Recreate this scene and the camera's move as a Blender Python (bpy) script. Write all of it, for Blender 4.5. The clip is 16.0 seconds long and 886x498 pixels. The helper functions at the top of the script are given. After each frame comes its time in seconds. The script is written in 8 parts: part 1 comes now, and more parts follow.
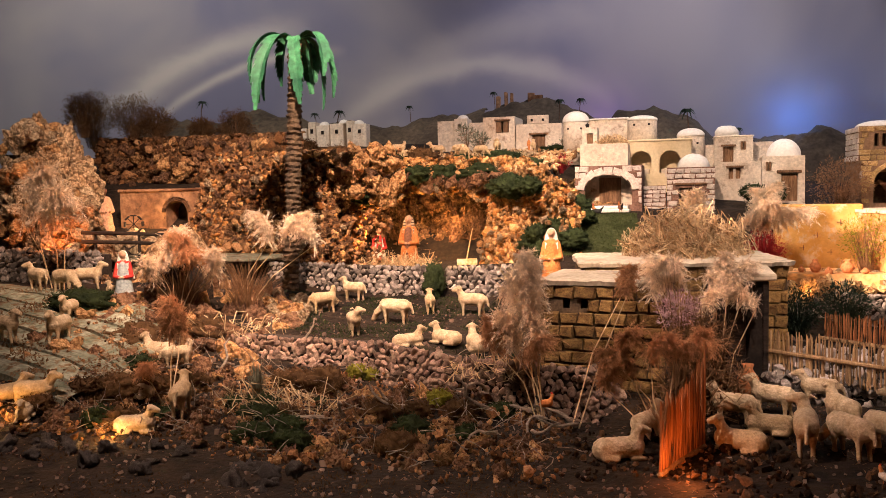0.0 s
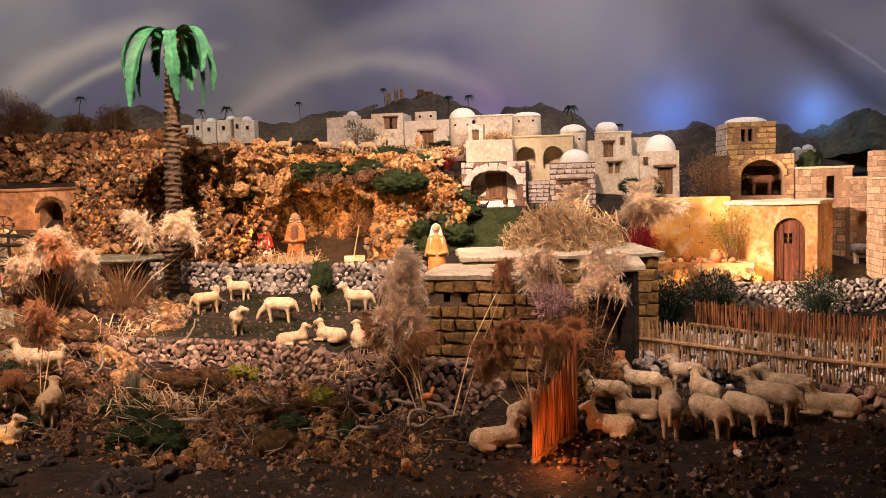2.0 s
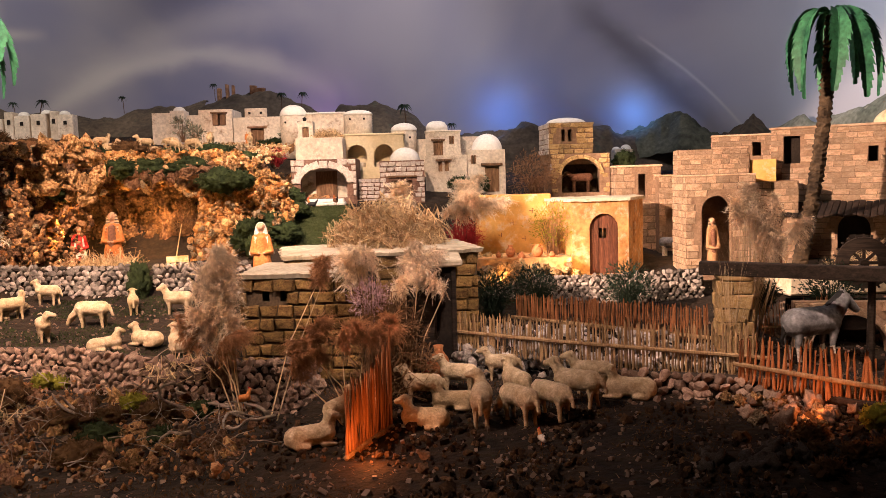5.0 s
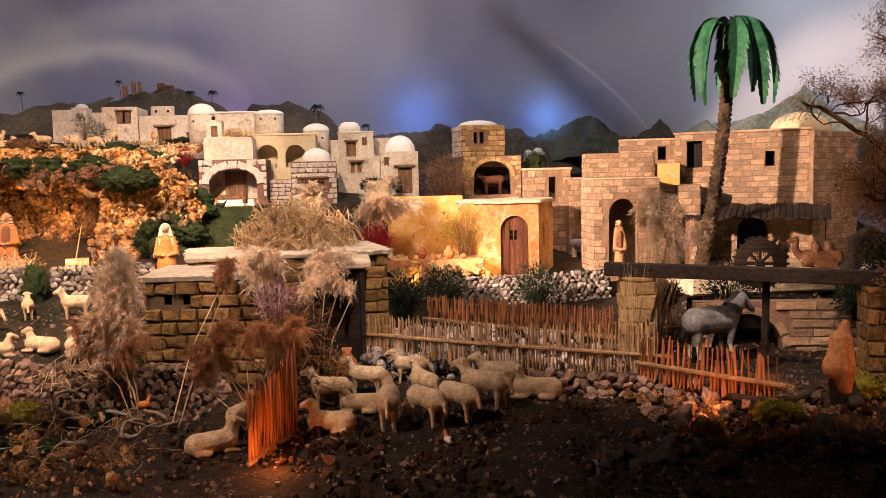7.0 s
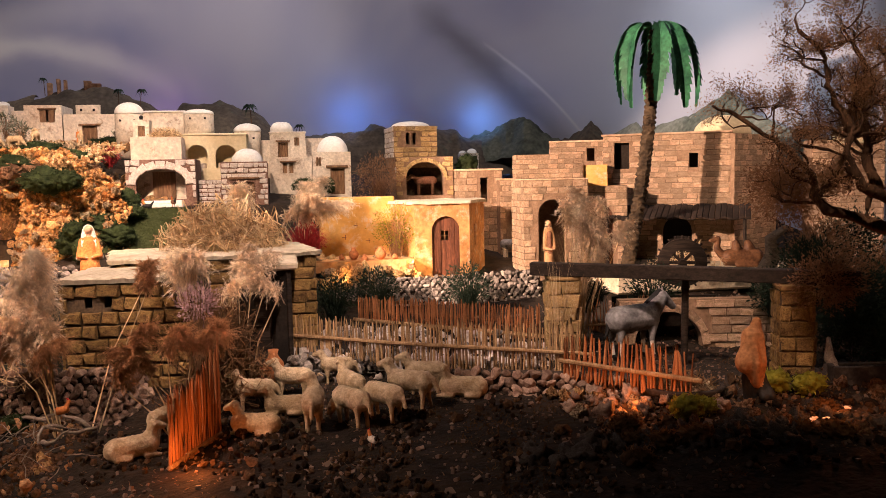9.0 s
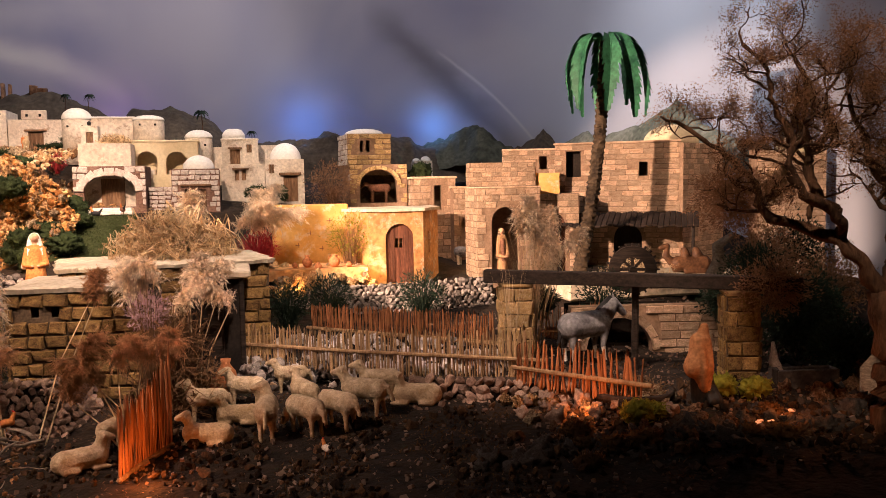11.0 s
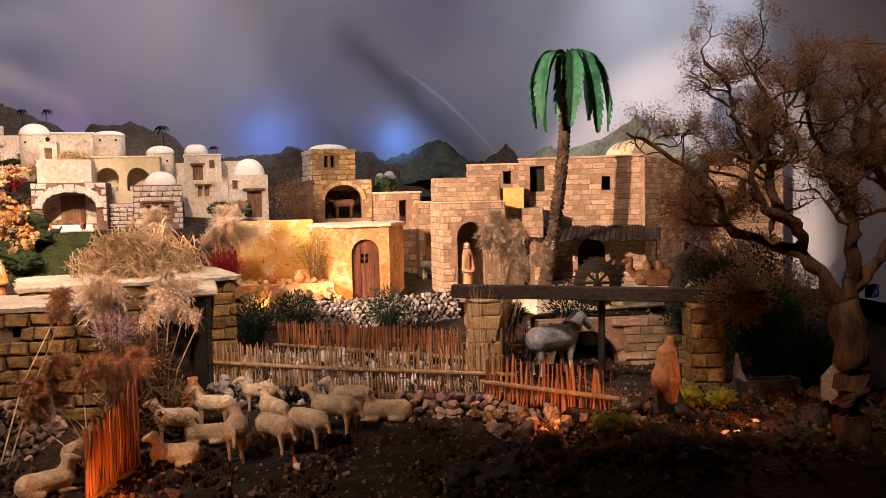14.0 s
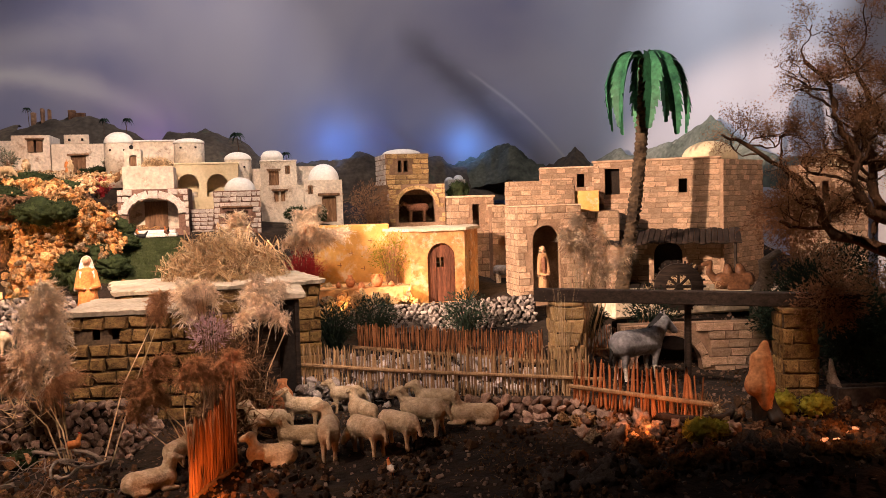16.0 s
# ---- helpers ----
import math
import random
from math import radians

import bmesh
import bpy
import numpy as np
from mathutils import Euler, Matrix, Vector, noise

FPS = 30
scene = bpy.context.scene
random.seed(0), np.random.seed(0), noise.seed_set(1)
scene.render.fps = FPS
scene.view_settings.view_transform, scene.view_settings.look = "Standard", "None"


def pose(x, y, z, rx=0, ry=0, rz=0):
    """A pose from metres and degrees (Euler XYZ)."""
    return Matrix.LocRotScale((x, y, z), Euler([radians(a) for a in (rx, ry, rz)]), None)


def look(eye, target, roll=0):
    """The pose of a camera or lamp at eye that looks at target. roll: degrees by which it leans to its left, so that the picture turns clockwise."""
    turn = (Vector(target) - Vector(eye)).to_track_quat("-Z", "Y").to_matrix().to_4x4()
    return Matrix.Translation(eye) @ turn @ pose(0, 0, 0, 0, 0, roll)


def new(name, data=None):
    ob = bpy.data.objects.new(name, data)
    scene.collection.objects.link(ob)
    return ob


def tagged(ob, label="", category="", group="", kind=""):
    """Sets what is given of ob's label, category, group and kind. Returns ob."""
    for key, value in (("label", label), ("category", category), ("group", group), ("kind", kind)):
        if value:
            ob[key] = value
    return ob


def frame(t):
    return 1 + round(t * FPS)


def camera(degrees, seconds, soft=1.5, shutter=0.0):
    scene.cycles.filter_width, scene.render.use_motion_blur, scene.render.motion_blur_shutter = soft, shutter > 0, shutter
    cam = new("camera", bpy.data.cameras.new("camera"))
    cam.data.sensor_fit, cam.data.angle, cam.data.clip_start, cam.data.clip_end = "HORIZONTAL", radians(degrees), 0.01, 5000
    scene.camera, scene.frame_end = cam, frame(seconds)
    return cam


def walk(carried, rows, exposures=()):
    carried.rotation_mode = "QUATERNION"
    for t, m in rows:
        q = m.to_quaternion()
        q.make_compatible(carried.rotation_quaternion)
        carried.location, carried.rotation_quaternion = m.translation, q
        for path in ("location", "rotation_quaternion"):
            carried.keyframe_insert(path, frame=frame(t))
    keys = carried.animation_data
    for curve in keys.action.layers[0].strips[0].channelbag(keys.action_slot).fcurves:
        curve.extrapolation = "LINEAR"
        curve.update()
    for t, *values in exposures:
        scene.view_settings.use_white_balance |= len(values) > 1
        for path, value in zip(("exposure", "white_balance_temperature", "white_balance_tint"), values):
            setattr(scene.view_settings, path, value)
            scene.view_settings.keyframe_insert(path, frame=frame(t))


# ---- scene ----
cam = camera(55.0, 16.0, soft=0.4)
ROWS = [
    (0, 0.0, 0.0, 0.842, 86.124, 1.164, 15.896),
    (0.5, 0.0167, 0.0007, 0.8413, 86.042, 1.3, 14.421),
    (1, 0.0323, 0.0012, 0.8414, 85.887, 1.44, 12.499),
    (1.5, 0.0478, -0.0033, 0.8427, 85.78, 1.558, 10.78),
    (2, 0.0634, -0.0034, 0.842, 85.689, 1.687, 9.096),
    (2.5, 0.0783, -0.0005, 0.8414, 85.564, 1.737, 7.272),
    (3, 0.097, 0.0028, 0.8382, 85.455, 1.819, 5.139),
    (3.5, 0.1166, -0.0054, 0.8402, 85.329, 1.841, 3.383),
    (4, 0.1338, -0.0053, 0.8357, 85.303, 1.845, 1.809),
    (6.5, 0.1733, -0.0078, 0.8358, 85.316, 1.414, -5.353),
    (7, 0.1842, 0.0008, 0.8341, 85.26, 1.336, -6.675),
    (7.5, 0.1968, 0.0035, 0.8321, 85.174, 1.301, -7.871),
    (8, 0.205, -0.0066, 0.8339, 85.116, 1.276, -8.927),
    (8.5, 0.2152, -0.0168, 0.835, 85.141, 1.256, -9.853),
    (9, 0.2234, -0.0218, 0.8351, 85.197, 1.245, -10.713),
    (11.5, 0.2211, -0.0341, 0.839, 85.715, 1.101, -14.522),
    (12, 0.2279, -0.0343, 0.839, 85.827, 1.115, -15.23),
    (12.5, 0.2317, -0.0388, 0.8399, 85.981, 1.146, -15.977),
    (13, 0.2359, -0.0395, 0.8419, 86.136, 1.218, -16.638),
    (13.5, 0.2212, -0.0394, 0.8435, 86.321, 1.317, -16.825),
    (14, 0.1979, -0.0373, 0.8455, 86.476, 1.383, -16.423),
    (14.5, 0.1815, -0.035, 0.8464, 86.573, 1.45, -15.809),
    (15, 0.1586, -0.028, 0.8472, 86.665, 1.523, -14.895),
    (15.5, 0.1367, -0.022, 0.8469, 86.762, 1.663, -13.733),
    (16, 0.1163, -0.0226, 0.8487, 86.827, 1.75, -12.476),
]
walk(cam, [(r[0], pose(*r[1:])) for r in ROWS])

# ---------------------------------------------------------------- light
world = bpy.data.worlds.new("room")
scene.world = world
world.use_nodes = True
wbg = world.node_tree.nodes["Background"]
wbg.inputs[0].default_value = (0.55, 0.5, 0.5, 1)
wbg.inputs[1].default_value = 0.002


def lamp(name, kind, at, to, power, colour, size=0.1, cone=60, blend=0.6):
    d = bpy.data.lights.new(name, kind)
    d.energy, d.color = power * 6.0, colour
    if kind == "AREA":
        d.shape, d.size = "DISK", size
    else:
        d.shadow_soft_size = size
    if kind == "SPOT":
        d.spot_size, d.spot_blend = radians(cone), blend
    ob = new(name, d)
    ob.matrix_world = look(at, to)
    return ob


AMBER, EMBER = (1.0, 0.5, 0.16), (1.0, 0.26, 0.06)
lamp("ceiling_spot_village", "SPOT", (-0.5, 2.2, 2.9), (-0.1, 5.0, 0.9), 74, (1.0, 0.73, 0.58), 0.03, 42, 0.7)
lamp("ceiling_spot_cliff", "SPOT", (-1.0, 1.8, 2.8), (-1.65, 3.9, 0.7), 160, (1.0, 0.662, 0.502), 0.03, 70, 0.8)
# unseen fill, added to brighten the rock stack
lamp("ceiling_spot_stack", "SPOT", (-2.5, 1.9, 2.8), (-3.05, 3.65, 0.85), 14, (1.0, 0.683, 0.524), 0.03, 40, 0.9)
# unseen lamp from the left, set low so palm shadow clears the dome
lamp("stand_spot_fort", "SPOT", (-1.35, 2.2, 1.68), (1.95, 4.3, 0.76), 262, (1.0, 0.67, 0.51), 0.03, 33, 0.4)
lamp("ceiling_spot_tower", "SPOT", (2.5, 2.3, 2.8), (2.7, 4.3, 0.85), 26, (1.0, 0.66, 0.48), 0.03, 24, 0.8)
# added fill for ochre house, yellow wall and tower, no visible source
lamp("ceiling_spot_house", "SPOT", (0.72, 2.0, 2.75), (0.95, 4.5, 0.8), 30, (1.0, 0.68, 0.5), 0.03, 33, 0.6)
lamp("ceiling_spot_front", "SPOT", (-1.5, 1.3, 2.7), (-0.8, 2.6, 0.2), 56, (1.0, 0.683, 0.559), 0.03, 76, 0.9)
# extra unseen spot to raise plumes, hut and fence
lamp("ceiling_spot_middle", "SPOT", (0.5, 1.1, 2.7), (0.05, 3.05, 0.5), 58, (1.0, 0.724, 0.616), 0.03, 36, 0.9)
lamp("ceiling_spot_yard", "SPOT", (0.25, 1.5, 2.7), (1.38, 2.66, 0.34), 65, (1.0, 0.69, 0.56), 0.03, 31, 0.9)
lamp("ceiling_spot_tree", "SPOT", (0.7, 0.5, 2.5), (1.62, 1.75, 1.0), 24, (1.0, 0.68, 0.48), 0.03, 32, 0.9)
# fill added where the cliff spot does not reach the valley
lamp("ceiling_spot_valley", "SPOT", (-2.2, 2.0, 2.8), (-3.2, 4.7, 0.95), 24, (1.0, 0.66, 0.5), 0.03, 36, 0.9)
lamp("sky_lamp_blue", "POINT", (0.85, 7.50, 1.42), (0, 0, 0), 0.85, (0.12, 0.36, 1.0), 0.06)
lamp("sky_lamp_blue_b", "POINT", (1.93, 7.28, 1.36), (0, 0, 0), 0.6, (0.12, 0.36, 1.0), 0.06)
lamp("sky_lamp_violet", "POINT", (-0.72, 7.45, 1.4), (0, 0, 0), 0.4, (0.7, 0.25, 0.95), 0.06)
lamp("sky_lamp_wash", "SPOT", (-0.2, 5.6, 3.9), (-0.6, 7.78, 1.5), 24, (0.92, 0.84, 0.9), 0.03, 70, 0.7)
lamp("sky_lamp_left", "SPOT", (-4.3, 4.8, 3.9), (-4.7, 7.4, 1.7), 50, (1.0, 0.9, 0.8), 0.04, 104, 0.7)
# unseen area light added to raise the whole sky
lamp("sky_lamp_soft", "AREA", (0.5, 4.6, 4.2), (0.5, 7.78, 1.8), 16, (0.95, 0.86, 0.9), 0.8)
lamp("side_wall_lamp", "SPOT", (2.2, 3.6, 3.9), (3.45, 4.9, 2.55), 66, (0.95, 0.95, 1.0), 0.04, 52, 0.8)
lamp("cave_lamp", "POINT", (-1.57, 4.1, 0.66), (0, 0, 0), 0.75, AMBER, 0.02)
# second cave light, unseen, added to lift the inside
lamp("cave_lamp_roof", "POINT", (-1.2, 4.3, 0.70), (0, 0, 0), 0.7, AMBER, 0.02)
lamp("cave_lamp_b", "POINT", (-0.95, 3.80, 0.52), (0, 0, 0), 0.36, AMBER, 0.02)
lamp("house_lamp", "POINT", (0.845, 3.97, 0.43), (0, 0, 0), 0.27, AMBER, 0.02)
lamp("rock_lamp", "POINT", (0.50, 3.93, 0.39), (0, 0, 0), 0.07, AMBER, 0.02)
lamp("fence_lamp", "POINT", (0.0, 1.97, 0.2), (0, 0, 0), 0.13, EMBER, 0.02)
lamp("sheep_lamp", "POINT", (-1.56, 1.99, 0.18), (0, 0, 0), 0.16, AMBER, 0.02)
lamp("edge_lamp_left", "POINT", (-2.0, 2.0, 0.22), (0, 0, 0), 0.2, AMBER, 0.02)
lamp("edge_lamp_right", "POINT", (1.6, 1.9, 0.29), (0, 0, 0), 0.1, EMBER, 0.02)
lamp("yard_lamp", "POINT", (1.13, 2.1, 0.24), (0, 0, 0), 0.1, EMBER, 0.02)
lamp("fire_lamp", "POINT", (-2.95, 3.46, 0.66), (0, 0, 0), 0.4, EMBER, 0.03)
lamp("grotto_lamp", "POINT", (-2.93, 4.1, 0.70), (0, 0, 0), 0.4, AMBER, 0.03)
lamp("stall_lamp", "POINT", (1.50, 4.42, 0.47), (0, 0, 0), 0.2, AMBER, 0.02)


# ---------------------------------------------------------------- materials
def mat(name, a, b, scale=20.0, rough=0.85, bump=0.4, fine=120.0, spots=None, spot_at=0.62, random_tint=0.25, metal=0.0, stretch=(1, 1, 1), dist=0.004, pits=0.0, thin=0.0, grit=0.5, cells=0.0):
    """Two colours mixed by noise, dark or light spots, pits with painted-in shade, fine grain in the relief, and a tint
    of its own for each object.
    """
    m = bpy.data.materials.new(name)
    m.use_nodes = True
    nt = m.node_tree
    n, l = nt.nodes, nt.links
    bsdf = n["Principled BSDF"]
    co = n.new("ShaderNodeTexCoord")
    mp = n.new("ShaderNodeMapping")
    mp.inputs["Scale"].default_value = stretch
    info = n.new("ShaderNodeObjectInfo")
    shift = n.new("ShaderNodeVectorMath")
    shift.operation = "SCALE"
    shift.inputs[3].default_value = 17.0
    comb = n.new("ShaderNodeCombineXYZ")
    l.new(info.outputs["Random"], comb.inputs[0])
    l.new(info.outputs["Random"], comb.inputs[1])
    l.new(comb.outputs[0], shift.inputs[0])
    l.new(co.outputs["Object"], mp.inputs[0])
    l.new(shift.outputs[0], mp.inputs["Location"])
    big = n.new("ShaderNodeTexNoise")
    big.inputs["Scale"].default_value, big.inputs["Detail"].default_value, big.inputs["Roughness"].default_value = scale, 6, 0.65
    l.new(mp.outputs[0], big.inputs["Vector"])
    ramp = n.new("ShaderNodeValToRGB")
    ramp.color_ramp.elements[0].position, ramp.color_ramp.elements[1].position = 0.34, 0.66
    ramp.color_ramp.elements[0].color, ramp.color_ramp.elements[1].color = (*a, 1), (*b, 1)
    l.new(big.outputs["Fac"], ramp.inputs[0])
    colour = ramp.outputs[0]
    small = n.new("ShaderNodeTexNoise")
    small.inputs["Scale"].default_value, small.inputs["Detail"].default_value = fine, 4
    l.new(mp.outputs[0], small.inputs["Vector"])
    if spots:
        spot = n.new("ShaderNodeTexNoise")
        spot.inputs["Scale"].default_value, spot.inputs["Detail"].default_value, spot.inputs["Roughness"].default_value = scale * 2.3, 8, 0.7
        l.new(mp.outputs[0], spot.inputs["Vector"])
        step = n.new("ShaderNodeValToRGB")
        step.color_ramp.elements[0].position, step.color_ramp.elements[1].position = spot_at, spot_at + 0.1
        l.new(spot.outputs["Fac"], step.inputs[0])
        mix = n.new("ShaderNodeMix")
        mix.data_type = "RGBA"
        l.new(step.outputs[0], mix.inputs[0])
        l.new(colour, mix.inputs[6])
        mix.inputs[7].default_value = (*spots, 1)
        colour = mix.outputs[2]
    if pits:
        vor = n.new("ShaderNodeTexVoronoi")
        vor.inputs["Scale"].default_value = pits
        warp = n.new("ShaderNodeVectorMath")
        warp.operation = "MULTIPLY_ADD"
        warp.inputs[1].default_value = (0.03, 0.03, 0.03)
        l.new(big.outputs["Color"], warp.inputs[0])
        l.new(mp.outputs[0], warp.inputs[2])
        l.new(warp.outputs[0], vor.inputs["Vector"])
        # colour darkens where the pits dip, painting crevice shade over the relief
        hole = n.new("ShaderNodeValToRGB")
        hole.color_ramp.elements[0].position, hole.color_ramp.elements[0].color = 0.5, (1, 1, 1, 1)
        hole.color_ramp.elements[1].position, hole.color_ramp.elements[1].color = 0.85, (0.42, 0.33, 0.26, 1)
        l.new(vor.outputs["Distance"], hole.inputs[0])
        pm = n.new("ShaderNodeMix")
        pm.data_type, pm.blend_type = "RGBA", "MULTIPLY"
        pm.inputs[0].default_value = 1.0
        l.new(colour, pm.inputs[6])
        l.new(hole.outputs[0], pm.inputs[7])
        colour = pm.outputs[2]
    if cells:
        lump = n.new("ShaderNodeTexVoronoi")
        lump.inputs["Scale"].default_value = cells
        l.new(mp.outputs[0], lump.inputs["Vector"])
        lsep = n.new("ShaderNodeSeparateColor")
        l.new(lump.outputs["Color"], lsep.inputs[0])
        lmap = n.new("ShaderNodeMapRange")
        lmap.inputs[3].default_value, lmap.inputs[4].default_value = 0.45, 1.15
        l.new(lsep.outputs[0], lmap.inputs[0])
        lmix = n.new("ShaderNodeMix")
        lmix.data_type, lmix.blend_type = "RGBA", "MULTIPLY"
        lmix.inputs[0].default_value = 1.0
        l.new(colour, lmix.inputs[6])
        l.new(lmap.outputs[0], lmix.inputs[7])
        colour = lmix.outputs[2]
    hsv = n.new("ShaderNodeHueSaturation")
    val = n.new("ShaderNodeMapRange")
    val.inputs[3].default_value, val.inputs[4].default_value = 1 - random_tint, 1 + random_tint
    l.new(info.outputs["Random"], val.inputs[0])
    l.new(val.outputs[0], hsv.inputs["Value"])
    l.new(colour, hsv.inputs["Color"])
    fmix = n.new("ShaderNodeMix")
    fmix.data_type, fmix.blend_type = "RGBA", "MULTIPLY"
    fmix.inputs[0].default_value = grit
    l.new(hsv.outputs[0], fmix.inputs[6])
    grain = n.new("ShaderNodeMapRange")
    grain.inputs[1].default_value, grain.inputs[2].default_value, grain.inputs[3].default_value, grain.inputs[4].default_value = 0.3, 0.7, 0.3, 1.5
    l.new(small.outputs["Fac"], grain.inputs[0])
    l.new(grain.outputs[0], fmix.inputs[7])
    l.new(fmix.outputs[2], bsdf.inputs["Base Color"])
    bsdf.inputs["Roughness"].default_value, bsdf.inputs["Metallic"].default_value = rough, metal
    bsdf.inputs["Specular IOR Level"].default_value = 0.25
    if thin:
        tr = n.new("ShaderNodeBsdfTranslucent")
        l.new(fmix.outputs[2], tr.inputs[0])
        ms = n.new("ShaderNodeMixShader")
        ms.inputs[0].default_value = thin
        l.new(bsdf.outputs[0], ms.inputs[1])
        l.new(tr.outputs[0], ms.inputs[2])
        l.new(ms.outputs[0], n["Material Output"].inputs[0])
    if bump:
        add = n.new("ShaderNodeMath")
        l.new(big.outputs["Fac"], add.inputs[0])
        l.new(small.outputs["Fac"], add.inputs[1])
        if pits:
            dip = n.new("ShaderNodeMath")
            dip.operation = "MULTIPLY_ADD"
            dip.inputs[1].default_value = -2.2
            l.new(vor.outputs["Distance"], dip.inputs[0])
            l.new(add.outputs[0], dip.inputs[2])
            add = dip
        bp = n.new("ShaderNodeBump")
        bp.inputs["Strength"].default_value, bp.inputs["Distance"].default_value = bump, dist
        l.new(add.outputs[0], bp.inputs["Height"])
        l.new(bp.outputs[0], bsdf.inputs["Normal"])
    return m


def rubble_mat(name, *tints):
    """Crumbled stone, each crumb with a tint of its own."""
    m = bpy.data.materials.new(name)
    m.use_nodes = True
    n, l = m.node_tree.nodes, m.node_tree.links
    bsdf = n["Principled BSDF"]
    bsdf.inputs["Roughness"].default_value, bsdf.inputs["Specular IOR Level"].default_value = 0.95, 0.15
    geo = n.new("ShaderNodeNewGeometry")
    ramp = n.new("ShaderNodeValToRGB")
    e = ramp.color_ramp.elements
    while len(e) < len(tints):
        e.new(0.5)
    for k, c in enumerate(tints):
        e[k].position, e[k].color = k / (len(tints) - 1), (*c, 1)
    l.new(geo.outputs["Random Per Island"], ramp.inputs[0])
    co = n.new("ShaderNodeTexCoord")
    no = n.new("ShaderNodeTexNoise")
    no.inputs["Scale"].default_value, no.inputs["Detail"].default_value = 160, 4
    l.new(co.outputs["Object"], no.inputs["Vector"])
    mr = n.new("ShaderNodeMapRange")
    mr.inputs[1].default_value, mr.inputs[2].default_value, mr.inputs[3].default_value, mr.inputs[4].default_value = 0.3, 0.7, 0.5, 1.3
    l.new(no.outputs["Fac"], mr.inputs[0])
    mix = n.new("ShaderNodeMix")
    mix.data_type, mix.blend_type = "RGBA", "MULTIPLY"
    mix.inputs[0].default_value = 1.0
    l.new(ramp.outputs[0], mix.inputs[6])
    l.new(mr.outputs[0], mix.inputs[7])
    l.new(mix.outputs[2], bsdf.inputs["Base Color"])
    bp = n.new("ShaderNodeBump")
    bp.inputs["Strength"].default_value, bp.inputs["Distance"].default_value = 0.8, 0.004
    l.new(no.outputs["Fac"], bp.inputs["Height"])
    l.new(bp.outputs[0], bsdf.inputs["Normal"])
    return m


M_CRUMB_ORANGE = rubble_mat("orange_tufa_crumbs", (0.2, 0.075, 0.02), (0.44, 0.19, 0.055), (0.58, 0.29, 0.09), (0.74, 0.48, 0.22))
M_CRUMB_PALE = rubble_mat("pale_tufa_crumbs", (0.16, 0.075, 0.03), (0.36, 0.19, 0.08), (0.54, 0.34, 0.16), (0.72, 0.55, 0.33))
M_CRUMB_BROWN = rubble_mat("brown_tufa_crumbs", (0.05, 0.025, 0.012), (0.16, 0.075, 0.03), (0.3, 0.14, 0.055), (0.5, 0.29, 0.14))
M_CRUMB_DARK = rubble_mat("dark_earth_crumbs", (0.008, 0.005, 0.003), (0.024, 0.014, 0.008), (0.06, 0.032, 0.015), (0.13, 0.07, 0.035))
M_SOIL = mat("dark_soil", (0.008, 0.0052, 0.0036), (0.036, 0.022, 0.012), 13, 0.95, 0.8, 60, (0.03, 0.036, 0.014), 0.6, 0, dist=0.01)
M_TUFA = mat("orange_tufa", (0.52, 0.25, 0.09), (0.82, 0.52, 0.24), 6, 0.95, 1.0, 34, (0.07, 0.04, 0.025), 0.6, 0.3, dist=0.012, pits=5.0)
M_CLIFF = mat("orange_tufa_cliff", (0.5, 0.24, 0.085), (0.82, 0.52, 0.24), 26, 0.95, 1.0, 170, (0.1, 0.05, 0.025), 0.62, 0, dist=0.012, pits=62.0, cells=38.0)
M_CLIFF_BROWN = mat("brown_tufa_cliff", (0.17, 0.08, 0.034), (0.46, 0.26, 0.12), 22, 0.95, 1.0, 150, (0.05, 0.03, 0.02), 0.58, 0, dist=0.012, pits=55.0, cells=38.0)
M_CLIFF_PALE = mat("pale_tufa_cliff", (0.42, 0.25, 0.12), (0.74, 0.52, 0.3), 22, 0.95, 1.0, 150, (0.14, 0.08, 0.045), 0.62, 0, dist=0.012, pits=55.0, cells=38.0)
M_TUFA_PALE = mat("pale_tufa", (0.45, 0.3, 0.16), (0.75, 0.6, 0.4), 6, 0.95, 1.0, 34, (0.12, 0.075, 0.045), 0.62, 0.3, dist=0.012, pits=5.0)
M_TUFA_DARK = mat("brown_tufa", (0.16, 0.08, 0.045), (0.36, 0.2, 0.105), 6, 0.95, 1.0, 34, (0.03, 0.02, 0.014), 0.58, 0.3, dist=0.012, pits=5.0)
M_PEBBLE = mat("grey_pebble", (0.13, 0.105, 0.09), (0.38, 0.33, 0.28), 1.6, 0.75, 0.4, 14, (0.1, 0.07, 0.05), 0.66, 0.5)
M_PEBBLE_WARM = mat("brown_pebble", (0.16, 0.09, 0.065), (0.4, 0.28, 0.2), 1.6, 0.65, 0.4, 14, (0.08, 0.05, 0.035), 0.66, 0.5)
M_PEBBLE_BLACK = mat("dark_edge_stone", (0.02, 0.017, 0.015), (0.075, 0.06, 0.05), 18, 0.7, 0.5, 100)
M_MORTAR = mat("earth_mortar", (0.025, 0.017, 0.012), (0.06, 0.042, 0.03), 25, 0.95, 0.6, 110, random_tint=0)
M_PLASTER = mat("white_plaster", (0.58, 0.47, 0.35), (0.79, 0.7, 0.57), 5, 0.9, 0.8, 60, (0.36, 0.25, 0.17), 0.57, 0.1, dist=0.008, grit=0.3)
M_CREAM = mat("cream_plaster", (0.62, 0.5, 0.3), (0.75, 0.64, 0.42), 7, 0.9, 0.3, 70, (0.45, 0.32, 0.18), 0.68, 0.06, grit=0.15)
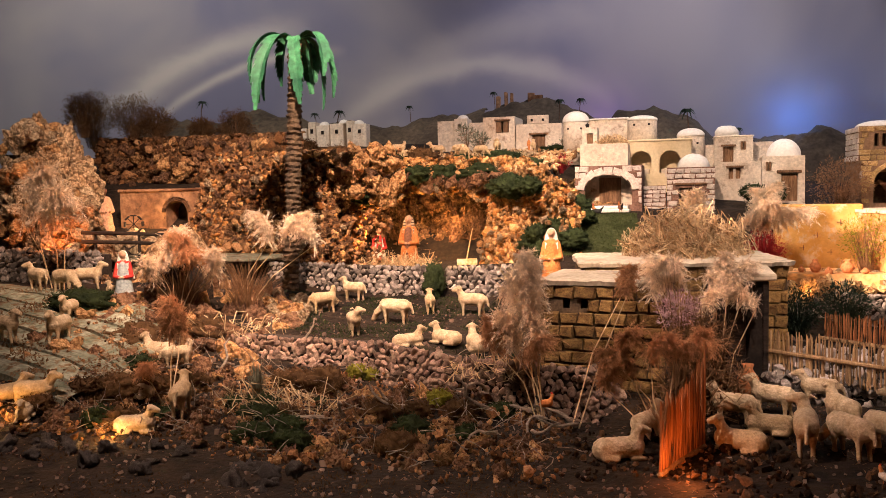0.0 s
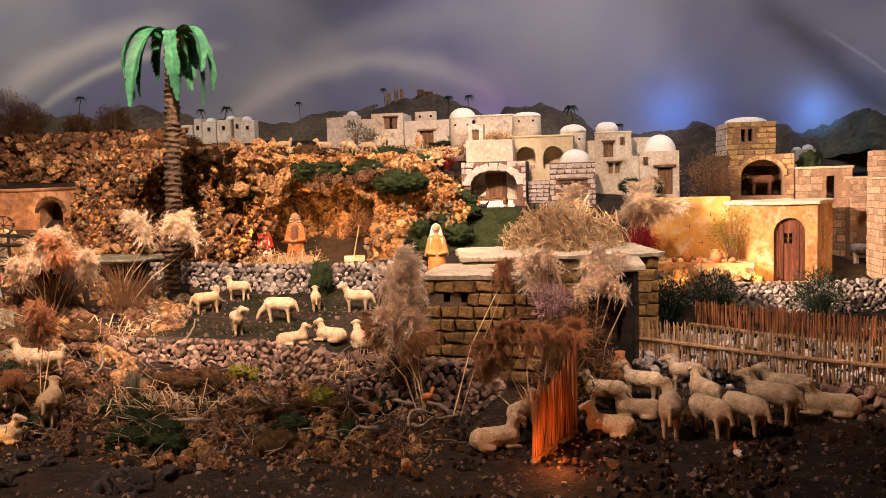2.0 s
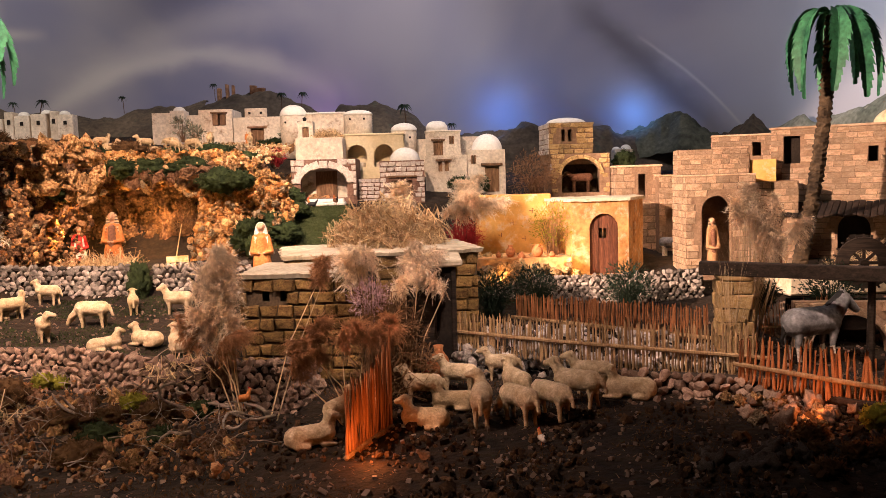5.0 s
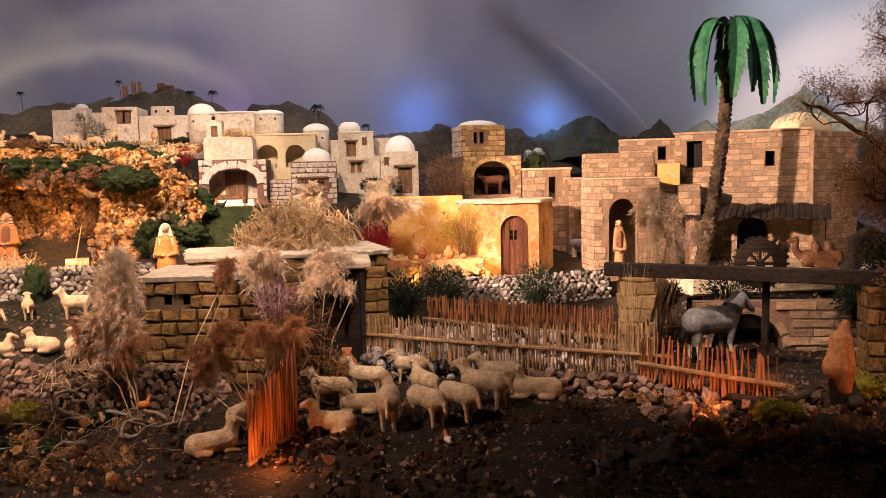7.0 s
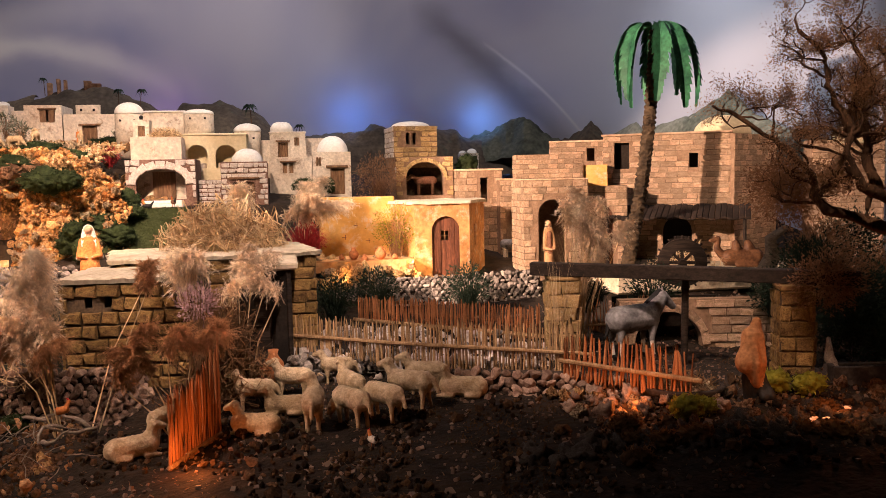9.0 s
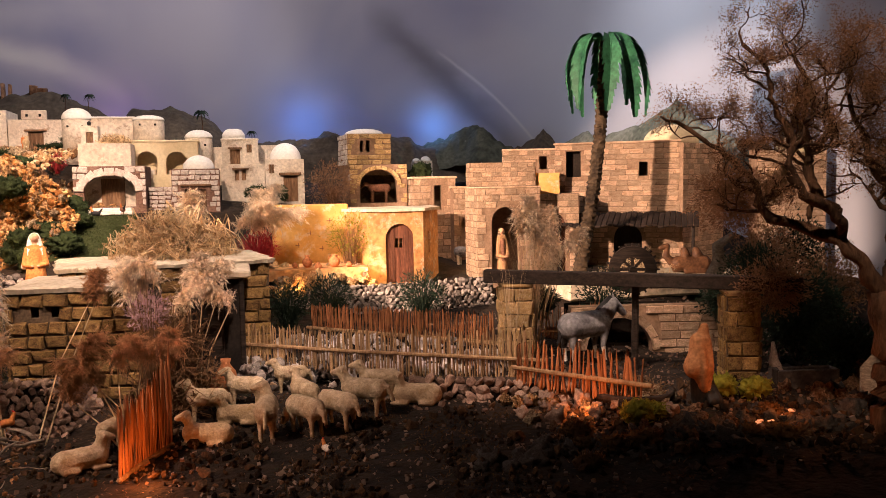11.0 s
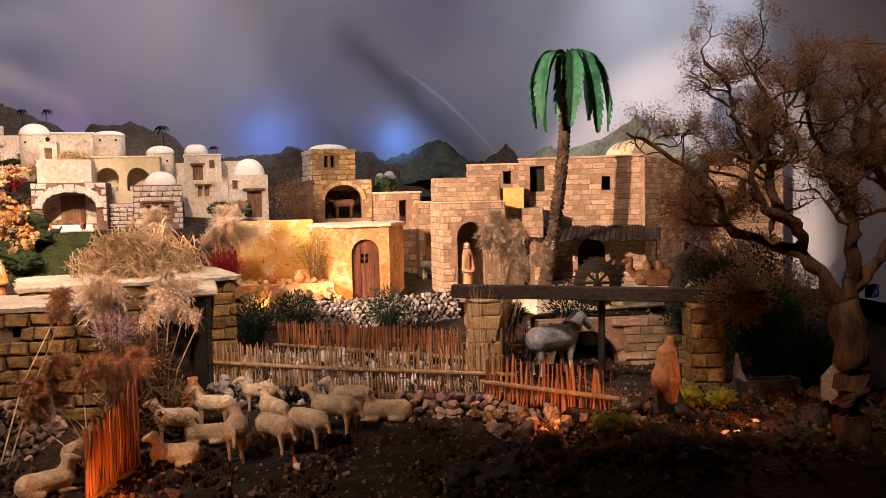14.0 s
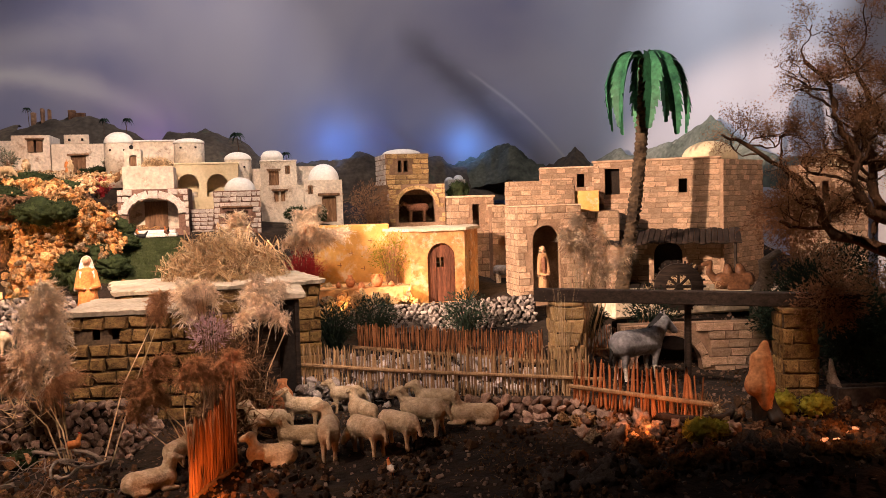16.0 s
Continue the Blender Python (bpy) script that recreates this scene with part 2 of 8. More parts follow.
M_DOME = mat("white_dome_plaster", (0.7, 0.66, 0.58), (0.84, 0.81, 0.74), 8, 0.85, 0.25, 80, (0.55, 0.47, 0.36), 0.72, 0.05, grit=0.15)
M_OCHRE = mat("ochre_plaster", (0.4, 0.18, 0.06), (0.68, 0.38, 0.15), 7, 0.9, 0.7, 50, (0.62, 0.46, 0.3), 0.53, 0.1, grit=0.4)
M_YELLOW = mat("yellow_plaster", (0.6, 0.31, 0.07), (0.76, 0.47, 0.16), 6, 0.9, 0.4, 60, (0.7, 0.52, 0.33), 0.54, 0.1, grit=0.15)
M_WHITESTONE = mat("whitewashed_stone", (0.5, 0.41, 0.35), (0.76, 0.69, 0.61), 3, 0.9, 0.5, 20, (0.3, 0.2, 0.16), 0.64, 0.16, grit=0.3)
M_STONEJOINT = mat("rough_brown_mortar", (0.15, 0.08, 0.055), (0.28, 0.165, 0.12), 30, 0.95, 0.5, 110, random_tint=0)
M_YSTONE = mat("yellow_stone", (0.38, 0.23, 0.09), (0.68, 0.48, 0.22), 3, 0.9, 0.6, 40, (0.7, 0.58, 0.42), 0.56, 0.28, grit=0.4)
M_BRICK = mat("sandstone_brick", (0.5, 0.31, 0.18), (0.8, 0.58, 0.4), 2.5, 0.9, 1.0, 40, (0.34, 0.19, 0.1), 0.6, 0.3, dist=0.006, grit=0.35)
M_OLDBRICK = mat("mossy_ochre_brick", (0.13, 0.065, 0.024), (0.4, 0.25, 0.085), 2.0, 0.92, 0.7, 16, (0.05, 0.035, 0.016), 0.56, 0.3, dist=0.006)
M_JOINT = mat("sand_mortar", (0.22, 0.135, 0.08), (0.36, 0.235, 0.15), 20, 0.95, 0.6, 110, random_tint=0, grit=0.3)
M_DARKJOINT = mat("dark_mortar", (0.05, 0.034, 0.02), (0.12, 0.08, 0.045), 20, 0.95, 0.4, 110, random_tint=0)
M_WOOD = mat("brown_wood", (0.13, 0.07, 0.035), (0.3, 0.17, 0.09), 14, 0.75, 0.5, 60, random_tint=0.2, stretch=(5, 5, 0.6))
M_DOOR = mat("red_brown_door", (0.07, 0.025, 0.014), (0.17, 0.065, 0.035), 14, 0.7, 0.5, 60, random_tint=0.12, stretch=(5, 5, 0.6))
M_DARKWOOD = mat("black_brown_beam", (0.012, 0.008, 0.006), (0.05, 0.034, 0.024), 14, 0.8, 0.5, 60, random_tint=0.1, stretch=(0.6, 5, 5))
M_GREYWOOD = mat("grey_driftwood", (0.16, 0.12, 0.09), (0.36, 0.29, 0.22), 16, 0.85, 0.5, 70, random_tint=0.2, stretch=(0.7, 4, 4))
M_REED = mat("reed_cane", (0.28, 0.16, 0.075), (0.55, 0.37, 0.19), 12, 0.7, 0.3, 80, random_tint=0.35, stretch=(4, 4, 0.6))
M_REDREED = mat("red_brown_cane", (0.28, 0.1, 0.035), (0.54, 0.24, 0.1), 12, 0.7, 0.3, 80, random_tint=0.35, stretch=(4, 4, 0.6))
M_SLAB = mat("flat_stone_slab", (0.46, 0.38, 0.26), (0.68, 0.6, 0.45), 9, 0.9, 0.4, 70, (0.25, 0.2, 0.1), 0.68, 0.08, grit=0.3)
M_TERRA = mat("terracotta", (0.42, 0.15, 0.055), (0.58, 0.25, 0.1), 14, 0.8, 0.2, 90, random_tint=0.12)
M_WOOL = mat("cream_wool_glaze", (0.4, 0.28, 0.15), (0.68, 0.54, 0.35), 30, 0.6, 0.7, 150, (0.28, 0.18, 0.09), 0.64, 0.12, dist=0.004, grit=0.3)
M_WOOLTAN = mat("tan_wool_glaze", (0.4, 0.27, 0.13), (0.62, 0.46, 0.27), 30, 0.6, 0.7, 150, (0.2, 0.12, 0.06), 0.62, 0.12, dist=0.004, grit=0.3)
M_HORSE = mat("grey_painted_plaster", (0.09, 0.09, 0.092), (0.34, 0.34, 0.34), 12, 0.5, 0.2, 90, (0.04, 0.04, 0.042), 0.6, 0)
M_CAMEL = mat("brown_painted_plaster", (0.06, 0.026, 0.012), (0.16, 0.075, 0.035), 14, 0.6, 0.4, 90)
M_SKIN = mat("painted_clay_face", (0.55, 0.3, 0.17), (0.62, 0.36, 0.22), 20, 0.6, 0.1)
M_RED = mat("red_cloth", (0.5, 0.03, 0.025), (0.68, 0.06, 0.04), 20, 0.75, 0.3)
M_WHITE = mat("white_cloth", (0.62, 0.56, 0.46), (0.8, 0.75, 0.66), 20, 0.8, 0.3)
M_ORANGE = mat("orange_cloth", (0.52, 0.16, 0.04), (0.68, 0.27, 0.08), 20, 0.8, 0.3)
M_TANCLOTH = mat("tan_cloth", (0.42, 0.22, 0.1), (0.58, 0.34, 0.17), 14, 0.85, 0.4, 90, random_tint=0, stretch=(4, 4, 0.5))
M_CLOAK = mat("rust_tan_cloth", (0.36, 0.16, 0.065), (0.52, 0.26, 0.12), 14, 0.85, 0.4, 90, random_tint=0)
M_BROWNCLOTH = mat("brown_cloth", (0.16, 0.07, 0.04), (0.26, 0.12, 0.07), 20, 0.85, 0.3)
M_BLACK = mat("black_paint", (0.01, 0.01, 0.01), (0.03, 0.028, 0.026), 20, 0.6, 0.2)
M_BLUEGREY = mat("pale_blue_cloth", (0.3, 0.36, 0.36), (0.45, 0.5, 0.48), 20, 0.8, 0.3)
M_PLUME = mat("reed_plume", (0.84, 0.63, 0.42), (0.94, 0.82, 0.63), 8, 0.9, 0, 60, random_tint=0.12, thin=0.32)
M_PLUMERED = mat("brown_plume", (0.4, 0.19, 0.085), (0.68, 0.38, 0.19), 8, 0.9, 0, 60, random_tint=0.2, thin=0.45)
M_STRAW = mat("dry_straw", (0.58, 0.4, 0.2), (0.86, 0.7, 0.45), 10, 0.8, 0, 60, random_tint=0.25, thin=0.45)
M_DRY = mat("dry_brown_grass", (0.13, 0.07, 0.035), (0.34, 0.2, 0.1), 8, 0.9, 0, 60, random_tint=0.25, thin=0.45)
M_LEAF = mat("dark_green_moss", (0.018, 0.03, 0.011), (0.065, 0.09, 0.032), 14, 0.9, 0, 60, random_tint=0.25, thin=0.45)
M_GRASS = mat("green_bank_grass", (0.04, 0.055, 0.016), (0.11, 0.13, 0.05), 12, 0.9, 0, 60, random_tint=0.2, thin=0.45)
M_LICHEN = mat("yellow_green_moss", (0.17, 0.17, 0.018), (0.36, 0.34, 0.045), 18, 0.9, 0, 60, random_tint=0.15, thin=0.45)
M_BROWNMOSS = mat("brown_moss", (0.07, 0.036, 0.015), (0.2, 0.11, 0.045), 14, 0.9, 0, 60, random_tint=0.3, thin=0.45)
M_OLIVE = mat("dry_olive_leaf", (0.2, 0.1, 0.05), (0.42, 0.24, 0.13), 10, 0.85, 0, 60, random_tint=0.2, thin=0.45)
M_BARK = mat("dark_bark", (0.04, 0.02, 0.012), (0.15, 0.08, 0.045), 18, 0.85, 0.9, 60, random_tint=0, stretch=(2, 2, 0.6), dist=0.006)
M_PALMBARK = mat("palm_bark", (0.025, 0.017, 0.011), (0.13, 0.088, 0.05), 16, 0.9, 0.7, 80, random_tint=0.2)
M_PALM = mat("green_palm_leaf", (0.012, 0.075, 0.04), (0.06, 0.24, 0.11), 9, 0.55, 0.2, 60, random_tint=0.2)
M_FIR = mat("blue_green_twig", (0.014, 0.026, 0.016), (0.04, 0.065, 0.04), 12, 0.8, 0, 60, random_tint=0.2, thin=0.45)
M_REDTWIG = mat("crimson_twig", (0.36, 0.02, 0.03), (0.58, 0.06, 0.06), 12, 0.8, 0, 60, random_tint=0.2, thin=0.45)
M_PINK = mat("pink_dry_flower", (0.36, 0.2, 0.21), (0.66, 0.46, 0.46), 20, 0.85, 0, 60, random_tint=0.2, thin=0.45)
M_HILL = mat("dark_painted_hill", (0.04, 0.03, 0.022), (0.1, 0.075, 0.05), 3, 0.95, 0.3, 30, (0.06, 0.065, 0.045), 0.58, 0.1)
M_HILLGREEN = mat("green_painted_hill", (0.03, 0.034, 0.024), (0.12, 0.12, 0.085), 3, 0.95, 0.3, 30, (0.3, 0.28, 0.22), 0.66, 0.1)
M_FARGREEN = mat("pale_green_painted_mountain", (0.07, 0.085, 0.065), (0.2, 0.21, 0.17), 4, 0.95, 0.4, 30, (0.32, 0.3, 0.25), 0.62, 0.05)
M_TURF = mat("worn_green_turf", (0.12, 0.14, 0.09), (0.36, 0.36, 0.26), 11, 0.95, 0.7, 60, (0.17, 0.1, 0.045), 0.5, 0.25, dist=0.008)
# near-black inside colour: the shade behind openings is painted in
M_PAINTED_DARK = mat("dark_room_inside", (0.012, 0.009, 0.007), (0.03, 0.022, 0.016), 6, 0.95, 0)
M_ROOF = mat("brown_thatch", (0.01, 0.007, 0.005), (0.045, 0.028, 0.02), 10, 0.9, 0.6, 60, random_tint=0.1, stretch=(3, 0.6, 3))
M_WALLPAINT = mat("grey_painted_wall", (0.1, 0.1, 0.1), (0.14, 0.14, 0.14), 1.2, 0.9, 0.1, 30, random_tint=0)


# ---------------------------------------------------------------- building blocks
def thing(name, at=(0, 0, 0), rz=0.0, label="", category="", group="", kind=""):
    ob = new(name)
    ob.empty_display_size = 0.05
    ob.matrix_basis = pose(*at, 0, 0, rz)
    return tagged(ob, label, category, group, kind)


def meshed(bm, name, material, smooth=False):
    me = bpy.data.meshes.new(name)
    bm.to_mesh(me)
    bm.free()
    for m in (material if isinstance(material, (list, tuple)) else [material]):
        me.materials.append(m)
    if smooth:
        me.polygons.foreach_set("use_smooth", [True] * len(me.polygons))
    return me


def put(name, me, parent=None, m=None, label=""):
    ob = new(name, me)
    if parent is not None:
        ob.parent = parent
    if m is not None:
        ob.matrix_basis = m
    return tagged(ob, label)


def part(name, bm, material, parent=None, label="", m=None, smooth=False):
    return put(name, meshed(bm, name, material, smooth), parent, m, label)


def add_box(bm, lo, hi, bevel=0.0, wobble=0.0):
    r = bmesh.ops.create_cube(bm, size=1.0)
    vs = r["verts"]
    for v in vs:
        v.co = Vector([lo[i] + (v.co[i] + 0.5) * (hi[i] - lo[i]) + (random.uniform(-wobble, wobble) if wobble else 0) for i in range(3)])
    if bevel:
        es = list({e for v in vs for e in v.link_edges})
        bmesh.ops.bevel(bm, geom=es, offset=bevel, segments=1, affect="EDGES")
    return vs


def box(lo, hi, bevel=0.004, wobble=0.0):
    bm = bmesh.new()
    add_box(bm, lo, hi, bevel, wobble)
    return bm


def tube(bm, pts, radii, sides=6, cap=True):
    """A tube along points, with a radius for each."""
    rings = []
    pts = [Vector(p) for p in pts]
    for i, p in enumerate(pts):
        d = (pts[min(i + 1, len(pts) - 1)] - pts[max(i - 1, 0)])
        if d.length < 1e-9:
            d = Vector((0, 0, 1))
        q = d.normalized().to_track_quat("Z", "Y")
        rings.append([bm.verts.new(p + q @ Vector((math.cos(6.28318 * k / sides) * radii[i], math.sin(6.28318 * k / sides) * radii[i], 0))) for k in range(sides)])
    for a, b in zip(rings, rings[1:]):
        for k in range(sides):
            bm.faces.new((a[k], a[(k + 1) % sides], b[(k + 1) % sides], b[k]))
    if cap and sides > 2:
        bm.faces.new(rings[0][::-1])
        bm.faces.new(rings[-1])


def lathe(profile, seg=20, bumpy=0.0):
    """A turned body from (radius, height) pairs."""
    bm = bmesh.new()
    rings = []
    for r, z in profile:
        rings.append([bm.verts.new((math.cos(6.28318 * k / seg) * r * (1 + random.uniform(-bumpy, bumpy)), math.sin(6.28318 * k / seg) * r * (1 + random.uniform(-bumpy, bumpy)), z)) for k in range(seg)])
    for a, b in zip(rings, rings[1:]):
        for k in range(seg):
            bm.faces.new((a[k], a[(k + 1) % seg], b[(k + 1) % seg], b[k]))
    bm.faces.new(rings[0][::-1])
    bm.faces.new(rings[-1])
    return bm


def arch_pts(cx, w, z0, z1, n=10, rise=None):
    """The outline of a round-headed opening."""
    r = w / 2
    h = rise if rise is not None else r
    return [(cx - r, z0)] + [(cx - r * math.cos(math.pi * k / n), z1 - h + h * math.sin(math.pi * k / n)) for k in range(n + 1)] + [(cx + r, z0)]


def rect_pts(x0, x1, z0, z1):
    return [(x0, z0), (x0, z1), (x1, z1), (x1, z0)]


def wall_bm(outline, holes, thick):
    """A wall in the x-z plane, front at y = 0, with real openings through its thickness."""
    from mathutils.geometry import tessellate_polygon
    loops = [outline] + list(holes)
    flat = [p for lp in loops for p in lp]
    tris = tessellate_polygon([[Vector((p[0], p[1], 0)) for p in lp] for lp in loops])
    bm = bmesh.new()
    f = [bm.verts.new((p[0], 0, p[1])) for p in flat]
    b = [bm.verts.new((p[0], thick, p[1])) for p in flat]
    for t in tris:
        try:
            bm.faces.new([f[i] for i in t])
            bm.faces.new([b[i] for i in reversed(t)])
        except ValueError:
            pass
    o = 0
    for lp in loops:
        k = len(lp)
        for i in range(k):
            j = (i + 1) % k
            bm.faces.new((f[o + i], f[o + j], b[o + j], b[o + i]))
        o += k
    bmesh.ops.recalc_face_normals(bm, faces=bm.faces)
    return bm


def dome_bm(r, h, seg=24, rings=8, skirt=0.0):
    prof = [(r, -skirt)] if skirt else []
    prof += [(r * math.cos(math.pi / 2 * k / rings) + (0.0005 if k == rings else 0), h * math.sin(math.pi / 2 * k / rings)) for k in range(rings + 1)]
    return lathe(prof, seg, 0.008)


# ---- the lie of the ground
YS = (0.6, 1.9, 2.4, 2.75, 3.1, 3.68, 3.83, 4.3, 4.8, 5.6, 7.7)
COLUMNS = []


def column(x, *heights):
    COLUMNS.append((x, heights))


column(-4.6, .14, .20, .36, .40, .44, .46, .62, .70, .95, 1.15, 1.30)
column(-3.0, .14, .20, .36, .39, .43, .45, .60, .66, .92, 1.15, 1.30)
column(-2.2, .13, .17, .28, .35, .42, .45, .50, .62, .95, 1.12, 1.30)
column(-1.5, .12, .16, .165, .185, .30, .36, .48, .47, .98, 1.08, 1.28)
column(-1.0, .12, .13, .14, .19, .285, .355, .48, .48, .98, 1.06, 1.26)
column(-0.5, .12, .13, .14, .23, .28, .36, .48, .58, .72, 1.02, 1.22)
column(0.0, .13, .16, .18, .20, .24, .36, .46, .56, .72, .90, 1.10)
column(0.5, .14, .17, .18, .20, .22, .22, .23, .42, .70, .82, 1.00)
column(1.0, .15, .18, .19, .20, .22, .22, .24, .36, .55, .76, .90)
column(1.5, .17, .20, .20, .19, .20, .24, .26, .36, .40, .58, .85)
column(2.0, .17, .20, .20, .18, .20, .33, .37, .38, .42, .58, .85)
column(2.7, .14, .15, .14, .13, .15, .24, .30, .35, .42, .58, .85)
column(4.6, .12, .13, .12, .11, .12, .18, .25, .33, .42, .58, .85)


def profile(heights, y):
    if y <= YS[0]:
        return heights[0]
    for i in range(len(YS) - 1):
        if y <= YS[i + 1]:
            k = (y - YS[i]) / (YS[i + 1] - YS[i])
            k = k * k * (3 - 2 * k) * 0.6 + k * 0.4
            return heights[i] * (1 - k) + heights[i + 1] * k
    return heights[-1]


def ground_z(x, y, rough=True):
    z = profile(COLUMNS[-1][1], y)
    if x <= COLUMNS[0][0]:
        z = profile(COLUMNS[0][1], y)
    else:
        for (xa, ha), (xb, hb) in zip(COLUMNS, COLUMNS[1:]):
            if x <= xb:
                k = (x - xa) / (xb - xa)
                k = k * k * (3 - 2 * k)
                z = profile(ha, y) * (1 - k) + profile(hb, y) * k
                break
    if rough:
        z += 0.012 * noise.noise((x * 7, y * 7, 0)) + 0.006 * noise.noise((x * 22, y * 22, 3))
    return z


bm = bmesh.new()
NX, NY = 230, 200
grid = [[bm.verts.new((x, y, ground_z(x, y))) for x in np.linspace(-4.8, 4.2, NX)] for y in np.linspace(0.55, 7.75, NY)]
for ra, rb in zip(grid, grid[1:]):
    for i in range(NX - 1):
        bm.faces.new((ra[i], ra[i + 1], rb[i + 1], rb[i]))
tagged(part("ground", bm, M_SOIL, smooth=True), "dark brown earth of the crib with moss and worn patches", "ground", kind="structure")

# the painted sky, a long board that bends round to the side wall, and the room that closes the place
def sky_material():
    m = bpy.data.materials.new("painted_sky")
    m.use_nodes = True
    n, l = m.node_tree.nodes, m.node_tree.links
    bsdf = n["Principled BSDF"]
    bsdf.inputs["Roughness"].default_value = 0.9
    bsdf.inputs["Specular IOR Level"].default_value = 0.1
    co = n.new("ShaderNodeTexCoord")
    sep = n.new("ShaderNodeSeparateXYZ")
    l.new(co.outputs["Object"], sep.inputs[0])

    def calc(op, a, b=None, clamp=False):
        k = n.new("ShaderNodeMath")
        k.operation, k.use_clamp = op, clamp
        for i, q in enumerate((a, b)):
            if q is None:
                continue
            if isinstance(q, (int, float)):
                k.inputs[i].default_value = q
            else:
                l.new(q, k.inputs[i])
        return k.outputs[0]

    def cloud(scale, stretch, detail):
        mp = n.new("ShaderNodeMapping")
        mp.inputs["Scale"].default_value = stretch
        l.new(co.outputs["Object"], mp.inputs[0])
        no = n.new("ShaderNodeTexNoise")
        no.inputs["Scale"].default_value, no.inputs["Detail"].default_value, no.inputs["Distortion"].default_value = scale, detail, 0.4
        l.new(mp.outputs[0], no.inputs["Vector"])
        return no.outputs["Fac"]

    soft = cloud(0.55, (1, 1, 1.2), 3)
    torn = cloud(1.6, (1, 1, 1.6), 4)

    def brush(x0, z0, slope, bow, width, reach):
        """A bowed band laid over the sky colour, which fades at both ends."""
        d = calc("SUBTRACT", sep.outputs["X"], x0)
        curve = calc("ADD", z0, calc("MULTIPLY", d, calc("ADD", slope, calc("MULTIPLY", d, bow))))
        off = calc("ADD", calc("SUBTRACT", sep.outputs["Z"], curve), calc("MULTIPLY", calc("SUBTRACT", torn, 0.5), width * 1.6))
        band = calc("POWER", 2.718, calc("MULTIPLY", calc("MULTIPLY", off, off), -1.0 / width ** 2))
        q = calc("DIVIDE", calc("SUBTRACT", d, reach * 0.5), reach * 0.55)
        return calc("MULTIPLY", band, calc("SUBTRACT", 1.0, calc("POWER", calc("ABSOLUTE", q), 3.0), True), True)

    ramp = n.new("ShaderNodeValToRGB")
    e = ramp.color_ramp.elements
    e[0].position, e[0].color = 0.36, (0.17, 0.17, 0.25, 1)
    e[1].position, e[1].color = 0.66, (0.31, 0.29, 0.31, 1)
    l.new(soft, ramp.inputs[0])
    col = ramp.outputs[0]
    wallside = n.new("ShaderNodeMapRange")
    wallside.interpolation_type = "SMOOTHSTEP"
    wallside.inputs[1].default_value, wallside.inputs[2].default_value = 2.3, 3.2
    l.new(sep.outputs["X"], wallside.inputs[0])

    def over(col, fac, tint, much):
        k = n.new("ShaderNodeMix")
        k.data_type = "RGBA"
        l.new(calc("MULTIPLY", fac, much), k.inputs["Factor"])
        l.new(col, k.inputs["A"])
        k.inputs["B"].default_value = tint
        return k.outputs["Result"]

    col = over(col, wallside.outputs[0], (0.42, 0.44, 0.5, 1), 1.0)
    # pale: cloud streaks; dark: dim gap between lamp pools, put into the colour
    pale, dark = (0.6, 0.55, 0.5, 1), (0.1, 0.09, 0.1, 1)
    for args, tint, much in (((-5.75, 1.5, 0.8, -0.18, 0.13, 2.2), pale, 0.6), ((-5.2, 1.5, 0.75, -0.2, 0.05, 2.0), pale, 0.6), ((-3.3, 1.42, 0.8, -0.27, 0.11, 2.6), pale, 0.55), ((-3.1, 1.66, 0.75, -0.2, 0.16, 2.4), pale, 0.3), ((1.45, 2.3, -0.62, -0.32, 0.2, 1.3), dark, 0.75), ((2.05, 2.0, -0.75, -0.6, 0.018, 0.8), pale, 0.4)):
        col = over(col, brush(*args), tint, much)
    l.new(col, bsdf.inputs["Base Color"])
    return m


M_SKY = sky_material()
bm = bmesh.new()
line = [(-6.5, 6.9), (-5.0, 7.4), (-3, 7.7), (-1, 7.8), (1, 7.75), (2.2, 7.4), (3.1, 6.6), (3.5, 5.5), (3.5, 4.3), (3.25, 3.0), (3.0, 1.8), (2.9, -2.0)]
cols = []
for i in range(len(line) - 1):
    for k in range(6):
        u = k / 6
        cols.append((line[i][0] * (1 - u) + line[i + 1][0] * u, line[i][1] * (1 - u) + line[i + 1][1] * u))
cols.append(line[-1])
rows_ = [[bm.verts.new((x, y, z)) for x, y in cols] for z in (0.3, 1.5, 3.0, 4.4)]
for ra, rb in zip(rows_, rows_[1:]):
    for i in range(len(cols) - 1):
        bm.faces.new((ra[i], ra[i + 1], rb[i + 1], rb[i]))
tagged(part("backdrop", bm, M_SKY, smooth=True), "painted evening sky with pale cloud streaks and a painted-in dim band behind the crib", "backdrop", kind="structure")

# unseen shell added round the crib, its colour darkened to cut bounced light
for wname, lo, hi in (("ceiling", (-6.8, -2.2, 4.4), (4.6, 8.2, 4.5)), ("wall_back", (-6.8, -2.3, -1.0), (4.6, -2.2, 4.4)), ("wall_side", (-6.9, -2.2, -1.0), (-6.8, 8.2, 4.4)), ("floor", (-6.8, -2.2, -1.0), (4.6, 8.2, -0.9))):
    tagged(part(wname, box(lo, hi, 0), M_WALLPAINT), "plain unseen surface closing the room, kept dark to cut bounce", "wall", kind="structure")


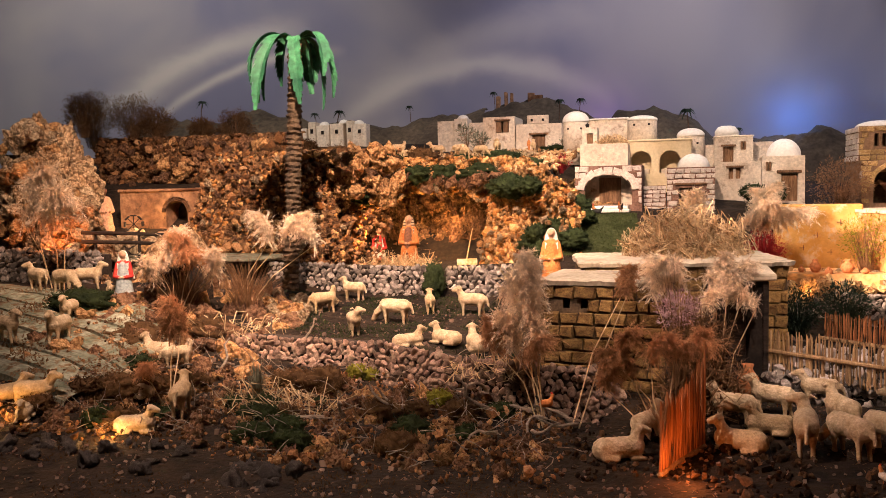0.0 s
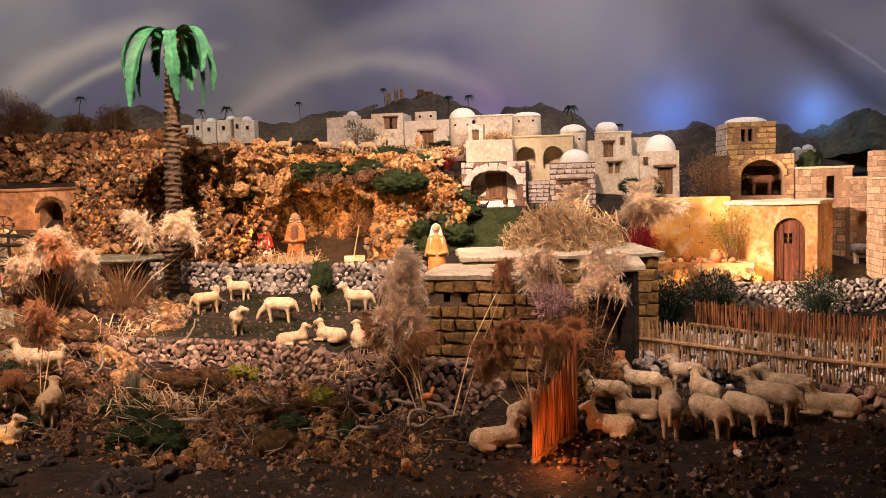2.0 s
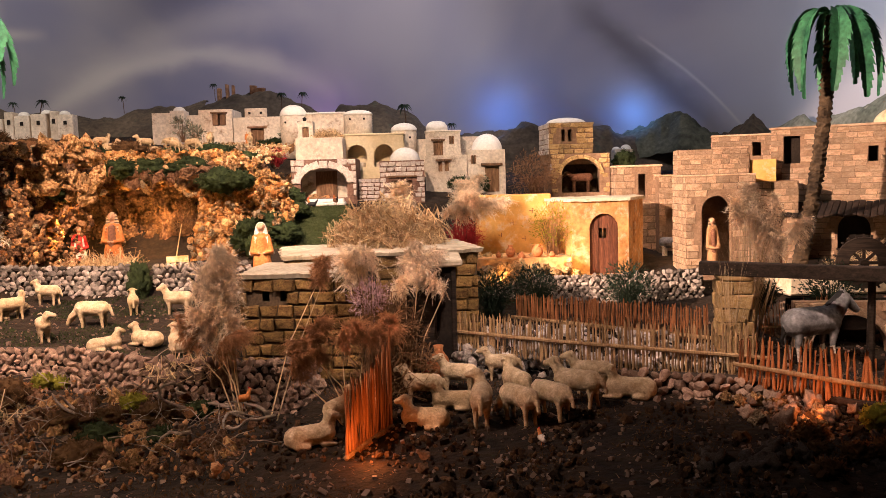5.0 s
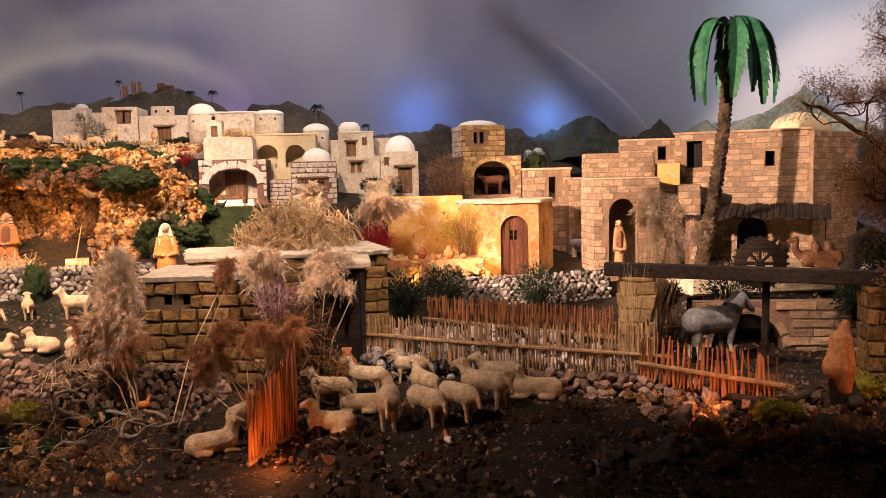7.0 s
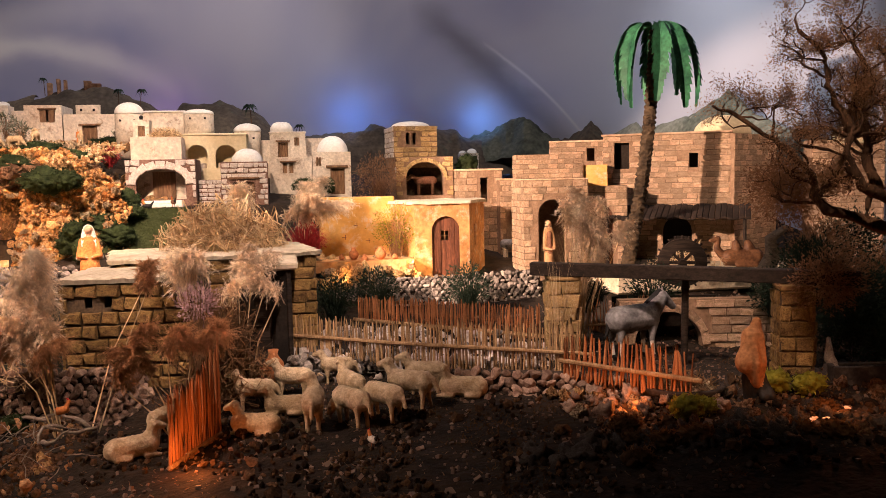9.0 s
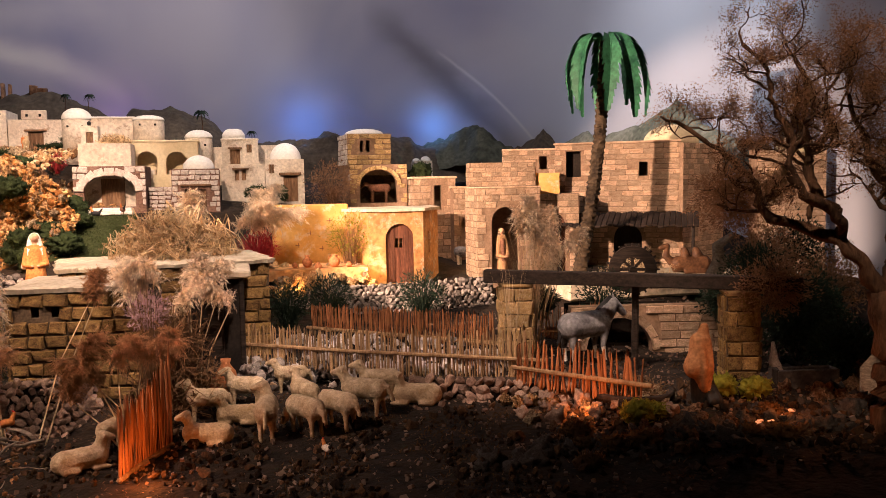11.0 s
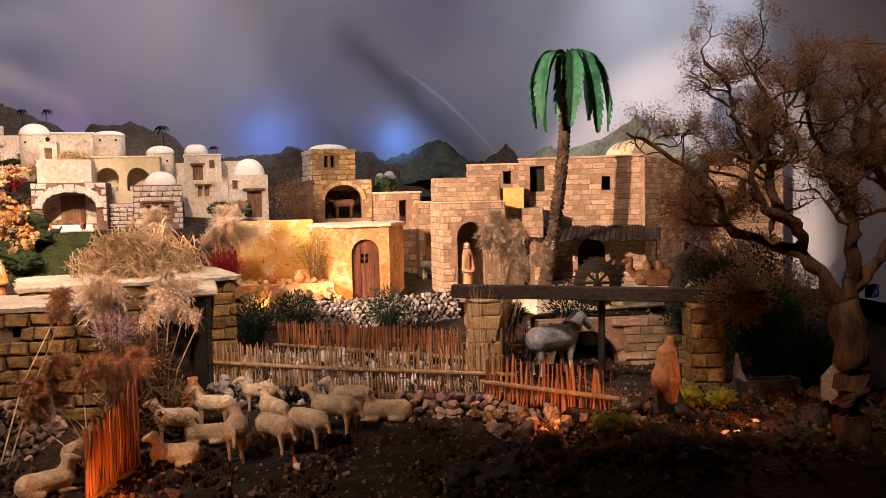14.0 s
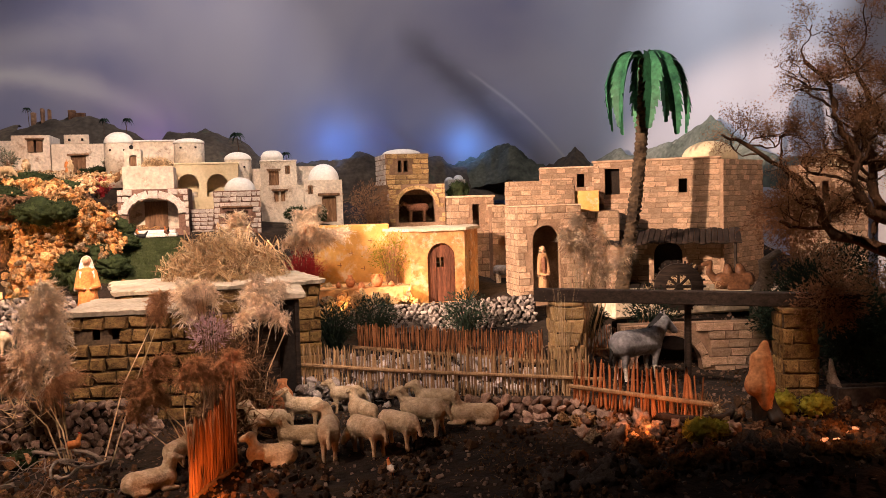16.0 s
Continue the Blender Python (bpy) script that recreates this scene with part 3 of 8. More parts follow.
# ---------------------------------------------------------------- masonry
def unit_block(wob, seed):
    """A block one unit wide and high, its face at y = -1, with worn corners."""
    rs = random.Random(seed)
    bm = bmesh.new()
    bmesh.ops.create_cube(bm, size=1.0)
    for v in bm.verts:
        v.co.y -= 0.5
        for i in (0, 2):
            v.co[i] += rs.uniform(-wob, wob)
    front = [f for f in bm.faces if f.calc_center_median().y < -0.9]
    r = bmesh.ops.inset_region(bm, faces=front, thickness=0.09, depth=0.0)
    for f in bm.faces:
        if len(f.verts) == 4 and f.calc_center_median().y < -0.99 and f.calc_area() > 0.4:
            for v in f.verts:
                v.co.y -= 0.28 + rs.uniform(-0.1, 0.1)
    bmesh.ops.recalc_face_normals(bm, faces=bm.faces)
    return bm


BLOCKS = {}


def block_mesh(material, wob=0.05):
    key = (material.name, wob)
    if key not in BLOCKS:
        BLOCKS[key] = [meshed(unit_block(wob, s), "block", material) for s in range(4)]
    return random.choice(BLOCKS[key])


def inside(p, poly):
    c = False
    for (xa, za), (xb, zb) in zip(poly, poly[1:] + poly[:1]):
        if (za > p[1]) != (zb > p[1]) and p[0] < (xb - xa) * (p[1] - za) / (zb - za) + xa:
            c = not c
    return c


def courses(parent, x0, x1, z0, z1, bw, bh, material, holes=(), name="brick", joint=0.09, proud=0.006, uneven=0.3, m=None, wob=0.05, limit=300):
    """Rows of single blocks on the face y = 0 of a wall, left out where an opening is."""
    m = m or Matrix()
    rows = max(1, round((z1 - z0) / bh))
    h = (z1 - z0) / rows
    count = 0
    for r in range(rows):
        x = x0 - random.uniform(0, 0.6) * bw
        while x < x1 - 0.1 * bw:
            w = bw * random.uniform(1 - uneven, 1 + uneven)
            a, b = max(x, x0), min(x + w, x1)
            x += w
            zc = z0 + (r + 0.5) * h
            if b - a < 0.25 * bw or count >= limit:
                continue
            if any(inside((a + (b - a) * k, zc + h * j), hole) for hole in holes for k in (0.08, 0.35, 0.65, 0.92) for j in (-0.4, 0.4)):
                continue
            count += 1
            put(name, block_mesh(material, wob), parent, m @ Matrix.LocRotScale(((a + b) / 2, 0.004, zc), None, ((b - a) * (1 - joint * bh / bw), proud * random.uniform(0.75, 1.3), h * (1 - joint))))


def voussoirs(parent, cx, w, z1, n, size, material, rise=None, y=0.0, proud=0.009):
    r = w / 2
    h = rise if rise is not None else r
    for k in range(n):
        a = math.pi * (k + 0.5) / n
        c = Vector((cx - (r + size / 2) * math.cos(a), y, z1 - h + (h + size / 2) * math.sin(a)))
        seg = math.pi * (r + size / 2) / n
        put("arch_stone", block_mesh(material), parent, Matrix.LocRotScale(c, Euler((0, a - math.pi / 2, 0)), (seg * 0.92, proud, size)))


def door_in(parent, cx, w, z0, z1, arched=False, y=0.02, material=None, window=False):
    bmd = wall_bm(arch_pts(cx, w, z0, z1) if arched else rect_pts(cx - w / 2, cx + w / 2, z0, z1), [rect_pts(cx - w * 0.16, cx + w * 0.12, z0 + (z1 - z0) * 0.6, z0 + (z1 - z0) * 0.76)] if window else [], 0.008)
    d = part("door", bmd, material or M_WOOD, parent, "brown plank door", pose(0, y, 0))
    n = max(2, round(w / 0.022))
    for k in range(n):
        xa = cx - w / 2 + w * k / n
        top = z1 if not arched else z1 - w / 2 + math.sqrt(max(0, (w / 2) ** 2 - (xa + w / n / 2 - cx) ** 2)) - 0.004
        if window and abs(xa + w / n / 2 - cx) < w * 0.2:
            continue
        part("plank", box((xa + 0.0012, -0.004, z0 + 0.002), (xa + w / n - 0.0012, -0.0005, top), 0.0008), material or M_WOOD, d)
    if window:
        zc, xc = z0 + (z1 - z0) * 0.68, cx - w * 0.02
        part("window_bar", box((xc - 0.0015, -0.004, zc - 0.025), (xc + 0.0015, 0.001, zc + 0.025), 0), M_WOOD, d)
        part("window_bar", box((xc - 0.02, -0.004, zc - 0.0015), (xc + 0.02, 0.001, zc + 0.0015), 0), M_WOOD, d)
    return d


def house(label, x0, x1, y, depth, z0, z1, material, holes=(), rz=0.0, group="houses of the hill village", parapet=0.012, thick=0.03, sink=0.06, roof=None):
    """A hollow house: front with openings, sides, back, sunk roof. Local x runs from -w/2 to w/2, the front is y = 0, z = 0 is its foot."""
    w, h = x1 - x0, z1 - z0
    t = thing("house", ((x0 + x1) / 2, y, z0), rz, label, "house", group)
    lp = [list(q) for q in holes]
    out = [(-w / 2, -sink), (-w / 2, h), (w / 2, h), (w / 2, -sink)]
    part("front_wall", wall_bm(out, lp, thick), material, t)
    part("side_wall", box((-w / 2, thick + 0.0005, -sink), (-w / 2 + thick, depth, h), 0.003), material, t)
    part("side_wall", box((w / 2 - thick, thick + 0.0005, -sink), (w / 2, depth, h), 0.003), material, t)
    part("back_wall", box((-w / 2 + thick + 0.0005, depth - thick, -sink), (w / 2 - thick - 0.0005, depth, h), 0.003), material, t)
    part("roof", box((-w / 2 + thick + 0.0005, thick + 0.0005, h - parapet - 0.015), (w / 2 - thick - 0.0005, depth - thick - 0.0005, h - parapet), 0), roof or material, t)
    return t


def cornice(t, w, h, depth, material, out=0.006, tall=0.012):
    part("cornice", box((-w / 2 - out, -out, h), (w / 2 + out, depth, h + tall), 0.003), material, t)


def rough_slab(lo, hi, ragged=0.014):
    """A flat slab of stone with a worn top and broken edges."""
    bm = bmesh.new()
    nx, ny = max(2, int((hi[0] - lo[0]) / 0.014)), max(2, int((hi[1] - lo[1]) / 0.014))
    top, low = [], []
    for j in range(ny + 1):
        a, b = [], []
        for i in range(nx + 1):
            x, y = lo[0] + (hi[0] - lo[0]) * i / nx, lo[1] + (hi[1] - lo[1]) * j / ny
            ex = (-1 if i == 0 else 1 if i == nx else 0)
            ey = (-1 if j == 0 else 1 if j == ny else 0)
            k = ragged * (noise.noise((x * 22, y * 22, 3)) + 0.6 * noise.noise((x * 60, y * 60, 1)))
            q = Vector((x + ex * k, y + ey * k, 0))
            drop = -0.005 if ex or ey else 0
            a.append(bm.verts.new(q + Vector((0, 0, hi[2] + drop + 0.004 * noise.noise((x * 14, y * 14, 7)) + 0.0025 * noise.noise((x * 50, y * 50, 7))))))
            b.append(bm.verts.new(q + Vector((-ex * 0.006, -ey * 0.006, lo[2]))))
        top.append(a)
        low.append(b)
    for j in range(ny):
        for i in range(nx):
            bm.faces.new((top[j][i], top[j][i + 1], top[j + 1][i + 1], top[j + 1][i]))
            bm.faces.new((low[j][i], low[j + 1][i], low[j + 1][i + 1], low[j][i + 1]))
    ring = [(0, i) for i in range(nx)] + [(j, nx) for j in range(ny)] + [(ny, i) for i in range(nx, 0, -1)] + [(j, 0) for j in range(ny, 0, -1)]
    for (j, i), (j2, i2) in zip(ring, ring[1:] + ring[:1]):
        bm.faces.new((low[j][i], low[j2][i2], top[j2][i2], top[j][i]))
    return bm


def dome_on(t, x, y, z, r, h, material=None, skirt=0.02):
    return part("dome", dome_bm(r, h, skirt=skirt), material or M_DOME, t, "rounded white dome", pose(x, y, z), True)


def lintel(t, cx, w, z, y=-0.004, tall=0.012):
    part("lintel", box((cx - w / 2, y - 0.008, z), (cx + w / 2, y + 0.012, z + tall), 0.002, 0.0015), M_WOOD, t, "weathered wooden beam")


def shutters(t, cx, w, z0, z1):
    for s in (-1, 1):
        part("shutter", box((cx + s * w * 0.27 - w * 0.21, -0.006, z0), (cx + s * w * 0.27 + w * 0.21, 0.003, z1), 0.0015), M_WOOD, t, "brown wooden shutter")


# ---- the hill village
# stone house with the wide arch
ha = arch_pts(0.0, 0.255, 0.04, 0.205, 12, 0.075)
t = house("whitewashed stone house with a wide arched porch", -0.591, -0.230, 4.75, 0.32, 0.709, 0.964, M_STONEJOINT, [ha])
courses(t, -0.18, 0.18, -0.02, 0.255, 0.05, 0.034, M_WHITESTONE, [arch_pts(0.0, 0.3, -0.1, 0.232, 12, 0.1)], "stone", 0.19, 0.009, 0.35, None, 0.13)
voussoirs(t, 0.0, 0.255, 0.205, 9, 0.04, M_WHITESTONE, 0.075)
part("porch_back", box((-0.15, 0.14, 0.0), (0.15, 0.15, 0.22), 0), M_PLASTER, t)
door_in(t, 0.0, 0.12, 0.04, 0.19, y=0.13)
part("step", box((-0.12, -0.09, 0.0), (0.12, 0.035, 0.018), 0.003), M_DOME, t, "white stone step")
part("step", box((-0.11, -0.05, 0.0185), (0.11, 0.035, 0.036), 0.003), M_DOME, t, "white stone step")
# its upper storey
t = house("stained plaster upper house with a roof terrace", -0.575, -0.310, 4.86, 0.2, 0.966, 1.089, M_PLASTER)
t = house("small plaster stair house on a roof", -0.577, -0.490, 4.98, 0.12, 1.089, 1.192, M_PLASTER, [rect_pts(-0.018, 0.02, 0.01, 0.07)])
door_in(t, 0.001, 0.034, 0.01, 0.068, y=0.012)
# stone house with the low white dome
t = house("stone house with a bright white dome", -0.099, 0.149, 4.75, 0.26, 0.70, 0.944, M_STONEJOINT, [rect_pts(-0.06, 0.055, 0.03, 0.135)])
courses(t, -0.124, 0.124, -0.02, 0.24, 0.04, 0.03, M_WHITESTONE, [rect_pts(-0.064, 0.06, -0.05, 0.145)], "stone", 0.2, 0.007, 0.4, None, 0.14)
lintel(t, 0.0, 0.16, 0.15)
door_in(t, 0.0, 0.105, 0.03, 0.13)
dome_on(t, 0.015, 0.12, 0.245, 0.086, 0.075)
t = house("low dry-stone garden wall of a house", -0.225, -0.106, 4.84, 0.06, 0.69, 0.85, M_STONEJOINT)
courses(t, -0.06, 0.06, 0.0, 0.16, 0.032, 0.022, M_WHITESTONE, (), "stone", 0.2, 0.007, 0.4, None, 0.16)
# cream arcade
t = house("cream arcaded house with two round arches", -0.342, 0.030, 5.1, 0.24, 0.87, 1.106, M_CREAM, [arch_pts(-0.095, 0.118, 0.05, 0.184), arch_pts(0.067, 0.118, 0.05, 0.182)])
cornice(t, 0.372, 0.236, 0.24, M_CREAM)
part("arcade_back", box((-0.17, 0.12, 0.0), (0.17, 0.13, 0.22), 0), M_CREAM, t)
for cx in (-0.095, 0.067):
    part("half_wall", lathe([(0.05, 0.03), (0.05, 0.075), (0.03, 0.08)], 16), M_PLASTER, t, "", pose(cx, 0.04, 0))
# round towers and domes
def round_tower(label, cx, y, r, z0, z1, dome_h, material):
    t = thing("house", (cx, y + r, z0), 0, label, "house", "houses of the hill village")
    part("drum", lathe([(r, -0.06), (r, z1 - z0), (r * 0.95, z1 - z0 + 0.006)], 28, 0.006), material, t, smooth=True)
    dome_on(t, 0, 0, z1 - z0, r * 1.03, dome_h, skirt=0.005)
    for a in (-0.5, 0.5):
        # vent is a near-black block, its hole's shade painted
        part("vent", box((-0.006, -0.004, 0), (0.006, 0.004, 0.012), 0.001), M_PAINTED_DARK, t, "small near-black block painted as a vent hole", Matrix.Translation((r * math.sin(a), -r * math.cos(a), (z1 - z0) * 0.75)))
    return t


round_tower("round plaster tower with a shallow dome", -0.258, 5.3, 0.09, 1.10, 1.253, 0.028, M_PLASTER)
round_tower("round white house with a high dome", -0.667, 5.35, 0.083, 1.05, 1.262, 0.066, M_PLASTER)
round_tower("slim round house with a dome", 0.028, 5.3, 0.08, 0.93, 1.146, 0.046, M_PLASTER)
t = house("flat-roofed plaster house between domes", -0.604, -0.346, 5.42, 0.2, 1.05, 1.266, M_PLASTER)
cornice(t, 0.258, 0.216, 0.2, M_DOME, 0.008, 0.01)
# the two western houses
t = house("white plaster house with a shuttered window", -1.324, -1.105, 5.67, 0.3, 1.07, 1.335, M_PLASTER, [rect_pts(-0.02, 0.07, 0.16, 0.235)])
shutters(t, 0.025, 0.09, 0.16, 0.232)
lintel(t, 0.025, 0.11, 0.236)
t = house("white plaster house with a wooden door", -1.098, -0.791, 5.67, 0.3, 1.06, 1.278, M_PLASTER, [rect_pts(-0.045, 0.045, 0.02, 0.145)])
door_in(t, 0.0, 0.09, 0.02, 0.143)
lintel(t, 0.0, 0.13, 0.146)
part("parapet", box((-0.078, 0.001, 0.2185), (0.066, 0.03, 0.276), 0.004), M_PLASTER, t)
for sx in (-0.045, 0.03):
    # vent shade painted on as near-black blocks
    part("vent", box((sx - 0.007, -0.004, 0.236), (sx + 0.007, 0.004, 0.252), 0.001), M_PAINTED_DARK, t, "small near-black block painted as a vent hole")
# far western group
house("small far plaster house", -1.827, -1.690, 6.3, 0.2, 1.2, 1.375, M_PLASTER)
t = house("small far house with a dome", -1.688, -1.588, 6.28, 0.14, 1.2, 1.388, M_PLASTER, [arch_pts(-0.01, 0.03, 0.1, 0.15)])
dome_on(t, 0, 0.07, 0.188, 0.044, 0.033)
house("small far plaster wall house", -1.584, -1.40, 6.32, 0.15, 1.18, 1.355, M_PLASTER)
# eastern group
t = house("square plaster house with a cornice and stepped top", 0.162, 0.377, 5.3, 0.22, 0.93, 1.125, M_PLASTER, [rect_pts(-0.06, 0.0, 0.05, 0.14), rect_pts(0.038, 0.07, 0.12, 0.17)])
door_in(t, -0.03, 0.06, 0.05, 0.138)
lintel(t, -0.03, 0.085, 0.141)
shutters(t, 0.054, 0.032, 0.12, 0.168)
cornice(t, 0.215, 0.195, 0.22, M_PLASTER, 0.005, 0.01)
part("roof_drum", lathe([(0.068, 0.0), (0.068, 0.03), (0.05, 0.055), (0.03, 0.062)], 20, 0.01), M_DOME, t, "low whitewashed roof drum", pose(-0.035, 0.1, 0.2055), True)
house("plain plaster wall house", 0.377, 0.50, 5.45, 0.15, 0.9, 1.10, M_PLASTER)
house("plain plaster link house", 0.06, 0.17, 5.42, 0.15, 0.9, 1.09, M_PLASTER)
t = house("front plaster house with a double window", 0.156, 0.405, 5.1, 0.2, 0.74, 0.976, M_PLASTER, [rect_pts(-0.048, -0.022, 0.14, 0.2), rect_pts(-0.01, 0.016, 0.14, 0.2)])
lintel(t, -0.015, 0.095, 0.203)
for cx in (-0.035, 0.003):
    part("pane_back", box((cx - 0.012, 0.02, 0.14), (cx + 0.012, 0.024, 0.2), 0), M_WOOD, t)
t = house("white plaster house with a large dome", 0.408, 0.632, 5.08, 0.24, 0.73, 1.0, M_PLASTER, [rect_pts(-0.01, 0.075, 0.02, 0.17), rect_pts(-0.092, -0.062, 0.19, 0.24)])
door_in(t, 0.032, 0.085, 0.02, 0.168)
lintel(t, 0.03, 0.13, 0.175, tall=0.016)
shutters(t, -0.077, 0.03, 0.19, 0.24)
dome_on(t, 0.012, 0.11, 0.272, 0.093, 0.098)
# yellow stone tower
t = house("yellow stone tower with a flat white dome", 0.866, 1.121, 4.88, 0.27, 0.955, 1.135, M_JOINT, [rect_pts(-0.056, -0.034, 0.075, 0.14), rect_pts(-0.018, 0.004, 0.075, 0.14)], 4)
hs = [rect_pts(-0.06, -0.03, 0.07, 0.145), rect_pts(-0.022, 0.008, 0.07, 0.145)]
courses(t, -0.128, 0.128, 0.0, 0.18, 0.05, 0.03, M_YSTONE, hs, "stone", 0.17, 0.008, 0.45, None, 0.13)
courses(t, -0.27, 0.0, 0.0, 0.18, 0.05, 0.03, M_WHITESTONE, (), "stone", 0.12, 0.007, 0.4, Matrix.Translation((-0.1275, 0, 0)) @ Matrix.Rotation(math.pi / 2, 4, "Z") @ Matrix.Rotation(math.pi, 4, "Z"), 0.1)
dome_on(t, 0.0, 0.13, 0.182, 0.115, 0.033)
na = arch_pts(0.0, 0.215, 0.0, 0.19, 12, 0.085)
t = house("yellow stone arched stable under the tower", 0.865, 1.195, 4.80, 0.32, 0.735, 0.955, M_JOINT, [na], 0)
courses(t, -0.165, 0.165, 0.0, 0.22, 0.05, 0.027, M_YSTONE, [arch_pts(0.0, 0.255, -0.1, 0.21, 12, 0.105)], "stone", 0.17, 0.008, 0.45, None, 0.13)
voussoirs(t, 0.0, 0.215, 0.19, 11, 0.022, M_YSTONE, 0.085)
# dark mortar-coloured sheet hides the back wall, painting shade in the stable
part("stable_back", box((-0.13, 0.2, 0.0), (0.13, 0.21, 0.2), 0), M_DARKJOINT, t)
part("bell_block", box((-0.172, -0.008, 0.13), (-0.15, 0.012, 0.165), 0.004), M_WHITESTONE, t)
# octagonal ochre house
t = thing("house", (0.99, 4.1, 0.36), 0, "ochre plaster house with canted corners and an arched door", "house", "houses of the hill village")
pd = arch_pts(0.022, 0.142, -0.01, 0.285)
part("front_wall", wall_bm([(-0.135, -0.06), (-0.135, 0.345), (0.142, 0.345), (0.142, -0.06)], [pd], 0.03), M_OCHRE, t)
for (xa, ya), (xb, yb) in (((-0.135, 0.0), (-0.225, 0.2)), ((0.142, 0.0), (0.275, 0.25))):
    ln, an = math.hypot(xb - xa, yb - ya), math.atan2(yb - ya, xb - xa)
    hole = [arch_pts(ln * 0.35, 0.03, 0.13, 0.24)] if xb > 0 else []
    part("canted_wall", wall_bm([(0, -0.06), (0, 0.345), (ln, 0.345), (ln, -0.06)], hole, 0.03 if xb > 0 else -0.03), M_OCHRE, t, "", Matrix.Translation((xa, ya, 0)) @ Matrix.Rotation(an, 4, "Z"))
part("back_wall", box((-0.225, 0.42, -0.06), (0.275, 0.45, 0.345), 0.003), M_OCHRE, t)
part("side_wall", box((-0.225, 0.2, -0.06), (-0.2, 0.42, 0.345), 0.003), M_OCHRE, t)
part("side_wall", box((0.25, 0.25, -0.06), (0.275, 0.42, 0.345), 0.003), M_OCHRE, t)
rb = bmesh.new()
rim = [(-0.145, -0.012), (0.15, -0.012), (0.287, 0.245), (0.287, 0.46), (-0.237, 0.46), (-0.237, 0.195)]
top = [rb.verts.new((x, y, 0.36)) for x, y in rim]
low = [rb.verts.new((x, y, 0.346)) for x, y in rim]
rb.faces.new(top)
rb.faces.new(low[::-1])
for i in range(6):
    rb.faces.new((low[i], low[(i + 1) % 6], top[(i + 1) % 6], top[i]))
bmesh.ops.subdivide_edges(rb, edges=[e for e in rb.edges if e.calc_length() > 0.05], cuts=14)
for v in rb.verts:
    q = v.co.copy()
    v.co += Vector((0.006 * noise.noise(q * 30), 0.006 * noise.noise(q * 30 + Vector((7, 0, 0))), 0.005 * noise.noise(q * 22)))
part("roof", rb, M_SLAB, t, "flat grey-white worn roof edge")
door_in(t, 0.022, 0.14, -0.01, 0.283, True, 0.018, M_DOOR, window=True)
# yellow garden wall
t = thing("garden_wall", (0.587, 4.32, 0.42), 0, "yellow plaster garden wall with small crosses", "wall")
part("wall_body", box((-0.183, 0.0, -0.06), (0.2, 0.06, 0.325), 0.006, 0.003), M_YELLOW, t)
for cx, cz in ((-0.1, 0.26), (0.0, 0.18), (0.1, 0.24), (0.06, 0.1), (-0.06, 0.12)):
    part("mark", box((cx - 0.011, -0.003, cz), (cx + 0.011, 0.001, cz + 0.003), 0), M_BROWNCLOTH, t)
    part("mark", box((cx + 0.004, -0.004, cz - 0.01), (cx + 0.007, 0.001, cz + 0.014), 0), M_BROWNCLOTH, t)
# far small domed house behind
t = house("tiny far plaster house with two domes", 1.606, 1.744, 6.5, 0.14, 0.85, 1.02, M_PLASTER)
dome_on(t, 0.03, 0.07, 0.172, 0.04, 0.035)
dome_on(t, -0.045, 0.07, 0.172, 0.03, 0.02)


def brick_house(label, x0, x1, y, depth, z0, z1, holes=(), rz=0.0, bw=0.06, bh=0.026, material=None, side=True, arches=(), group="sandstone buildings of the fort"):
    w, h = x1 - x0, z1 - z0
    t = house(label, x0, x1, y, depth, z0, z1, M_JOINT, holes, rz, group)
    fat = []
    for q in holes:
        xs, zs = [p[0] for p in q], [p[1] for p in q]
        fat.append([(p[0] + (0.004 if p[0] > (min(xs) + max(xs)) / 2 else -0.004), p[1] + (0.004 if p[1] > (min(zs) + max(zs)) / 2 else 0)) for p in q])
    for cx, aw, z1_, n, size in arches:
        fat.append(arch_pts(cx, aw + 2 * size, -0.2, z1_ + size))
        voussoirs(t, cx, aw, z1_, n, size, material or M_BRICK)
    courses(t, -w / 2, w / 2, 0.0, h, bw, bh, material or M_BRICK, fat, joint=0.085, proud=0.005)
    if side:
        courses(t, 0, depth, 0.0, h, bw, bh, material or M_BRICK, (), joint=0.085, proud=0.005, m=Matrix.Translation((w / 2, 0, 0)) @ Matrix.Rotation(math.pi / 2, 4, "Z"))
        courses(t, -depth, 0, 0.0, h, bw, bh, material or M_BRICK, (), joint=0.085, proud=0.005, m=Matrix.Translation((-w / 2, 0, 0)) @ Matrix.Rotation(-math.pi / 2, 4, "Z"))
    return t


# ---- the sandstone fort
t = brick_house("small sandstone gatehouse with a narrow doorway", 1.205, 1.458, 4.70, 0.16, 0.33, 0.868, [rect_pts(0.0, 0.045, 0.36, 0.5)], 0, 0.055, 0.038)
cornice(t, 0.253, 0.538, 0.16, M_BRICK, 0.008, 0.012)
t = brick_house("low sandstone wall with a dark arch", 1.425, 1.60, 4.62, 0.1, 0.33, 0.812, [arch_pts(0.0, 0.1, 0.0, 0.32)], 0, 0.05, 0.03, side=False)
cornice(t, 0.175, 0.482, 0.1, M_BRICK, 0.005, 0.01)
# dark sheet paints the shade under the low arch
part("arch_back", box((-0.07, 0.09, 0.0), (0.07, 0.095, 0.34), 0), M_PAINTED_DARK, t)
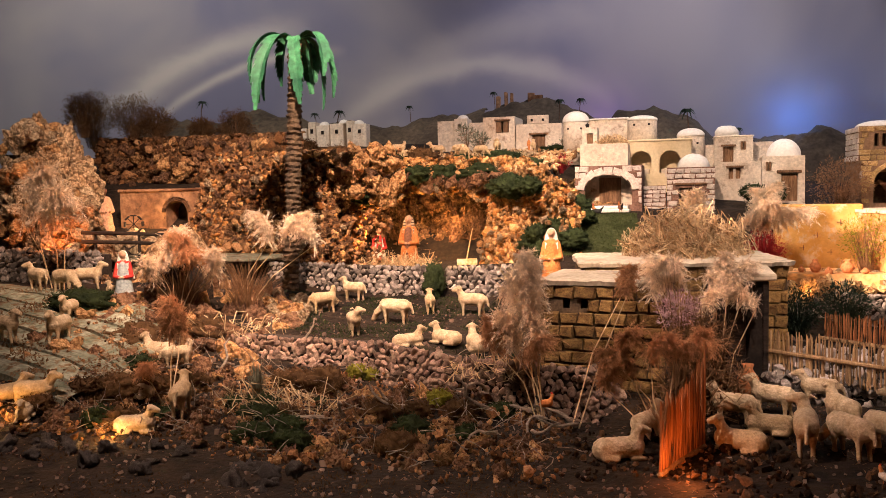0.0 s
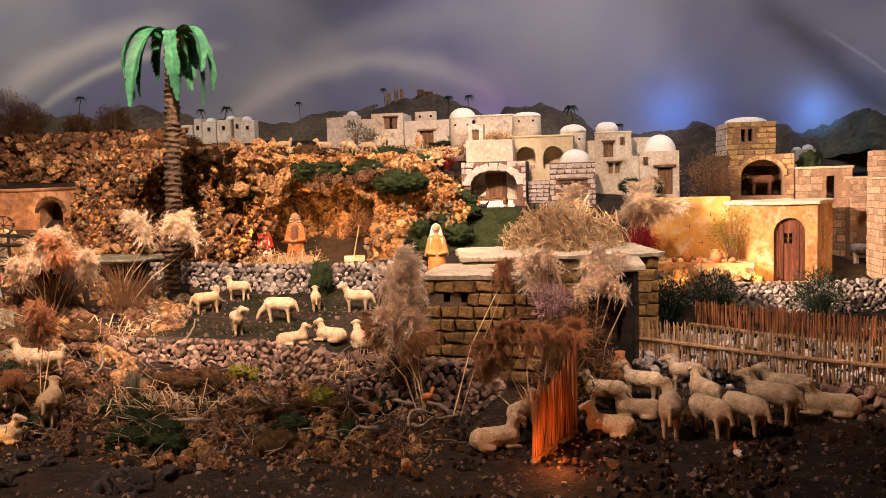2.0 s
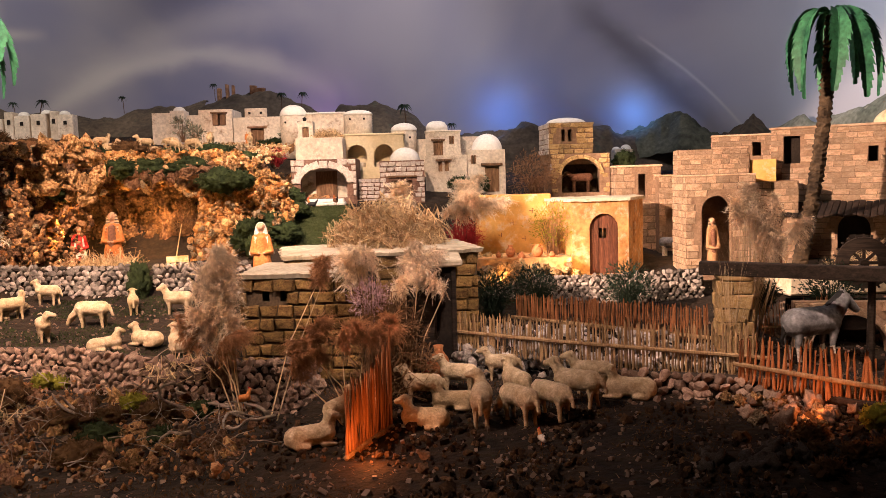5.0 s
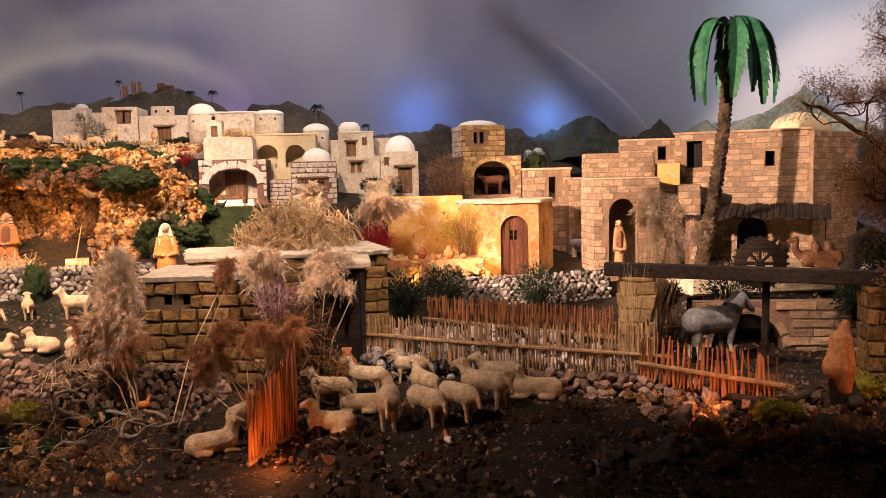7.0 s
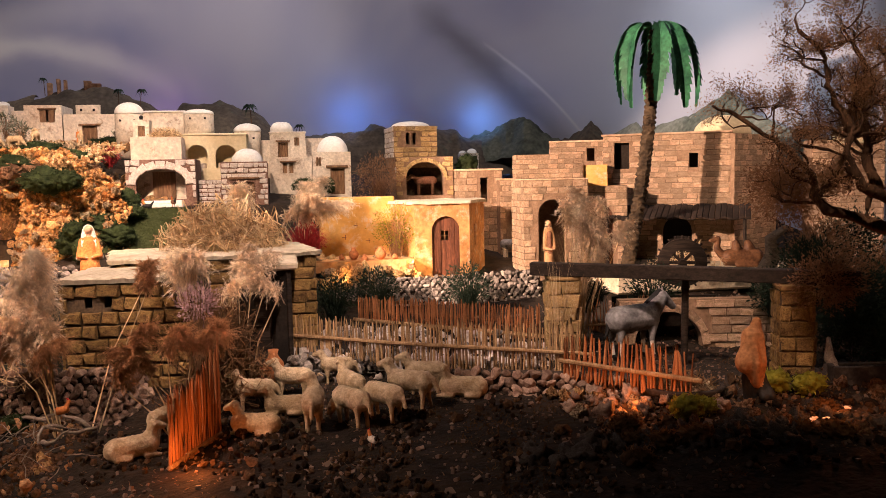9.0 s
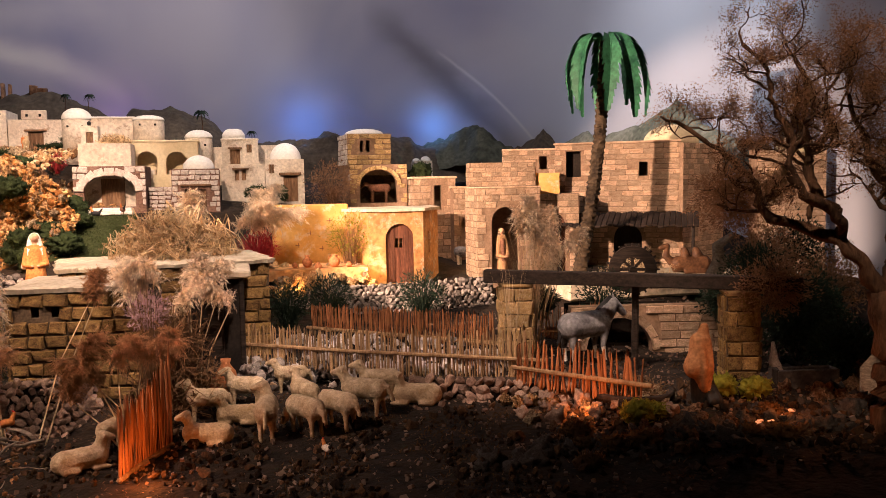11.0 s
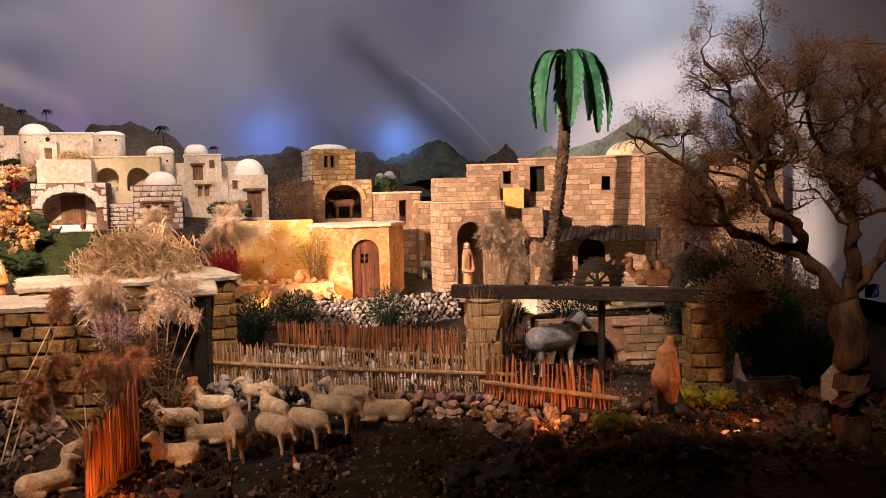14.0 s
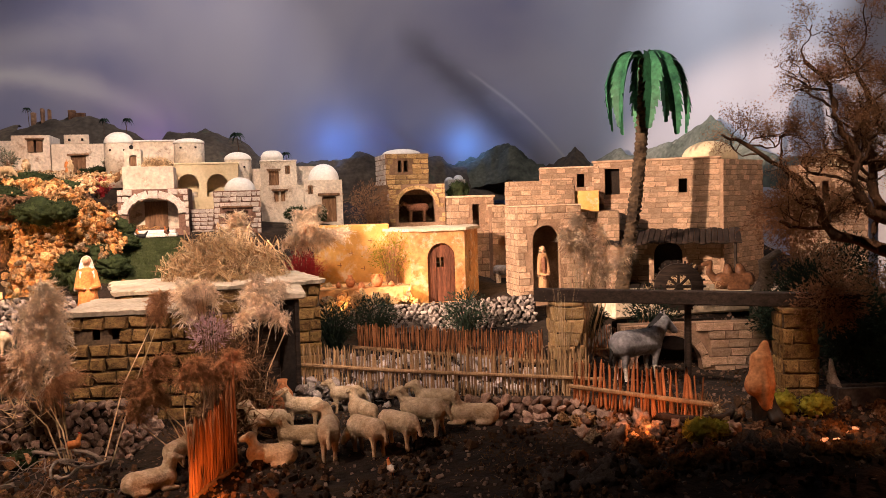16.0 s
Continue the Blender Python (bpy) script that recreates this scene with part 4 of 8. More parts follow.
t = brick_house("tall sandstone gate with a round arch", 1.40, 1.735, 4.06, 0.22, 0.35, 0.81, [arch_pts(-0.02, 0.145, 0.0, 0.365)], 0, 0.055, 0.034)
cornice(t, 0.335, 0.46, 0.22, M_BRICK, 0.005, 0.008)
# near-black sheet puts the gateway's shade into colour
part("gate_back", box((-0.14, 0.2, 0.0), (0.14, 0.205, 0.42), 0), M_PAINTED_DARK, t)
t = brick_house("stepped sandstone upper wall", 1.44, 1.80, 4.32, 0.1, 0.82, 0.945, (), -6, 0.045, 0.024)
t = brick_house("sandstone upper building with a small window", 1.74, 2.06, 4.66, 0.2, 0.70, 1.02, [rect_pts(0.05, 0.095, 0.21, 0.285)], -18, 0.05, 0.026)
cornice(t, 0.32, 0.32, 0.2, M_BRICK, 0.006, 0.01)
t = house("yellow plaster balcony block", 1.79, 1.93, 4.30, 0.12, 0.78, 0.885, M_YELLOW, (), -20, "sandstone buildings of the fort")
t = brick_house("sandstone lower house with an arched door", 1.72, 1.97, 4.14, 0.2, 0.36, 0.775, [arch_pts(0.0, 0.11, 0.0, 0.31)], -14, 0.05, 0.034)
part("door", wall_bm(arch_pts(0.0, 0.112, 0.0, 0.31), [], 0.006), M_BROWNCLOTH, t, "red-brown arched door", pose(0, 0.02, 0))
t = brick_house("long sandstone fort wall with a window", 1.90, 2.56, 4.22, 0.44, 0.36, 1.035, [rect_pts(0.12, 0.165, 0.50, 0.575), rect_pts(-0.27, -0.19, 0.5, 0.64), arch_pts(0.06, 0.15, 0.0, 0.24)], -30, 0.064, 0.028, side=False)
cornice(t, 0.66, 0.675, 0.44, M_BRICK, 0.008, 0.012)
# one dark sheet behind window, doorway and arch, painted as unlit rooms
part("room_back", box((-0.29, 0.06, 0.0), (0.2, 0.07, 0.66), 0), M_PAINTED_DARK, t)
dome_on(t, 0.28, 0.26, 0.687, 0.15, 0.095, M_CREAM)
aw = thing("thatched_awning", (2.20, 4.05, 0.60), -30, "dark brown thatched awning on the fort wall", "awning")
for k in range(26):
    ab = bmesh.new()
    xa = -0.37 + 0.74 * k / 26
    add_box(ab, (xa, -0.12 + random.uniform(-0.012, 0.012), 0.0), (xa + 0.027, 0.16, 0.012), 0.003)
    for v in ab.verts:
        v.co.z += (v.co.y + 0.12) * 0.2 + 0.004 * math.sin(v.co.x * 60)
    part("thatch_strip", ab, M_ROOF, aw)
for xk in (-0.33, 0.34):
    pb = bmesh.new()
    tube(pb, [(xk, -0.09, -0.25), (xk, -0.09, 0.004)], [0.009, 0.008], 7)
    part("post", pb, M_DARKWOOD, aw)
t = brick_house("sandstone side wing of the fort", 2.49, 2.95, 4.16, 0.25, 0.36, 1.03, (), 32, 0.064, 0.028, side=False)
t = brick_house("far sandstone wing with a dome", 2.98, 3.36, 4.02, 0.12, 0.36, 0.99, [rect_pts(-0.06, -0.01, 0.44, 0.54)], -12, 0.064, 0.034, side=False)
dome_on(t, 0.04, 0.06, 0.63, 0.1, 0.085, M_CREAM)
part("courtyard", box((1.66, 3.5, 0.30), (2.9, 4.0, 0.378), 0.01), M_SLAB)
tagged(bpy.data.objects["courtyard"], "pale stone paving of the fort courtyard", "pavement", kind="structure")

# ---- the old brick hut with slab roofs
hut = house("old mossy brick hut with flat slab roofs", -0.445, -0.06, 2.70, 0.5, 0.20, 0.535, M_DARKJOINT, [rect_pts(-0.128, -0.105, 0.26, 0.3), rect_pts(-0.07, -0.048, 0.26, 0.3)], -4, "")
hut.name = "brick_hut"
courses(hut, -0.193, 0.193, 0.0, 0.335, 0.054, 0.04, M_OLDBRICK, [rect_pts(-0.124, -0.109, 0.268, 0.292), rect_pts(-0.066, -0.052, 0.268, 0.292)], "brick", 0.16, 0.012, 0.4, None, 0.12)
courses(hut, -0.5, 0.0, 0.0, 0.335, 0.064, 0.042, M_OLDBRICK, (), "brick", 0.1, 0.012, 0.4, Matrix.Translation((-0.193, 0, 0)) @ Matrix.Rotation(-math.pi / 2, 4, "Z"))
part("roof_slab", rough_slab((-0.205, -0.022, 0.336), (0.2, 0.36, 0.356)), M_SLAB, hut, "worn cream stone slab")
hut2 = house("taller mossy brick hut with a doorway and slab roof", -0.36, 0.34, 3.06, 0.42, 0.22, 0.565, M_DARKJOINT, [], 10, "")
hut2.name = "brick_hut"
courses(hut2, -0.35, 0.35, 0.0, 0.345, 0.07, 0.045, M_OLDBRICK, [], "brick", 0.1, 0.012, 0.4, None, 0.12)
part("roof_slab", rough_slab((-0.36, -0.03, 0.346), (0.37, 0.44, 0.364), 0.022), M_SLAB, hut2, "worn cream stone slab")
dw = thing("hut_doorway", (0.18, 2.75, 0.2), 0, "dark open doorway at the end of the brick hut", "doorway")
part("door_leaf", box((-0.055, -0.012, 0.0), (-0.004, 0.0, 0.345), 0.002), M_DARKWOOD, dw, "dark wooden door leaf")
# near-black block fills the doorway with painted shade
part("opening", box((-0.12, 0.001, 0.0), (0.0455, 0.05, 0.35), 0), M_PAINTED_DARK, dw, "near-black block painted as the unlit inside")
part("jamb", box((0.046, -0.006, 0.0), (0.062, 0.06, 0.35), 0.004, 0.002), M_DARKWOOD, dw, "dark wooden jamb")
part("head", box((-0.06, -0.02, 0.3505), (0.085, 0.3, 0.372), 0.005, 0.003), M_SLAB, dw)


# ---- the mill yard
def pier(label, x, y, z0, z1, w, rz, material):
    t = thing("stone_pier", (x, y, z0), rz, label, "pillar", "piers of the mill beam")
    part("core", box((-w / 2, 0, -0.03), (w / 2, w, z1 - z0), 0.004), M_DARKJOINT, t)
    courses(t, -w / 2, w / 2, 0.0, z1 - z0, w * 0.62, 0.046, material, (), "brick", 0.055, 0.01, 0.35, None, 0.1)
    for s in (-1, 1):
        mm = Matrix.Translation((s * w / 2, w / 2, 0)) @ Matrix.Rotation(s * math.pi / 2, 4, "Z")
        courses(t, -w / 2, w / 2, 0.0, z1 - z0, w * 0.62, 0.046, material, (), "brick", 0.055, 0.01, 0.35, mm, 0.1)
    part("cap", box((-w / 2 - 0.004, -0.006, z1 - z0), (w / 2 + 0.004, w + 0.004, z1 - z0 + 0.014), 0.004, 0.002), material, t)
    return t


pier("yellow stone pier holding the mill beam", 1.165, 2.75, 0.20, 0.472, 0.1, -8, M_YSTONE)
pier("brown stone pier holding the mill beam", 1.77, 2.33, 0.18, 0.465, 0.098, -20, M_OLDBRICK)
bb = bmesh.new()
bq = Vector((0.84, -0.55, -0.008)).normalized()
add_box(bb, (-0.02, -0.02, -0.023), (1.02, 0.02, 0.023), 0.003, 0.001)
bb.transform(Matrix.Translation((1.09, 2.83, 0.510)) @ Matrix.Rotation(math.atan2(bq.y, bq.x), 4, "Z") @ Matrix.Rotation(0.008, 4, "Y"))
tagged(part("mill_beam", bb, M_DARKWOOD), "long dark square wooden beam of the mill", "beam")
bw_ = thing("brick_wall", (1.83, 2.86, 0.17), -12, "pale brick wall with a round dark arch", "wall")
wa = arch_pts(-0.215, 0.25, -0.02, 0.15, 12)
part("wall_body", wall_bm([(-0.40, -0.03), (-0.40, 0.195), (0.3, 0.195), (0.3, -0.03)], [wa], 0.05), M_JOINT, bw_)
courses(bw_, -0.40, 0.3, 0.0, 0.195, 0.064, 0.033, M_BRICK, [arch_pts(-0.215, 0.29, -0.1, 0.172, 12)], "brick", 0.12, 0.01, 0.25)
voussoirs(bw_, -0.215, 0.25, 0.15, 9, 0.028, M_BRICK)
# sheet behind the arch, coloured near black for its shade
part("arch_back", box((-0.4, 0.14, -0.03), (0.0, 0.15, 0.19), 0), M_PAINTED_DARK, bw_)
# mill wheel with teeth, behind the beam
wh = thing("toothed_mill_wheel", (1.845, 3.25, 0.462), -22, "dark toothed wooden mill wheel", "wheel")
wb = bmesh.new()
N = 28
rings = [[wb.verts.new((math.cos(6.28318 * k / N) * r, y, math.sin(6.28318 * k / N) * r)) for k in range(N)] for r, y in ((0.1, -0.014), (0.1, 0.014), (0.052, 0.014), (0.052, -0.014))]
for a, b in zip(rings, rings[1:] + rings[:1]):
    for k in range(N):
        wb.faces.new((a[k], a[(k + 1) % N], b[(k + 1) % N], b[k]))
part("rim", wb, M_DARKWOOD, wh)
for k in range(24):
    part("tooth", box((-0.004, -0.006, 0.0), (0.004, 0.006, 0.014), 0.001), M_DARKWOOD, wh, "", Matrix.Rotation(6.28318 * k / 24, 4, "Y") @ Matrix.Translation((0, 0, 0.098)))
for k in range(4):
    part("spoke", box((-0.006, -0.005, -0.072), (0.006, 0.005, 0.072), 0.001), M_DARKWOOD, wh, "", Matrix.Rotation(math.pi * k / 4, 4, "Y"))
ax = bmesh.new()
tube(ax, [(0, -0.05, 0), (0, 0.05, 0)], [0.016, 0.016], 10)
part("axle", ax, M_DARKWOOD, wh)
ps = bmesh.new()
tube(ps, [(1.53, 2.60, 0.16), (1.535, 2.60, 0.495)], [0.013, 0.012], 8)
tagged(part("mill_post", ps, M_DARKWOOD), "dark upright wooden post under the mill beam", "post")


# ---------------------------------------------------------------- pebble walls
def chipped(bm, rs, cuts, lo, hi):
    """Knock flat facets off a round body."""
    for _ in range(cuts):
        d = Vector((rs.gauss(0, 1), rs.gauss(0, 1), rs.gauss(0, 1))).normalized()
        o = rs.uniform(lo, hi)
        for v in bm.verts:
            k = v.co.dot(d) - o
            if k > 0:
                v.co -= d * k * 0.92


def pebble_bm(seed, flat=0.7, sub=2):
    rs = random.Random(seed)
    bm = bmesh.new()
    bmesh.ops.create_icosphere(bm, subdivisions=sub, radius=0.58)
    for v in bm.verts:
        v.co *= 1 + 0.22 * noise.noise(v.co * 2.2 + Vector((seed * 7.3, 0, 0)))
    chipped(bm, rs, 8, 0.28, 0.46)
    for v in bm.verts:
        v.co = Vector((v.co.x * rs.uniform(1.0, 1.25), v.co.y, v.co.z * flat)) * (1 + 0.1 * noise.noise(v.co * 6 + Vector((seed * 3.1, 4, 0))))
    return bm


PEBBLES = {}


def pebble(material):
    if material.name not in PEBBLES:
        PEBBLES[material.name] = [meshed(pebble_bm(s, random.uniform(0.62, 0.95)), "pebble", material) for s in range(12)]
    return random.choice(PEBBLES[material.name])


def pebble_wall(label, pts, height, size, material, lean=0.25, thick=0.07, limit=320):
    """Dry stone: pebbles one by one along a bent line, on an earth core. pts: (x, y, foot)."""
    a0 = Vector(pts[0])
    t = thing("pebble_wall", a0, 0, label, "wall", "dry stone terrace walls", "structure")
    core = bmesh.new()
    sec = []
    total = 0
    for i, p in enumerate(pts):
        q = Vector(p) - a0
        d = Vector(pts[min(i + 1, len(pts) - 1)]) - Vector(pts[max(i - 1, 0)])
        nrm = Vector((d.y, -d.x, 0)).normalized()
        hh = height * (1 + 0.1 * noise.noise(Vector(p) * 3))
        sec.append([core.verts.new(q + nrm * s + Vector((0, 0, z))) for s, z in ((0.0, -0.05), (-lean * hh, hh * 0.96), (-lean * hh - thick, hh * 0.96), (-thick - lean * hh, -0.05))])
        if i:
            total += (Vector(pts[i]) - Vector(pts[i - 1])).length
    for a, b in zip(sec, sec[1:]):
        for k in range(4):
            core.faces.new((a[k], b[k], b[(k + 1) % 4], a[(k + 1) % 4]))
    for e in (sec[0], sec[-1]):
        core.faces.new(e)
    bmesh.ops.recalc_face_normals(core, faces=core.faces)
    part("core", core, M_MORTAR, t)
    rows = max(2, round(height / (size * 0.74)))
    per = max(1, int(min(total / (size * 0.95), limit / rows)))
    for r in range(rows + 1):
        for k in range(per):
            s = (k + (0.5 if r % 2 else 0) + random.uniform(-0.2, 0.2)) / per * total
            acc = 0
            for pa, pb in zip(pts, pts[1:]):
                pa, pb = Vector(pa), Vector(pb)
                ln = (pb - pa).length
                if s <= acc + ln or pb == Vector(pts[-1]):
                    u = min(1, max(0, (s - acc) / ln))
                    c = pa.lerp(pb, u) - a0
                    nrm = Vector((pb.y - pa.y, pa.x - pb.x, 0)).normalized()
                    break
                acc += ln
            z = height * (r + 0.4) / (rows + 0.6)
            sz = size * random.uniform(0.75, 1.3)
            c = c + nrm * (-lean * z + 0.002) + Vector((0, 0, z + random.uniform(-0.2, 0.2) * size * 0.5))
            put("pebble", pebble(material), t, Matrix.LocRotScale(c, Euler((random.uniform(-1, 1), random.uniform(-1.2, 1.2), random.uniform(-3, 3))), (sz, sz * 0.95, sz)))
    return t


pebble_wall("grey pebble terrace wall below the cave", [(-1.95, 3.72, 0.37), (-1.6, 3.72, 0.36), (-1.13, 3.70, 0.35)], 0.14, 0.03, M_PEBBLE)
pebble_wall("grey pebble terrace wall below the cave", [(-1.06, 3.74, 0.35), (-0.8, 3.70, 0.36), (-0.62, 3.66, 0.36)], 0.14, 0.03, M_PEBBLE)
pebble_wall("brown pebble wall at the front of the sheep pasture", [(-1.72, 2.90, 0.19), (-1.42, 2.86, 0.185), (-1.08, 2.84, 0.18)], 0.115, 0.026, M_PEBBLE_WARM)
pebble_wall("rounded brown pebble wall of the pasture corner", [(-1.05, 2.74, 0.14), (-0.8, 2.62, 0.13), (-0.5, 2.53, 0.125), (-0.25, 2.46, 0.13), (-0.17, 2.62, 0.14)], 0.175, 0.029, M_PEBBLE_WARM, limit=400)
pebble_wall("pale pebble wall below the ochre house", [(0.36, 3.98, 0.22), (0.75, 3.88, 0.22), (1.15, 3.84, 0.23), (1.42, 3.84, 0.24)], 0.145, 0.026, M_PEBBLE, limit=330)
pebble_wall("grey pebble wall beside the timber lawn", [(-3.3, 3.42, 0.45), (-2.95, 3.40, 0.44), (-2.68, 3.42, 0.43)], 0.15, 0.036, M_PEBBLE)
pebble_wall("low brown pebble row under the cane fence", [(0.62, 2.52, 0.17), (0.9, 2.38, 0.17), (1.2, 2.24, 0.17)], 0.07, 0.032, M_PEBBLE_WARM, 0.6)


# ---------------------------------------------------------------- cane fences
def cane_mesh(material, seed):
    rs = random.Random(seed)
    bm = bmesh.new()
    tube(bm, [(0, 0, 0), (rs.uniform(-.05, .05), rs.uniform(-.05, .05), 0.5), (rs.uniform(-.06, .06), 0, 1)], [1.0, 0.9, 0.8], 6)
    return meshed(bm, "cane", material, True)


CANES = {m.name: [cane_mesh(m, s) for s in range(5)] for m in (M_REED, M_REDREED)}


def cane_fence(label, pts, gap, material, radius=0.0035, rail_at=0.5, ends=0.03, tilt=0.05):
    """Upright canes tied to a long rail. pts: (x, y, foot, top)."""
    t = thing("cane_fence", pts[0][:3], 0, label, "fence", "cane fences")
    o = Vector(pts[0][:3])
    rail = bmesh.new()
    rp = [Vector((p[0], p[1] - 0.006, p[2] + (p[3] - p[2]) * rail_at)) - o for p in pts]
    d0, d1 = (rp[0] - rp[1]).normalized(), (rp[-1] - rp[-2]).normalized()
    tube(rail, [rp[0] + d0 * ends] + rp + [rp[-1] + d1 * ends], [radius * 1.5] * (len(rp) + 2), 7)
    part("rail", rail, M_REED, t, "long pale horizontal cane")
    for pa, pb in zip(pts, pts[1:]):
        ln = math.hypot(pb[0] - pa[0], pb[1] - pa[1])
        n = max(2, int(ln / gap))
        for k in range(n):
            u = (k + random.uniform(-0.25, 0.25)) / n
            x, y, zb, zt = [pa[i] * (1 - u) + pb[i] * u for i in range(4)]
            r = radius * random.uniform(0.7, 1.25)
            h = (zt - zb) * random.uniform(0.95, 1.04)
            put("cane", random.choice(CANES[material.name]), t, Matrix.LocRotScale(Vector((x, y, zb)) - o, Euler((random.uniform(-tilt, tilt), random.uniform(-tilt, tilt), random.uniform(0, 6))), (r, r, h)))
    return t


cane_fence("long low fence of thin brown canes", [(0.20, 2.80, 0.275, 0.388), (0.55, 2.62, 0.255, 0.378), (1.11, 2.42, 0.205, 0.37)], 0.0094, M_REED, 0.0043, rail_at=0.52, tilt=0.025)
cane_fence("upper fence of thin red-brown canes", [(0.53, 3.62, 0.225, 0.325), (1.15, 2.97, 0.235, 0.345)], 0.0105, M_REDREED, 0.005, rail_at=0.08, tilt=0.02)
cane_fence("short crooked fence of orange-red canes", [(1.03, 2.36, 0.235, 0.36), (1.31, 2.10, 0.22, 0.345)], 0.0105, M_REDREED, 0.0048, 0.4, 0.02, 0.09)
cane_fence("stake fence of orange canes beside the flock", [(-0.06, 2.02, 0.15, 0.325), (-0.02, 2.1, 0.16, 0.33), (0.045, 2.22, 0.16, 0.41)], 0.0058, M_REDREED, 0.0046, 0.1, 0.0, 0.035)
cane_fence("little fence of dark canes behind the horse", [(1.36, 3.06, 0.24, 0.33), (1.60, 2.98, 0.25, 0.37)], 0.012, M_REDREED, 0.003, 0.2, 0.0, 0.1)


# ---------------------------------------------------------------- rock
def rock_bm(seed, sub=2):
    rs = random.Random(seed + 50)
    bm = bmesh.new()
    bmesh.ops.create_icosphere(bm, subdivisions=sub, radius=0.56)
    o = Vector((seed * 13.7, seed * 3.1, 0))
    chipped(bm, rs, 5, 0.26, 0.46)
    for v in bm.verts:
        p = v.co.copy()
        d = 1 + 0.5 * noise.noise(p * 2.8 + o) + 0.5 * noise.noise(p * 6.5 + o) - 0.35 * abs(noise.noise(p * 10.0 + o)) + 0.2 * noise.noise(p * 19.0 + o)
        v.co = p * d
    return bm


ROCKS = {}


def rock(material, fine=False):
    key = (material.name, fine)
    if key not in ROCKS:
        ROCKS[key] = [meshed(rock_bm(s, 3 if fine else 2), "rock", material, fine) for s in range(9)]
    return random.choice(ROCKS[key])


def rockery(name, label, places, materials, size, group="", flat=0.85, kind="structure", fine=False):
    """A mass of single rocks, each an object of its own."""
    places = list(places)
    o = Vector(places[0])
    t = thing(name, o, 0, label, "rocks", group, kind)
    for p in places:
        s = random.uniform(*size)
        put("rock", rock(random.choice(materials), fine), t, Matrix.LocRotScale(Vector(p) - o, Euler([random.uniform(0, 6.28) for _ in range(3)]), (s * random.uniform(0.85, 1.3), s * random.uniform(0.85, 1.2), s * flat)))
    return t


def uni(a, b):
    return random.uniform(a, b)


def rubble(name, label, places, material, size, category="rubble"):
    """Crumbs of broken stone too many to count, as one body."""
    ico = bmesh.new()
    bmesh.ops.create_icosphere(ico, subdivisions=1, radius=0.5)
    ico.verts.index_update()
    base = np.array([v.co[:] for v in ico.verts])
    tri = np.array([[v.index for v in f.verts] for f in ico.faces])
    ico.free()
    rg = np.random.default_rng(len(places) + len(name))
    vs, fs = [], []
    for k, p in enumerate(places):
        q, _ = np.linalg.qr(rg.normal(size=(3, 3)))
        s_ = rg.uniform(*size) * (2.1 if rg.random() < 0.08 else 1.0)
        body = base * rg.uniform(0.55, 1.35, (12, 1)) * rg.uniform(0.7, 1.25, 3)
        vs.append(body @ q * s_ + np.array(p))
        fs.append(tri + 12 * k)
    me = bpy.data.meshes.new(name)
    me.from_pydata(np.concatenate(vs).tolist(), [], np.concatenate(fs).tolist())
    me.materials.append(material)
    return tagged(new(name, me), label, category, kind="stuff")


def on_ground(x0, x1, y0, y1, n, lift=0.0, ok=None):
    out = []
    while len(out) < n:
        x, y = uni(x0, x1), uni(y0, y1)
        if ok is None or ok(x, y):
            out.append((x, y, ground_z(x, y) + lift))
    return out


def in_mouth(x, z):
    return abs(x + 1.28) < 0.31 and z < 0.83 - 0.45 * max(0, abs(x + 1.24) - 0.14) + 0.035 * noise.noise((x * 14, z * 14, 0))


def cave_gap(x, z):
    return in_mouth(x, z) or z > 1.02 - 0.62 * max(0, x + 0.8) + 0.05 * noise.noise((x * 9, z * 9, 3)) or x > -0.5 + 0.05 * noise.noise((z * 12, 0, 6))


def face_y(x, z, z0, y0, slope, rough=1.0):
    """Depth of a spongy rock face: broad swells, lumps with dark cracks, small knobs."""
    y = y0 + slope * (z - z0) + 0.09 * noise.noise((x * 2.5, z * 2.5, 5)) + 0.012
    k = 0.03 * noise.noise((x * 9, z * 9, 1))
    for f, high, deep in ((17, 0.034, 0.03), (46, 0.011, 0.012)):
        d, c = noise.voronoi((x * f + 0.5 * noise.noise((x * 30, z * 30, 2)), z * f, y0))
        k += high * min(1.0, (d[1] - d[0]) * 2.0) ** 0.5 + deep * noise.noise(c[0] * 3.7) - high * 0.7
    return y - (k + 0.006 * noise.noise((x * 90, z * 90, 4))) * rough


def cliff_face(n, x0, x1, z0, z1, y0, slope, jitter=0.03, skip=None):
    out = []
    while len(out) < n:
        x, z = uni(x0, x1), uni(z0, z1)
        if skip and skip(x, z):
            continue
        out.append((x, y0 + slope * (z - z0) + 0.09 * noise.noise((x * 2.5, z * 2.5, 5)) + uni(-jitter, jitter), z))
    return out


